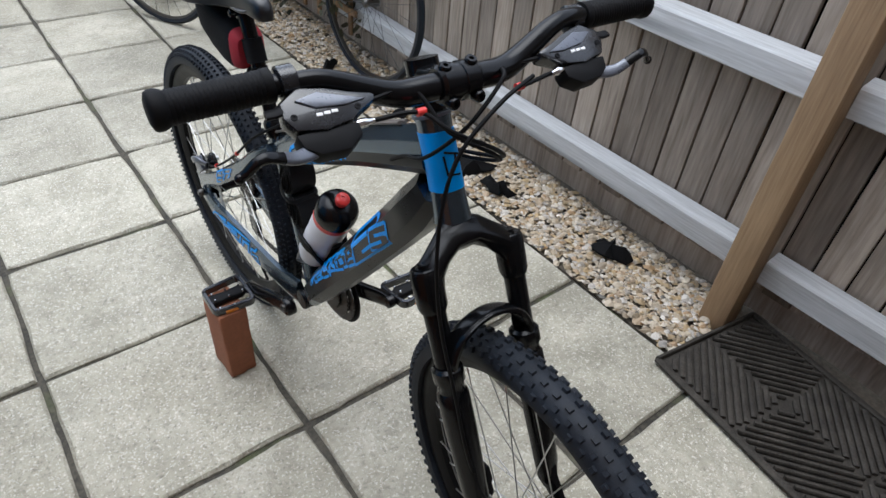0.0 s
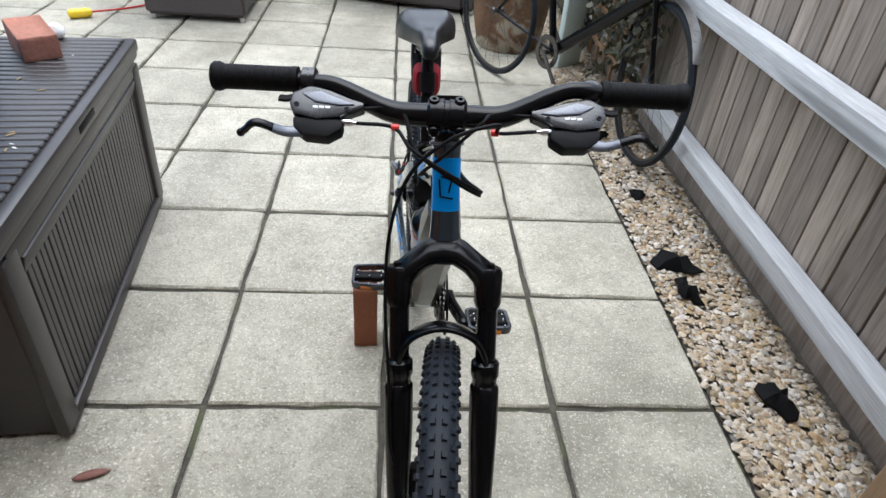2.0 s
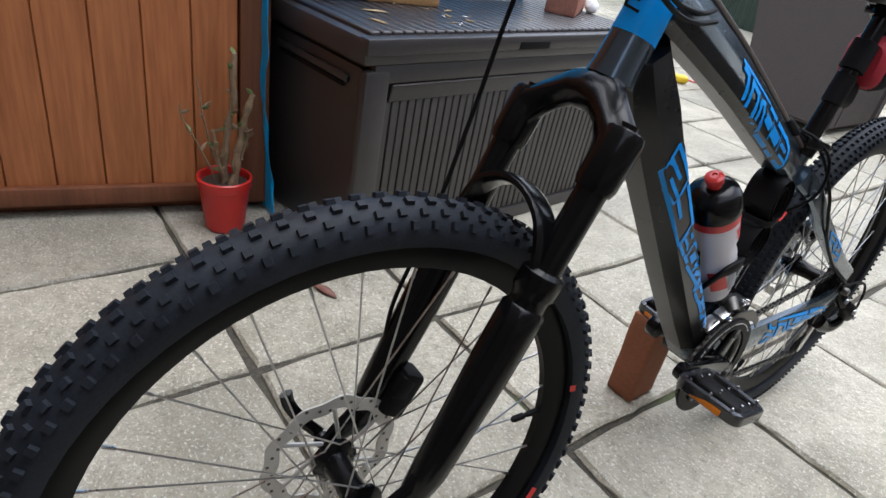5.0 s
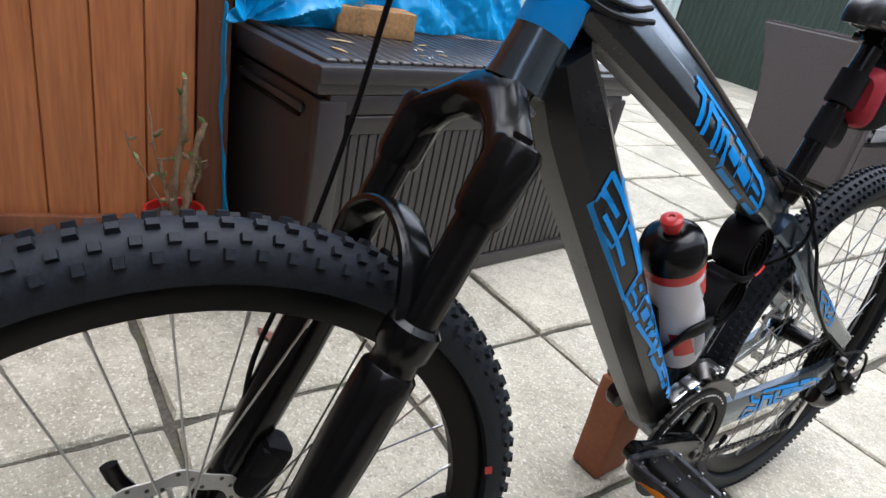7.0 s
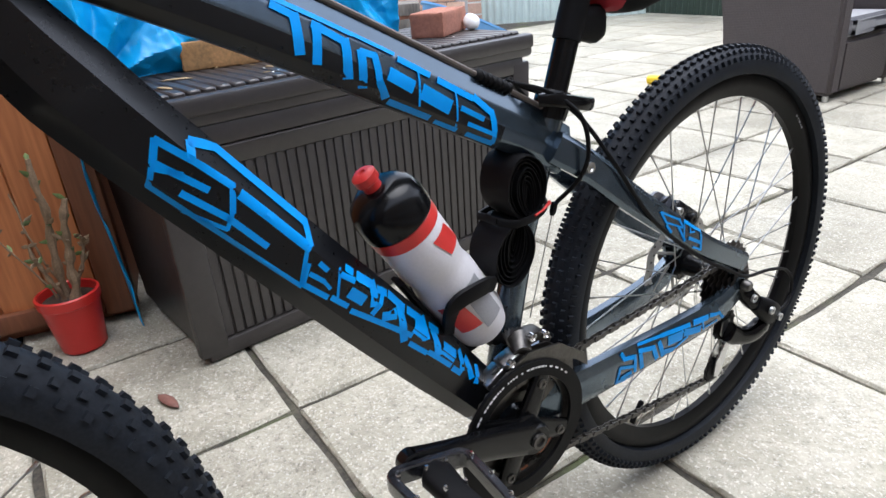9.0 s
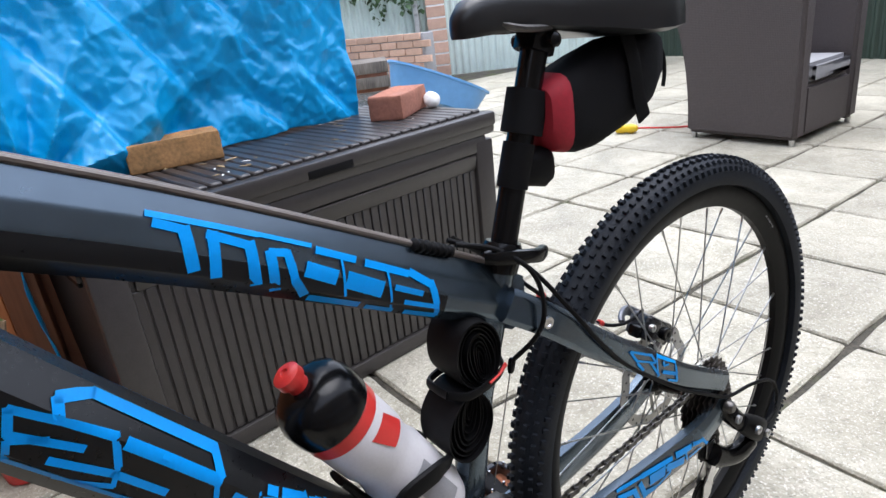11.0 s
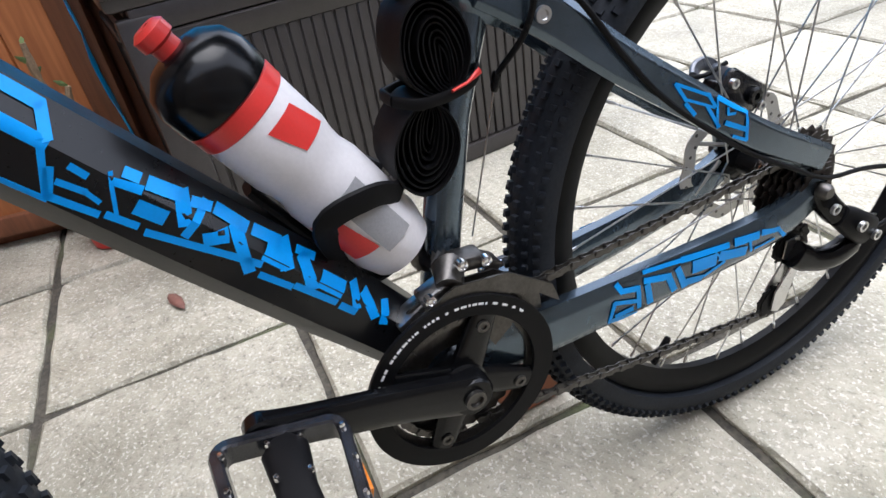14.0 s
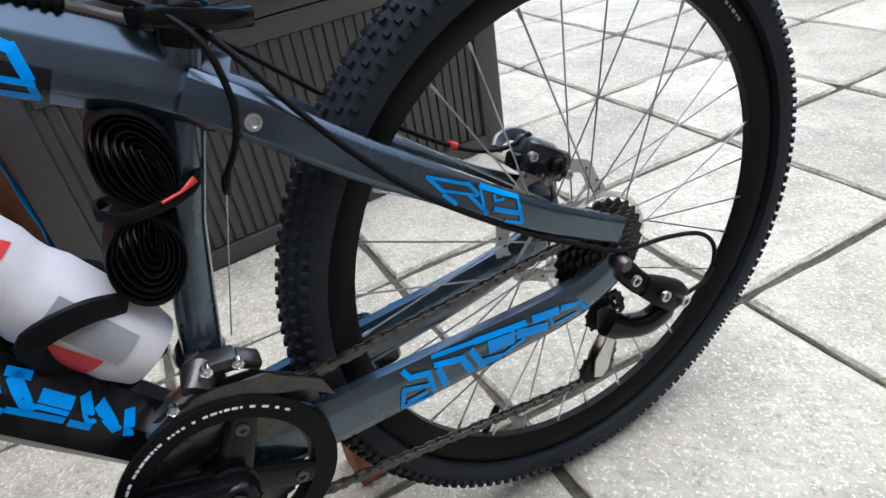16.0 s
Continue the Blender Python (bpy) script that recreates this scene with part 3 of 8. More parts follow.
def build_frame():
    bm = B()
    faceted(bm, DT, list(zip(DT_A, DT_B)), DT_FACETS)
    tube = part("frame_down_tube", bm, M_FRAME, bike, "faceted slate blue down tube")
    bm = B()
    faceted(bm, DT[:24], list(zip(DT_A, DT_B))[:24], DT_FACETS, 0.0004)
    part("black_section", bm, M_DECAL, tube, "black lacquered middle section")
    bm = B()
    faceted(bm, TT, list(zip(TT_A, TT_B)), TT_FACETS)
    tube = part("frame_top_tube", bm, M_FRAME, bike, "faceted slate blue top tube")
    # black stops below the upper facet, whose slate paint stands in for sky sheen
    bm = B()
    faceted(bm, TT[:17], list(zip(TT_A, TT_B))[:17], TT_FACETS[:3], 0.0004, 0.02)
    part("black_section", bm, M_DECAL, tube, "black lacquered lower flank, the facet above left slate as sky sheen")
    bm = B()
    sweep(bm, [P(BB[0] + 0.000, BB[1] + 0.015), P(0.148, 0.52), P(0.194, 0.652)], [(0.016, 0.017)] * 3, 16, power=2.4)
    part("frame_seat_tube", bm, M_FRAME, bike)
    bm = B()
    sweep(bm, [P(-0.324, 0.776), P(-0.319, 0.788), P(-0.294, 0.845), P(-0.272, 0.897), P(-0.267, 0.908)], [(0.0245, 0.025), (0.0225, 0.024), (0.0195, 0.0225), (0.0205, 0.0235), (0.023, 0.0245)], 20, power=2.4)
    part("frame_head_tube", bm, M_FRAME, bike)
    bm = B()
    sweep(bm, [P(-0.307, 0.816), P(-0.295, 0.845), P(-0.277, 0.886)], [(0.0212, 0.0240), (0.0203, 0.0234), (0.0210, 0.0242)], 20, power=2.4)
    panel = part("head_tube_panel", bm, M_BLUE, bike, "bright blue painted head tube panel")
    for y_, z_ in ((-0.3285, 0.7655), (-0.2685, 0.9045)):
        bm = B()
        lathe(bm, [(0.0235, -0.0025), (0.0255, -0.0018), (0.0255, 0.0018), (0.0235, 0.0025)], P(y_, z_), P(-0.267, 0.908) - P(-0.328, 0.770), 24)
        part("headset_ring", bm, M_SHELL, bike, "thin grey headset ring")
    # dark emblem strokes on the panel
    bm = B()
    for (u0, z0), (u1, z1) in (((-0.012, 0.868), (-0.010, 0.845)), ((-0.010, 0.845), (0.008, 0.842)), ((0.010, 0.866), (-0.010, 0.872)), ((0.002, 0.850), (0.006, 0.868))):
        f = lambda u, z: P(-0.2955 - 0.0245 + 0.42 * (z - 0.845), z, u)
        sweep(bm, [f(u0, z0), f(u1, z1)], (0.0015, 0.0012), 6)
    part("emblem", bm, M_MATT, panel, "plain dark angular emblem")
    for s in (1, -1):
        bm = B()
        faceted(bm, stay(SS, s), [(0.0085, 0.0180 - 0.0001 * i) for i in range(26)], SS_FACETS)
        part("seat_stay", bm, M_FRAME, bike, "flat slate blue seat stay")
        bm = B()
        faceted(bm, stay(CS, s), [(0.010, 0.030 - 0.0004 * i) for i in range(26)], CS_FACETS, bevel=0.22)
        part("chain_stay", bm, M_FRAME, bike, "slate blue chain stay with a soft sheen")
        bm = B()
        plate(bm, [(0.472, 0.402), (0.502, 0.386), (0.522, 0.345), (0.520, 0.312), (0.492, 0.306), (0.486, 0.34)], 0.006, lambda u, v, w: P(u, v, s * 0.056 + w - 0.003))
        part("dropout", bm, M_FRAME, bike)
    bm = B()
    lathe(bm, [(0.021, -0.036), (0.023, -0.034), (0.023, 0.034), (0.021, 0.036)], P(*BB), (1, 0, 0), 24)
    part("bottom_bracket", bm, M_BLACK, bike)
    bm = B()
    sweep(bm, [P(0.285, 0.530, -0.045), P(0.270, 0.542, 0), P(0.285, 0.530, 0.045)], (0.008, 0.008), 8)
    part("stay_bridge", bm, M_FRAME, bike)
    bm = B()
    lathe(bm, [(0.0065, 0), (0.0065, 0.003), (0.004, 0.003), (0.003, 0.0015)], P(0.213, 0.588, 0.041), (1, 0, 0), 14)
    part("rack_bolt", bm, M_STEEL, bike, "bright hex socket bolt")


def strokes(name, path, A, Bh, marks, side, facets, label, mat=None, lift=0.0013):
    """Painted bars lying on the flank of a tube: each mark is (s, w, s, w, width) along and across it; they follow the facets."""
    bm = B()
    n = len(path) - 1
    cum = [0.0]
    for i in range(n):
        cum.append(cum[-1] + (path[i + 1] - path[i]).length)

    def flank(w):
        for (u0, v0), (u1, v1) in zip(facets, facets[1:]):
            if v0 <= w <= v1:
                return u0 + (u1 - u0) * (w - v0) / (v1 - v0)
        return facets[-1][0]

    def at(s, w):
        w = max(-0.97, min(0.97, w))
        g = min(max(s, 0.0), 0.999) * cum[-1]
        i = max(k for k in range(n) if cum[k] <= g)
        f = (g - cum[i]) / (cum[i + 1] - cum[i])
        p = path[i].lerp(path[i + 1], f)
        d = (path[i + 1] - path[i]).normalized()
        a = A[i] + (A[i + 1] - A[i]) * f
        b = Bh[i] + (Bh[i + 1] - Bh[i]) * f
        up = Vector((0, d.z, -d.y)) if d.y < 0 else Vector((0, -d.z, d.y))
        slope = lift * (0.7 if w > facets[2][1] else 0.0)
        return p + up.normalized() * (w * b + slope) + Vector((side * (a * flank(w) + lift), 0, 0))
    length = cum[-1]
    for s0, w0, s1, w1, wd in marks:
        bb = Bh[n // 2]
        ds, dw = (s1 - s0) * length, (w1 - w0) * bb
        ln = math.hypot(ds, dw)
        ps, pw = -dw / ln * wd / 2 / length, ds / ln * wd / 2 / bb
        k = max(2, int(ln / 0.008))
        across = max(3, int(wd / 0.004)) | 1
        es, ew = ds / ln * wd * 0.2 / length, dw / ln * wd * 0.2 / bb
        if wd > 0.02:
            es = ew = 0.0
        rows = []
        for i in range(k + 1):
            q = i / k
            s, w = s0 - es + (s1 - s0 + 2 * es) * q, w0 - ew + (w1 - w0 + 2 * ew) * q
            rows.append([bm.verts.new(at(s + ps * e, w + pw * e)) for e in [2 * j / (across - 1) - 1 for j in range(across)]])
        for r0, r1 in zip(rows, rows[1:]):
            for j in range(across - 1):
                bm.faces.new((r0[j], r0[j + 1], r1[j + 1], r1[j]))
    return tagged(part(name, bm, mat or M_BLUE, bike, label), kind="stuff")


EMBLEM = [(0.233, 0.36, 0.22, 0.63, 0.0065), (0.22, 0.63, 0.252, 0.9, 0.0065), (0.252, 0.9, 0.41, 0.87, 0.0065), (0.41, 0.87, 0.428, 0.49, 0.0065), (0.233, 0.36, 0.291, 0.46, 0.005), (0.291, 0.46, 0.312, 0.0, 0.005), (0.233, 0.36, 0.187, 0.22, 0.0055), (0.187, 0.22, 0.202, -0.18, 0.0055), (0.202, -0.18, 0.27, 0.07, 0.0055), (0.235, -0.01, 0.205, -0.29, 0.0042), (0.205, -0.29, 0.217, -0.63, 0.0042), (0.217, -0.63, 0.455, -0.45, 0.0042), (0.455, -0.45, 0.424, 0.44, 0.0042), (0.306, 0.42, 0.351, 0.43, 0.0075), (0.351, 0.43, 0.429, 0.42, 0.0075), (0.249, -0.34, 0.313, -0.16, 0.0055), (0.313, -0.16, 0.377, -0.15, 0.0055), (0.266, -0.63, 0.321, -0.38, 0.0035), (0.321, -0.38, 0.312, 0.0, 0.0035)]

# top tube: slanted bars, then cut blocks
COMB = [(0.33, 0.33, 0.37, 0.28, 0.0058), (0.365, 0.3, 0.385, -0.52, 0.0088), (0.4, 0.3, 0.415, -0.6, 0.0080), (0.395, 0.28, 0.455, 0.18, 0.0062), (0.45, 0.23, 0.47, -0.65, 0.0088), (0.48, 0.12, 0.5, -0.74, 0.0080), (0.48, 0.12, 0.505, 0.18, 0.0058), (0.505, 0.18, 0.525, -0.45, 0.0067), (0.525, -0.45, 0.545, -0.78, 0.0072), (0.32, 0.50, 0.46, 0.47, 0.0038), (0.46, 0.48, 0.54, 0.46, 0.0032)]
BLOCKS = [(0.540, -0.12, 0.585, -0.2, 0.0111), (0.555, -0.86, 0.64, -0.86, 0.0055), (0.55, 0.38, 0.615, 0.33, 0.0056), (0.59, 0.35, 0.61, -0.65, 0.0023), (0.610, -0.22, 0.668, -0.32, 0.0133), (0.655, -0.90, 0.705, -0.90, 0.0042), (0.635, 0.3, 0.715, 0.23, 0.0062), (0.675, 0.2, 0.7, -0.82, 0.0023), (0.72, 0.28, 0.765, 0.05, 0.0071), (0.765, 0.1, 0.785, -0.48, 0.0070), (0.695, -0.2, 0.75, -0.25, 0.0043), (0.72, -0.57, 0.79, -0.57, 0.0043), (0.785, -0.52, 0.795, -0.88, 0.0051), (0.73, -0.90, 0.795, -0.88, 0.005)]

# down tube, chain stay and seat stay: angular bars
WORD_FRONT = [(0.452, -0.39, 0.5, -0.29, 0.0052), (0.442, 0.09, 0.454, -0.37, 0.0056), (0.454, -0.07, 0.479, -0.01, 0.0045), (0.479, -0.01, 0.495, -0.07, 0.0036), (0.456, 0.29, 0.472, 0.27, 0.0049), (0.488, 0.49, 0.514, -0.13, 0.0027), (0.495, 0.39, 0.521, 0.47, 0.0046), (0.507, -0.23, 0.537, -0.17, 0.0054), (0.528, 0.17, 0.553, 0.21, 0.0111), (0.5, 0.59, 0.514, 0.61, 0.0058), (0.525, 0.61, 0.558, 0.67, 0.0076), (0.558, 0.71, 0.576, 0.29, 0.0092), (0.548, -0.21, 0.636, 0.11, 0.0055), (0.585, 0.77, 0.583, 0.07, 0.0059), (0.572, 0.67, 0.592, 0.73, 0.0059), (0.604, 0.19, 0.62, 0.43, 0.0099)]
WORD_REAR = [(0.636, 0.11, 0.673, 0.23, 0.0059), (0.599, 0.75, 0.638, 0.71, 0.007), (0.625, 0.65, 0.666, -0.01, 0.0087), (0.648, 0.73, 0.682, 0.75, 0.0069), (0.687, 0.79, 0.703, 0.41, 0.0102), (0.673, 0.49, 0.701, 0.49, 0.0115), (0.68, 0.01, 0.722, 0.07, 0.0056), (0.708, 0.77, 0.733, 0.79, 0.0052), (0.717, 0.71, 0.747, 0.25, 0.009), (0.726, 0.13, 0.786, 0.19, 0.0058), (0.754, 0.49, 0.784, 0.49, 0.0119), (0.798, 0.71, 0.816, 0.31, 0.0075), (0.795, 0.17, 0.818, 0.19, 0.0065), (0.818, 0.65, 0.848, 0.31, 0.0082), (0.855, 0.69, 0.865, 0.27, 0.0081)]
STAY_FRONT = [(0.37, 0.83, 0.381, 0.45, 0.0058), (0.378, 0.49, 0.421, 0.35, 0.0056), (0.424, 0.39, 0.426, -0.61, 0.0051), (0.358, 0.13, 0.424, -0.25, 0.0051), (0.358, 0.13, 0.344, -0.69, 0.0044), (0.344, -0.69, 0.421, -0.97, 0.0073), (0.361, -0.55, 0.407, -0.51, 0.0059), (0.449, 0.29, 0.458, -0.63, 0.0072), (0.444, 0.51, 0.512, 0.27, 0.0065), (0.509, 0.29, 0.526, -0.53, 0.0073), (0.537, 0.41, 0.557, -0.61, 0.0073), (0.444, 0.89, 0.552, 0.71, 0.0049), (0.552, 0.71, 0.685, 0.45, 0.007)]
STAY_REAR = [(0.563, -0.41, 0.606, -0.61, 0.0089), (0.586, 0.15, 0.643, 0.05, 0.015), (0.646, 0.43, 0.674, -0.29, 0.0024), (0.674, -0.29, 0.614, -0.55, 0.0039), (0.663, 0.09, 0.734, -0.23, 0.0121), (0.708, 0.43, 0.774, 0.27, 0.0091), (0.748, 0.37, 0.754, -0.43, 0.0032), (0.788, 0.29, 0.836, 0.03, 0.007), (0.836, 0.03, 0.853, -0.59, 0.0042), (0.765, -0.37, 0.822, -0.41, 0.0029)]
STAY_UPPER = [(0.445, 0.29, 0.54, 0.59, 0.0029), (0.445, 0.29, 0.492, -0.17, 0.0033), (0.492, -0.13, 0.572, 0.21, 0.0025), (0.54, 0.59, 0.572, 0.27, 0.0029), (0.495, -0.31, 0.532, -0.59, 0.0038), (0.55, 0.09, 0.61, -0.55, 0.0034), (0.565, 0.69, 0.607, -0.63, 0.0027), (0.567, 0.71, 0.665, 0.79, 0.0036), (0.665, 0.79, 0.702, -0.49, 0.0035), (0.702, -0.49, 0.66, -0.63, 0.0031), (0.622, -0.19, 0.688, 0.03, 0.0048), (0.605, 0.53, 0.615, 0.25, 0.0028), (0.615, 0.25, 0.632, 0.49, 0.0028)]


def build_graphics():
    ss_sec, cs_sec = [0.0180 - 0.0001 * i for i in range(26)], [0.030 - 0.0004 * i for i in range(26)]
    for side in (1, -1):
        strokes("down_tube_emblem", DT, DT_A, DT_B, EMBLEM, side, DT_FACETS, "blue angular painted emblem")
        for marks in (WORD_FRONT, WORD_REAR):
            strokes("down_tube_graphic", DT, DT_A, DT_B, marks, side, DT_FACETS, "blue painted angular bars and blocks")
        strokes("top_tube_graphic", TT, TT_A, TT_B, COMB, side, TT_FACETS, "blue painted comb of slanted bars")
        strokes("top_tube_graphic", TT, TT_A, TT_B, BLOCKS, side, TT_FACETS, "blue painted cut blocks")
        ss, cs = stay(SS, side), stay(CS, side)
        strokes("seat_stay_graphic", ss, [0.0085] * 26, ss_sec, STAY_UPPER, side, SS_FACETS, "blue angular painted shapes")
        for marks in (STAY_FRONT, STAY_REAR):
            strokes("chain_stay_graphic", cs, [0.010] * 26, cs_sec, marks, side, CS_FACETS, "blue painted angular bars")


def tyre_mesh(cy, cz, place, r_out=R_TYRE, half=0.026, count=94, size=1.0):
    """Tyre with rows of square knobs."""
    bm = B()
    n = 72
    prof = []
    for k in range(13):
        a = math.pi * (k / 12) * 1.30 - math.pi * 0.15
        prof.append((r_out - 0.004 - half + half * math.sin(a), -half * math.cos(a)))
    ring = []
    for i in range(n):
        w = 2 * math.pi * i / n
        ring.append([bm.verts.new(place(cy + r * math.cos(w), cz + r * math.sin(w), o)) for r, o in prof])
    for i in range(n):
        a, b = ring[i], ring[(i + 1) % n]
        for k in range(len(prof) - 1):
            bm.faces.new((a[k], b[k], b[k + 1], a[k + 1]))
        bm.faces.new((a[-1], b[-1], b[0], a[0]))
    # knobs: (across angle, length along, width across)
    pattern = [(-66, 0.0, 0.0085, 0.0080), (66, 0.0, 0.0085, 0.0080), (-42, 0.5, 0.0085, 0.0068), (42, 0.5, 0.0085, 0.0068), (-16, 0.0, 0.0095, 0.0072), (16, 0.0, 0.0095, 0.0072)]
    rc = r_out - 0.004 - half
    for j in range(count):
        for ang, shift, ln, wd in ((q[0], q[1], q[2] * size, q[3] * (0.5 + 0.5 * size)) for q in pattern):
            w = 2 * math.pi * (j + shift) / count
            vs = []
            for h, shrink in ((half - 0.001, 1.0), (half + 0.0040, 0.80)):
                for sa, sl in ((-1, -1), (1, -1), (1, 1), (-1, 1)):
                    a = radians(ang) + sa * wd / 2 / half * shrink
                    ww = w + sl * ln / 2 / r_out * shrink
                    r = rc + h * math.cos(a)
                    vs.append(bm.verts.new(place(cy + r * math.cos(ww), cz + r * math.sin(ww), h * math.sin(a))))
            for f in ((4, 5, 6, 7), (0, 1, 5, 4), (1, 2, 6, 5), (2, 3, 7, 6), (3, 0, 4, 7)):
                bm.faces.new([vs[q] for q in f])
    return bm


def wheel(name, cy, cz, place, rotor_side, cassette=False, label="", r_out=R_TYRE, half=0.026):
    bm = B()
    n = 72
    rr = r_out - 0.060
    prof = [(rr + 0.018, -0.0135), (rr + 0.012, -0.0145), (rr + 0.002, -0.013), (rr - 0.012, -0.005), (rr - 0.012, 0.005), (rr + 0.002, 0.013), (rr + 0.012, 0.0145), (rr + 0.018, 0.0135)]
    ring = [[bm.verts.new(place(cy + r * math.cos(2 * math.pi * i / n), cz + r * math.sin(2 * math.pi * i / n), o)) for r, o in prof] for i in range(n)]
    for i in range(n):
        a, b = ring[i], ring[(i + 1) % n]
        for k in range(8):
            bm.faces.new((a[k], b[k], b[(k + 1) % 8], a[(k + 1) % 8]))
    rim = part(name, bm, M_RIM, bike, label)
    part("tyre", tyre_mesh(cy, cz, place, r_out, half, 150 if cassette else 94, 0.68 if cassette else 1.0), M_TYRE, rim, "black knobbly off-road tyre")
    c, ax = place(cy, cz, 0), (place(cy, cz, 1) - place(cy, cz, 0))
    bm = B()
    w = 0.066 if cassette else 0.052
    lathe(bm, [(0.007, -w), (0.009, -w + 0.002), (0.009, -0.046), (0.026, -0.040), (0.027, -0.034), (0.017, -0.028), (0.014, 0), (0.017, 0.026), (0.026, 0.030), (0.026, 0.034), (0.010, 0.040), (0.009, w - 0.002), (0.007, w)], c, ax, 24)
    part("hub", bm, M_BLACK, rim)
    for i in range(32):
        bm = B()
        sgn = 1 if i % 2 else -1
        w0 = 2 * math.pi * i / 32
        cross = (1 if (i // 2) % 2 else -1) * radians(62)
        p = place(cy + (rr - 0.014) * math.cos(w0), cz + (rr - 0.014) * math.sin(w0), sgn * 0.003)
        q = place(cy + 0.023 * math.cos(w0 + cross), cz + 0.023 * math.sin(w0 + cross), sgn * 0.033)
        rod(bm, q, p, 0.00105, 5)
        lathe(bm, [(0.0017, 0), (0.0017, 0.010)], p, q - p, 6)
        part("spoke", bm, M_STEEL, rim)
    # disc rotor
    bm = B()
    o = rotor_side * 0.047
    n = 60
    ring = []
    for i in range(n):
        a = 2 * math.pi * i / n
        wob = 0.0025 * math.sin(a * 10)
        ring.append([bm.verts.new(place(cy + r * math.cos(a), cz + r * math.sin(a), o + d)) for r, d in ((0.063 + wob, -0.001), (0.080 + wob, -0.001), (0.080 + wob, 0.001), (0.063 + wob, 0.001))])
    for i in range(n):
        a, b = ring[i], ring[(i + 1) % n]
        for k in range(4):
            bm.faces.new((a[k], b[k], b[(k + 1) % 4], a[(k + 1) % 4]))
    rotor = part("brake_rotor", bm, M_ROTOR, rim, "drilled steel disc brake rotor")
    for i in range(6):
        a = 2 * math.pi * i / 6
        bm = B()
        rod(bm, place(cy + 0.020 * math.cos(a), cz + 0.020 * math.sin(a), o), place(cy + 0.066 * math.cos(a + 0.5), cz + 0.066 * math.sin(a + 0.5), o), 0.0026, 6)
        part("rotor_arm", bm, M_ROTOR, rim)
    # valve
    va = radians(-126 if cassette else 1)
    bm = B()
    p = place(cy + (rr - 0.015) * math.cos(va), cz + (rr - 0.015) * math.sin(va), 0)
    q = place(cy + (rr - 0.055) * math.cos(va), cz + (rr - 0.055) * math.sin(va), 0)
    lathe(bm, [(0.0042, 0), (0.0040, 0.014), (0.0030, 0.016), (0.0030, 0.020), (0.0046, 0.021), (0.0044, 0.036), (0.003, 0.039)], p, q - p, 12)
    part("valve", bm, M_MATT, rim, "black rubber valve with its dust cap")
    # printed marks on the sidewalls and rim
    def arc(name, r0, r1, a0, a1, off, mat, label):
        bm = B()
        k = max(2, int(abs(a1 - a0) / 3))
        rows = [[bm.verts.new(place(cy + r * math.cos(radians(a0 + (a1 - a0) * i / k)), cz + r * math.sin(radians(a0 + (a1 - a0) * i / k)), f)) for r, f in ((r0, off[0]), (r1, off[1]))] for i in range(k + 1)]
        for x0, x1 in zip(rows, rows[1:]):
            bm.faces.new((x0[0], x1[0], x1[1], x0[1]))
        part(name, bm, mat, rim, label)
    if not cassette:
        for a0, a1 in ((-35, -28.5), (-27, -23), (-60, -57.5), (9, 11)):
            arc("tyre_mark", r_out - 0.0445, r_out - 0.0375, a0, a1, (0.0231, 0.0258), M_RED, "small red printed sidewall mark")
    else:
        for a0, a1 in ((40, 41), (41.5, 42), (42.6, 44), (44.6, 45.2), (46, 47)):
            arc("rim_print", rr + 0.0045, rr + 0.0075, a0, a1, (0.0143, 0.0147), M_CUSHION, "small pale rim print too worn to read")
    # drilled holes read as dark studs
    for i in range(36):
        bm = B()
        a = 2 * math.pi * (i + 0.3) / 36
        rr2 = 0.0715 + 0.0048 * (i % 3 - 1) + 0.0025 * math.sin(a * 10)
        lathe(bm, [(0.0021, -0.0014), (0.0021, 0.0014)], place(cy + rr2 * math.cos(a), cz + rr2 * math.sin(a), o), ax, 8)
        part("rotor_hole", bm, M_DKSTEEL, rim)
    return rim


build_frame()
build_graphics()
front_wheel = wheel("front_wheel", *FRONT, FW, -1, label="black front wheel with thin steel spokes", r_out=R_FRONT)
rear_wheel = wheel("rear_wheel", *HUB, Q, -1, True, label="black rear wheel with steel spokes", half=0.0245)


BAR_R, BAR_L = Vector((0.234, -0.264, 0.988)), Vector((0.863, -0.315, 1.007))


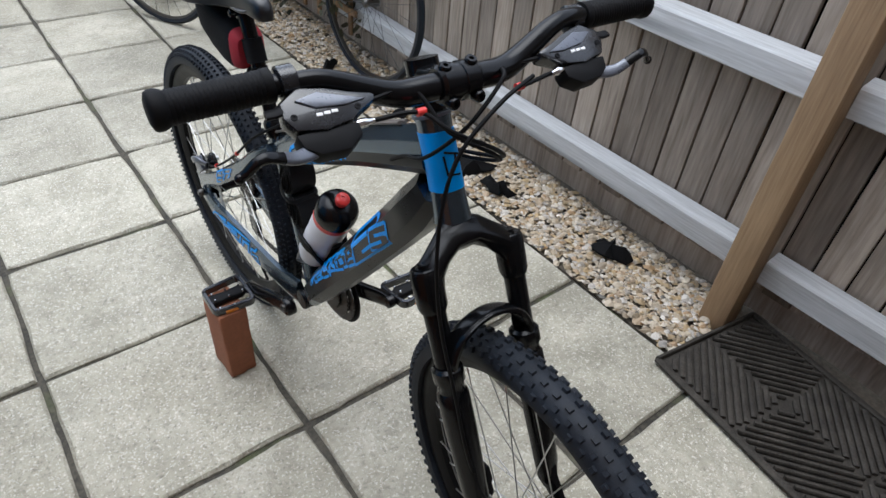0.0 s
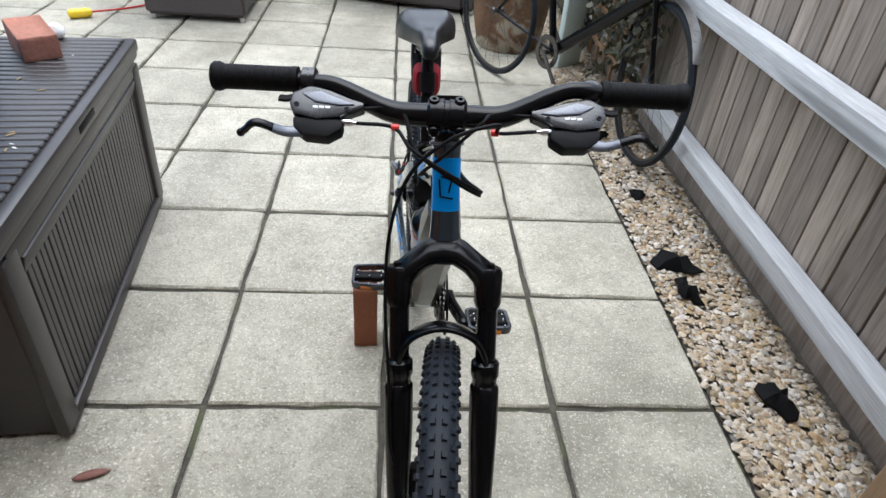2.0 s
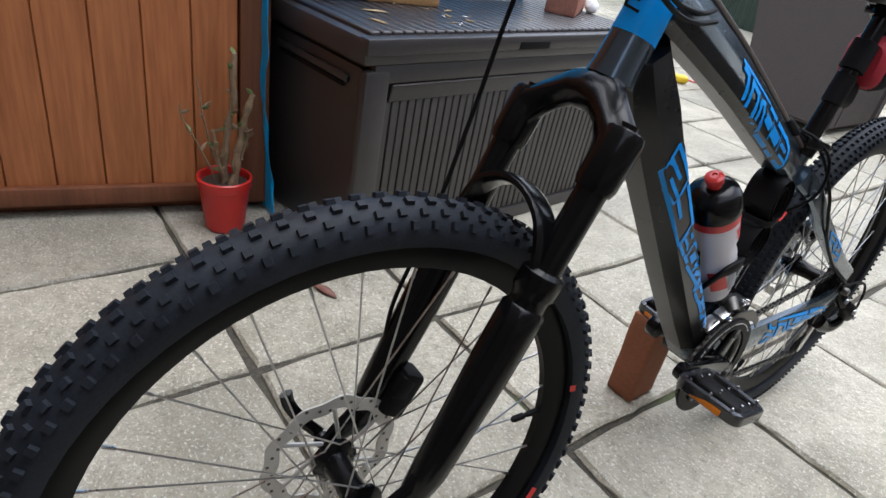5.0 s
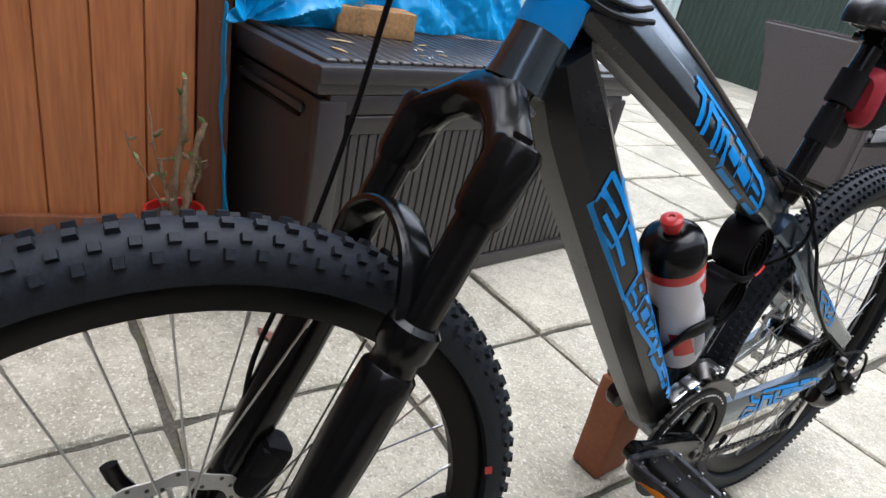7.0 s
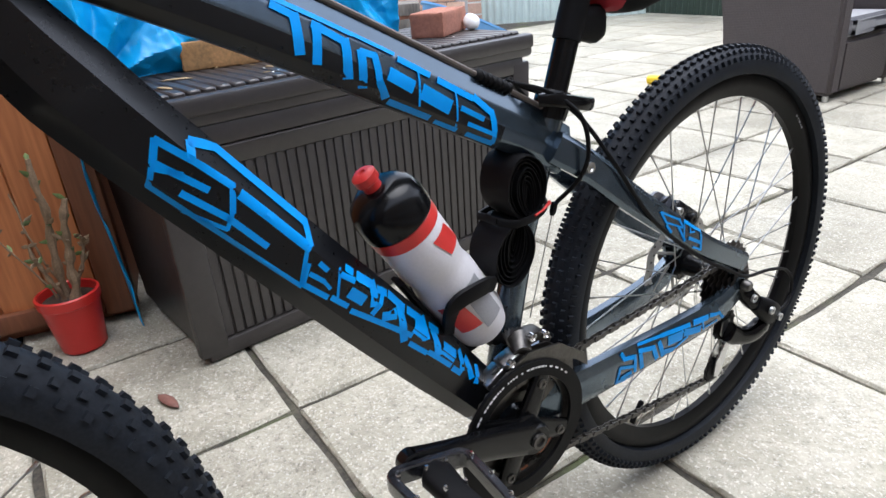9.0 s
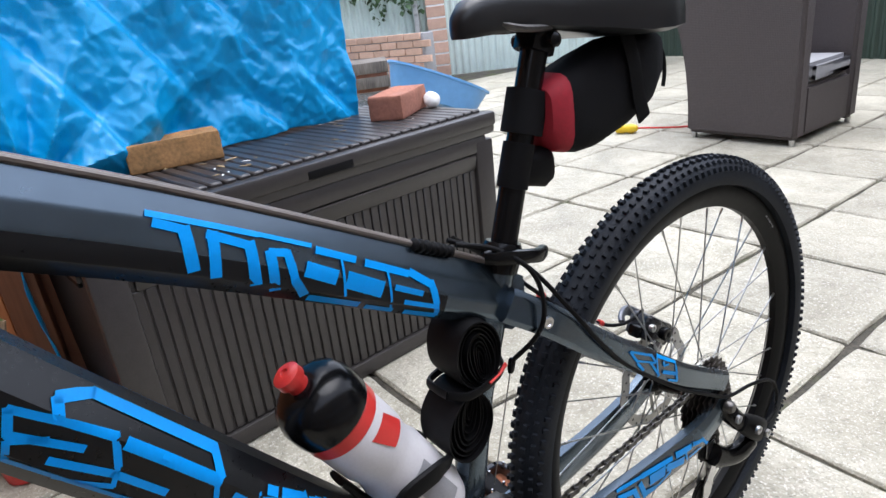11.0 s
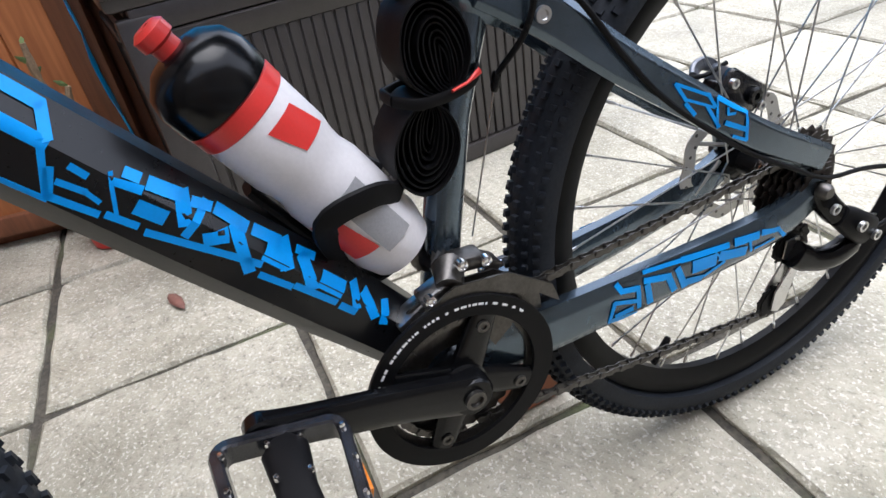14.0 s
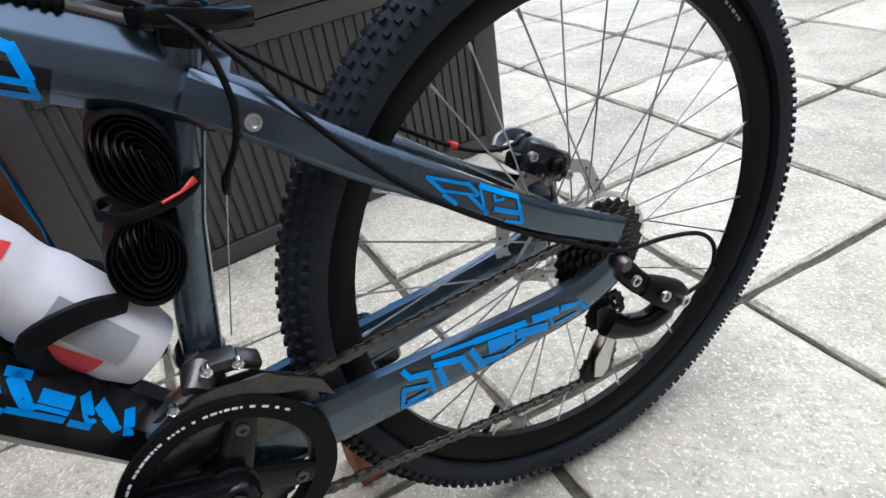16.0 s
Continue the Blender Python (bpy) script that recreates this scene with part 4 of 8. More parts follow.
def build_fork():
    def leg(z, off):
        return FW(-0.361 - 0.445 * (0.745 - z), z, off)
    down = leg(0.7, 0) - leg(0.8, 0)
    for s in (1, -1):
        o = s * 0.066
        bm = B()
        sweep(bm, [leg(0.742, o), leg(0.60, o)], (0.0155, 0.0155), 16)
        part("stanchion", bm, M_BLACK, bike, "gloss black fork stanchion")
        bm = B()
        zs = [0.616, 0.612, 0.594, 0.590, 0.580, 0.576, 0.560, 0.52, 0.43, 0.395, 0.365, 0.345]
        rs = [0.0175, 0.0215, 0.0215, 0.0185, 0.0185, 0.022, 0.0225, 0.0225, 0.0195, 0.0185, 0.015, 0.009]
        sweep(bm, [leg(z, o * (1 - 0.10 * max(0, 0.40 - z) / 0.08)) for z in zs], [(r if z > 0.36 else r * 0.6, r) for r, z in zip(rs, zs)], 18, power=2.2)
        part("fork_leg", bm, M_BLACK, bike, "satin black lower fork leg")
        bm = B()
        sweep(bm, [leg(0.40, o), leg(0.368, o * 0.97), FW(FRONT[0] + 0.016, FRONT[1] + 0.012, o * 0.93), FW(FRONT[0], FRONT[1], o * 0.90)], [(0.011, 0.018), (0.010, 0.020), (0.007, 0.016), (0.006, 0.013)], 14, power=2.6)
        part("fork_dropout", bm, M_BLACK, bike)
        bm = B()
        lathe(bm, [(0.0165, -0.010), (0.0195, -0.006), (0.0195, 0.004), (0.016, 0.008), (0.009, 0.008), (0.009, 0.013), (0.006, 0.013)], leg(0.742, o), -down, 18)
        part("fork_cap", bm, M_BLACK, bike)
    bm = B()
    shoulders = [(-0.066, 0.722), (-0.060, 0.738), (-0.042, 0.752), (-0.022, 0.764), (0.0, 0.768), (0.022, 0.764), (0.042, 0.752), (0.060, 0.738), (0.066, 0.722)]
    sweep(bm, [leg(z, o) + Vector((0, 0.010 * (1 - abs(o) / 0.066), 0)) for o, z in shoulders], [(0.019, 0.018), (0.019, 0.018), (0.017, 0.015), (0.019, 0.016), (0.024, 0.018), (0.019, 0.016), (0.017, 0.015), (0.019, 0.018), (0.019, 0.018)], 16, side=(0, 0.9, 0.43), power=3.4)
    for s in (1, -1):
        sweep(bm, [leg(0.748, s * 0.066), leg(0.742, s * 0.066), leg(0.700, s * 0.066), leg(0.693, s * 0.066)], [(0.0185, 0.0185), (0.0212, 0.0208), (0.0205, 0.0202), (0.0178, 0.0178)], 20)
    part("fork_crown", bm, M_BLACK, bike, "black fork crown with a glossy face")
    bm = B()
    sweep(bm, smooth_path([FW(-0.430, 0.568, -0.066), FW(-0.424, 0.624, -0.064), FW(-0.416, 0.662, -0.044), FW(-0.412, 0.677, 0), FW(-0.416, 0.662, 0.044), FW(-0.424, 0.624, 0.064), FW(-0.430, 0.568, 0.066)], 5),
          [(0.013 + 0.004 * math.sin(i / 30 * math.pi), 0.0055) for i in range(31)], 12, side=(0, -0.92, 0.38), power=3)
    part("fork_arch", bm, M_BLACK, bike, "glossy black fork brace arch")
    bm = B()
    sweep(bm, [FW(-0.328, 0.770), FW(-0.267, 0.908), FW(-0.250, 0.950)], (0.0185, 0.0185), 16)
    part("steerer", bm, M_BLACK, bike)
    for y, z in ((-0.2655, 0.912), (-0.2598, 0.925)):
        bm = B()
        sweep(bm, [FW(y, z), FW(y + 0.0045, z + 0.010)], (0.0225, 0.0225), 20)
        part("headset_spacer", bm, M_BLACK, bike)
    bm = B()
    sweep(bm, [FW(-0.256, 0.932), FW(-0.242, 0.966)], (0.021, 0.021), 18)
    sweep(bm, [FW(-0.252, 0.946), FW(-0.278, 0.954), FW(-0.312, 0.966)], [(0.019, 0.018), (0.018, 0.016), (0.021, 0.019)], 14, power=3)
    part("stem", bm, M_BLACK, bike, "short black alloy stem")
    ax = (BAR_L - BAR_R).normalized()
    bm = B()
    lathe(bm, [(0.019, -0.026), (0.0225, -0.022), (0.0225, -0.004), (0.021, -0.003), (0.021, 0.003), (0.0225, 0.004), (0.0225, 0.022), (0.019, 0.026)], FW(-0.316, 0.968), ax, 20)
    part("stem_clamp", bm, M_BLACK, bike)
    for s in (1, -1):
        for dy, dz in ((-0.002, 0.020), (-0.021, -0.012)):
            bm = B()
            lathe(bm, [(0.0075, -0.008), (0.0075, 0.004), (0.006, 0.006), (0.003, 0.006), (0.003, 0.003)], FW(-0.316 + dy, 0.968 + dz, s * 0.017), (0, -0.3, 1) if dz > 0 else (0, -1, 0.1), 12)
            part("clamp_bolt", bm, M_BLACK, bike)


build_fork()



def bar(s, up=0.0, back=0.0):
    """A place on the straight line between the bar's ends, 0 to 1."""
    p = BAR_R.lerp(BAR_L, s)
    return p + Vector((0, back, up))


def build_cockpit():
    c = FW(-0.316, 0.968)
    ax = (BAR_L - BAR_R).normalized()

    def on(d, back, up):
        return c + ax * d + Vector((0, back, up))
    bm = B()
    pts = smooth_path([bar(0.01), bar(0.14), on(-0.178, 0.022, 0.029), on(-0.145, 0.018, 0.026), on(-0.078, 0.004, 0.002), on(-0.03, 0, 0), on(0.03, 0, 0), on(0.078, 0.004, 0.002), on(0.145, 0.016, 0.031), on(0.178, 0.020, 0.036), bar(0.86), bar(0.99)], 5)
    secs = []
    for p in pts:
        d = (p - c).length
        r = 0.0158 if d < 0.055 else (0.0112 if d > 0.16 else 0.0112 + 0.0046 * (0.16 - d) / 0.105)
        secs.append((r, r))
    sweep(bm, pts, secs, 18, side=(0, 0, 1))
    hb = part("handlebar", bm, M_BLACK, bike, "satin black riser handlebar")
    for s in (1, -1):
        e = BAR_L if s > 0 else BAR_R
        d = (BAR_R - BAR_L if s > 0 else BAR_L - BAR_R).normalized()
        bm = B()
        prof = [(0.012, -0.002), (0.0175, 0.0), (0.0195, 0.003), (0.0195, 0.009), (0.0175, 0.014)]
        for i in range(21):
            h = 0.016 + i * 0.0042
            prof += [(0.0160, h), (0.0167, h + 0.0012), (0.0167, h + 0.003), (0.0160, h + 0.0042)]
        prof += [(0.0172, 0.106), (0.0172, 0.114), (0.012, 0.115)]
        lathe(bm, prof, e, d, 22)
        part("grip", bm, M_GRIP, hb, "ribbed black rubber grip")
        # local axes of the control: d towards the stem, f forwards, u up
        f = Vector((d.y, -d.x, 0)).normalized() * (1 if s < 0 else -1)
        u = Vector((0, 0, 1))
        cl = e + d * 0.129

        def C(a, b, k):
            return cl + d * a + f * b + u * k
        bm = B()
        lathe(bm, [(0.014, -0.010), (0.0168, -0.008), (0.0168, 0.008), (0.014, 0.010)], cl, d, 18)
        part("lever_clamp", bm, M_SHIFT, hb)
        # upper shell of the shifter: broad at the clamp, running to a point along the bar; g runs down its face, h out of it
        g, h = (f * 0.82 - u * 0.57), (f * 0.57 + u * 0.82)

        def face(a_, q, w):
            return cl + d * a_ + f * 0.019 - u * 0.014 + g * q + h * (w - 0.010)
        bm = B()
        prism(bm, [(-0.018, 0.002), (-0.020, 0.018), (-0.012, 0.034), (0.018, 0.040), (0.046, 0.036), (0.064, 0.026), (0.078, 0.020), (0.078, 0.013), (0.060, 0.008), (0.030, -0.004), (0.004, -0.010)], 0.021, face, 0.004)
        unit = part("shifter_unit", bm, M_SHIFT, hb, "glossy blue-grey brake and shift lever housing")
        bm = B()
        prism(bm, [(-0.004, 0.004), (0.020, 0.000), (0.050, 0.012), (0.066, 0.018), (0.044, 0.020), (0.014, 0.016)], 0.004, lambda a_, q, w: face(a_, q, w + 0.0195), 0.0012)
        part("top_cover", bm, M_SHELL, unit, "silvery blue-grey top cover")
        for a_, q in ((-0.010, 0.020), (0.056, 0.024)):
            bm = B()
            lathe(bm, [(0.0034, 0.0), (0.0034, 0.0016), (0.0016, 0.0016), (0.0014, 0.0006)], face(a_, q, 0.0205), h, 10)
            part("cover_screw", bm, M_MATT, unit)
        bm = B()
        prism(bm, [(-0.014, 0.036), (-0.010, 0.052), (0.004, 0.062), (0.034, 0.064), (0.052, 0.052), (0.053, 0.038), (0.030, 0.036)], 0.024, lambda a_, q, w: face(a_, q, w - 0.006), 0.004)
        part("lever_body", bm, M_MATT, hb, "matt black lower lever body")
        bm = B()
        for k in (0, 1, 2):
            sweep(bm, [face(0.012 + 0.008 * k, 0.0225, 0.0213), face(0.0185 + 0.008 * k, 0.0232, 0.0213)], (0.0019, 0.0007), 6, side=tuple(g))
        part("print_bars", bm, M_WHITE, unit, "small pale print bars")
        bm = B()
        tip = Vector((0.812, -0.377, 0.962)) if s > 0 else Vector((0.280, -0.340, 0.944))
        a = C(0.000, 0.062, -0.044)
        b1 = C(-0.022, 0.070, -0.042)
        b2 = a.lerp(tip, 0.70) + f * 0.008 + u * 0.017
        path = smooth_path([C(0.016, 0.056, -0.044), a, b1, b2, tip.lerp(b2, 0.25), tip], 5)
        sweep(bm, path[:13], [(0.0098 - 0.00030 * i, 0.0040) for i in range(13)], 12, side=tuple(g), power=3)
        lever = part("brake_lever", bm, M_SHELL, hb, "grey alloy root of the brake lever")
        bm = B()
        sweep(bm, path[11:], [(0.0062 - 0.00014 * i, 0.0040) for i in range(len(path) - 11)], 12, side=tuple(g), power=2.8)
        bmesh.ops.create_uvsphere(bm, u_segments=12, v_segments=8, radius=0.0056, matrix=Matrix.Translation(tip))
        part("lever_blade", bm, M_BLACK, lever, "black coated lever blade")
        bm = B()
        sweep(bm, smooth_path([C(-0.006, 0.018, -0.012), C(-0.022, 0.030, -0.014), C(-0.034, 0.030, -0.014)], 3), (0.007, 0.004), 10, side=tuple(f))
        part("thumb_lever", bm, M_MATT, hb)
        bm = B()
        lathe(bm, [(0.004, 0), (0.0050, 0.002), (0.0050, 0.011), (0.0034, 0.014), (0.003, 0.020)], C(0.050, 0.052, -0.034), d + f * 0.10, 12)
        part("barrel_adjuster", bm, M_CHROME, hb, "bright barrel adjuster")
        # hoses start here
        CABLE[s] = (C(0.069, 0.053, -0.034), C(0.076, 0.034, -0.022), d, f)


CABLE = {}
build_cockpit()


def build_cables():
    def cable(name, pts, r=0.0026, label="thin black cable housing"):
        bm = B()
        sweep(bm, smooth_path(pts, 6), (r, r), 8, side=(0, 0.3, 1))
        return part(name, bm, M_HOUSING if name == "cable_run" else M_MATT, bike, label)
    (la, lb, ld, lf), (ra, rb, rd, rf) = CABLE[1], CABLE[-1]
    # front brake: loops wide past the steering head and down beside the far fork leg
    cable("brake_cable", [la, la + ld * 0.05 + lf * 0.01, Vector((0.605, -0.375, 0.985)), Vector((0.548, -0.385, 0.968)), Vector((0.498, -0.385, 0.915)), Vector((0.474, -0.395, 0.83)), Vector((0.470, -0.415, 0.72)), Vector((0.478, -0.452, 0.60)), Vector((0.482, -0.490, 0.50)), Vector((0.500, -0.505, 0.43))])
    cable("gear_cable", [lb, lb + ld * 0.05, Vector((0.59, -0.345, 0.972)), Vector((0.545, -0.345, 0.925)), Vector((0.515, -0.310, 0.875)), Vector((0.524, -0.255, 0.845)), Vector((0.531, -0.215, 0.815))])
    cable("brake_cable", [ra, ra + rd * 0.05 + rf * 0.008, Vector((0.500, -0.372, 0.945)), Vector((0.548, -0.384, 0.918)), Vector((0.590, -0.366, 0.884)), Vector((0.600, -0.330, 0.862)), Vector((0.585, -0.285, 0.852)), Vector((0.574, -0.235, 0.846)), Vector((0.566, -0.205, 0.848))])
    cable("gear_cable", [rb, rb + rd * 0.05, Vector((0.505, -0.360, 0.938)), Vector((0.556, -0.378, 0.905)), Vector((0.596, -0.352, 0.868)), Vector((0.592, -0.300, 0.846)), Vector((0.580, -0.245, 0.838)), Vector((0.572, -0.205, 0.838))])
    for p, q in ((la + ld * 0.055 + lf * 0.01, ld), (ra + rd * 0.052 + rf * 0.008, rd)):
        bm = B()
        lathe(bm, [(0.0046, -0.005), (0.0046, 0.005)], p, q, 10)
        part("cable_ferrule", bm, M_RED, bike, "small red cable ring")
    # along the top tube to the seat, and on to the rear
    for k, o in enumerate((-0.008, 0.004)):
        pts = [p + Vector((o, 0, 0.0)) + Vector((0, 0.45, 0.89)) * (b + 0.003) for p, b in list(zip(TT, TT_B))[3:-4:3]]
        cable("cable_run", pts, 0.0027, "grey-brown cable sleeve along the tube")
    bm = B()
    a, b = P(0.092, 0.7065, 0.006), P(0.136, 0.6840, 0.006)
    ln = (b - a).length
    lathe(bm, [(0.0030, 0.0)] + [(r, ln * (k + f) / 7) for k in range(7) for r, f in ((0.0042, 0.10), (0.0062, 0.30), (0.0062, 0.62), (0.0042, 0.85))] + [(0.0030, ln)], a, b - a, 12)
    part("cable_boot", bm, M_MATT, bike, "ribbed black rubber cable boot")
    cable("gear_cable", [P(0.14, 0.690, 0.006), P(0.175, 0.676, 0.020), P(0.198, 0.650, 0.041), P(0.204, 0.612, 0.048), P(0.199, 0.580, 0.041), P(0.186, 0.545, 0.014)])
    bm = B()
    lathe(bm, [(0.0032, 0.0), (0.0040, 0.002), (0.0040, 0.012), (0.0024, 0.016)], P(0.187, 0.548, 0.014), P(0.170, 0.490, 0.014) - P(0.187, 0.548, 0.014), 10)
    part("cable_stop", bm, M_BLACK, bike, "small black cable stop")
    bm = B()
    rod(bm, P(0.185, 0.542, 0.014), P(0.146, 0.412, 0.014), 0.0007, 6)
    part("bare_wire", bm, M_STEEL, bike, "bright bare cable wire")
    cable("gear_cable", [P(0.14, 0.692, -0.006), P(0.20, 0.655, 0.024), P(0.240, 0.592, 0.048), P(0.275, 0.540, 0.053), P(0.32, 0.487, 0.054), P(0.40, 0.418, 0.058), P(0.46, 0.378, 0.066), Q(0.529, 0.350, 0.068), Q(0.587, 0.341, 0.070), Q(0.636, 0.325, 0.072), Q(0.656, 0.298, 0.075), Q(0.643, 0.266, 0.079), Q(0.603, 0.259, 0.080)])
    cable("brake_cable", [P(0.15, 0.690, -0.010), P(0.22, 0.632, -0.038), P(0.30, 0.552, -0.048), P(0.40, 0.470, -0.056), P(0.455, 0.446, -0.058), P(0.49, 0.452, -0.056)])
    for y, z in ((0.29, 0.561), (0.40, 0.471)):
        bm = B()
        lathe(bm, [(0.0046, -0.004), (0.0046, 0.004)], P(y, z, -0.047 if y < 0.35 else -0.056), (0, 0.8, -0.6), 10)
        part("cable_tie", bm, M_RED, bike, "small red cable clip")


build_cables()


def SP(y, z, off=0.0):
    """A place on the saddle and its post, which stand back as they rise."""
    return P(y + 0.009 * min(1.0, max(0.0, (z - 0.66) / 0.06)), z, off)


def build_saddle():
    post_a, post_b = P(0.1965, 0.652), SP(0.255, 0.858)
    bm = B()
    sweep(bm, [P(0.192, 0.642), P(0.196, 0.654), P(0.200, 0.666), P(0.2015, 0.671)], [(0.0190, 0.0190), (0.0205, 0.0205), (0.0205, 0.0205), (0.0180, 0.0180)], 18)
    clamp = part("seat_clamp", bm, M_BLACK, bike)
    bm = B()
    sweep(bm, smooth_path([P(0.168, 0.668, 0.012), P(0.180, 0.667, 0.024), P(0.202, 0.661, 0.028), P(0.222, 0.655, 0.026), P(0.236, 0.652, 0.018)], 4), (0.0055, 0.0075), 10, power=3)
    part("quick_release_lever", bm, M_BLACK, bike, "black quick release lever")
    bm = B()
    sweep(bm, [post_a, post_b], (0.0136, 0.0136), 18)
    part("seat_post", bm, M_BLACK, bike, "straight black seat post")
    bm = B()
    sweep(bm, [SP(0.250, 0.846), SP(0.258, 0.866)], (0.017, 0.018), 12, power=3)
    for s in (1, -1):
        lathe(bm, [(0.007, 0), (0.007, 0.012), (0.004, 0.014)], SP(0.254, 0.856, s * 0.015), (s, 0, 0), 10)
    part("saddle_clamp", bm, M_BLACK, bike)
    # saddle: (y, half width, z of top, drop of the skirt)
    rows = [(y_, hw_, z_, 0.98 * dr_) for y_, hw_, z_, dr_ in [(0.1619, 0.004, 0.881, 0.008), (0.1648, 0.0105, 0.89, 0.018), (0.174, 0.016, 0.899, 0.027), (0.1895, 0.0185, 0.905, 0.033), (0.2137, 0.0205, 0.907, 0.035), (0.2456, 0.0255, 0.905, 0.036), (0.2795, 0.037, 0.905, 0.042), (0.3115, 0.0528, 0.909, 0.052), (0.3424, 0.0655, 0.913, 0.062), (0.3696, 0.0705, 0.913, 0.063), (0.3928, 0.0665, 0.906, 0.055), (0.4083, 0.051, 0.895, 0.042), (0.4155, 0.026, 0.88, 0.026)]]
    bm = B()
    rings = []
    for y, hw, z, drop in rows:
        ring = []
        for k in range(25):
            a = math.pi * k / 24
            u = math.cos(a)
            w = hw * math.copysign(abs(u) ** 0.66, u)
            zz = z - drop * (1 - math.sin(a) ** 0.62) - 0.004 * math.exp(-(u * 3.2) ** 2) * (1 if 0.27 < y < 0.46 else 0)
            ring.append(bm.verts.new(SP(y, zz, w)))
        low = [bm.verts.new(SP(y, z - drop - 0.004, hw * f)) for f in (-0.85, -0.4, 0.0, 0.4, 0.85)]
        rings.append(ring + low)
    for r0, r1 in zip(rings, rings[1:]):
        k = len(r0)
        for i in range(k):
            bm.faces.new((r0[i], r0[(i + 1) % k], r1[(i + 1) % k], r1[i]))
    bm.faces.new(rings[0][::-1])
    bm.faces.new(rings[-1])
    ob = part("saddle", bm, M_SADDLE, bike, "smooth padded black vinyl saddle")
    for s in (1, -1):
        bm = B()
        sweep(bm, smooth_path([SP(0.185, 0.882, s * 0.010), SP(0.220, 0.870, s * 0.022), SP(0.28, 0.866, s * 0.022), SP(0.34, 0.862, s * 0.024), SP(0.39, 0.858, s * 0.034)], 4), (0.0035, 0.0035), 8)
        part("saddle_rail", bm, M_DKSTEEL, ob, "dark steel saddle rail")


build_saddle()


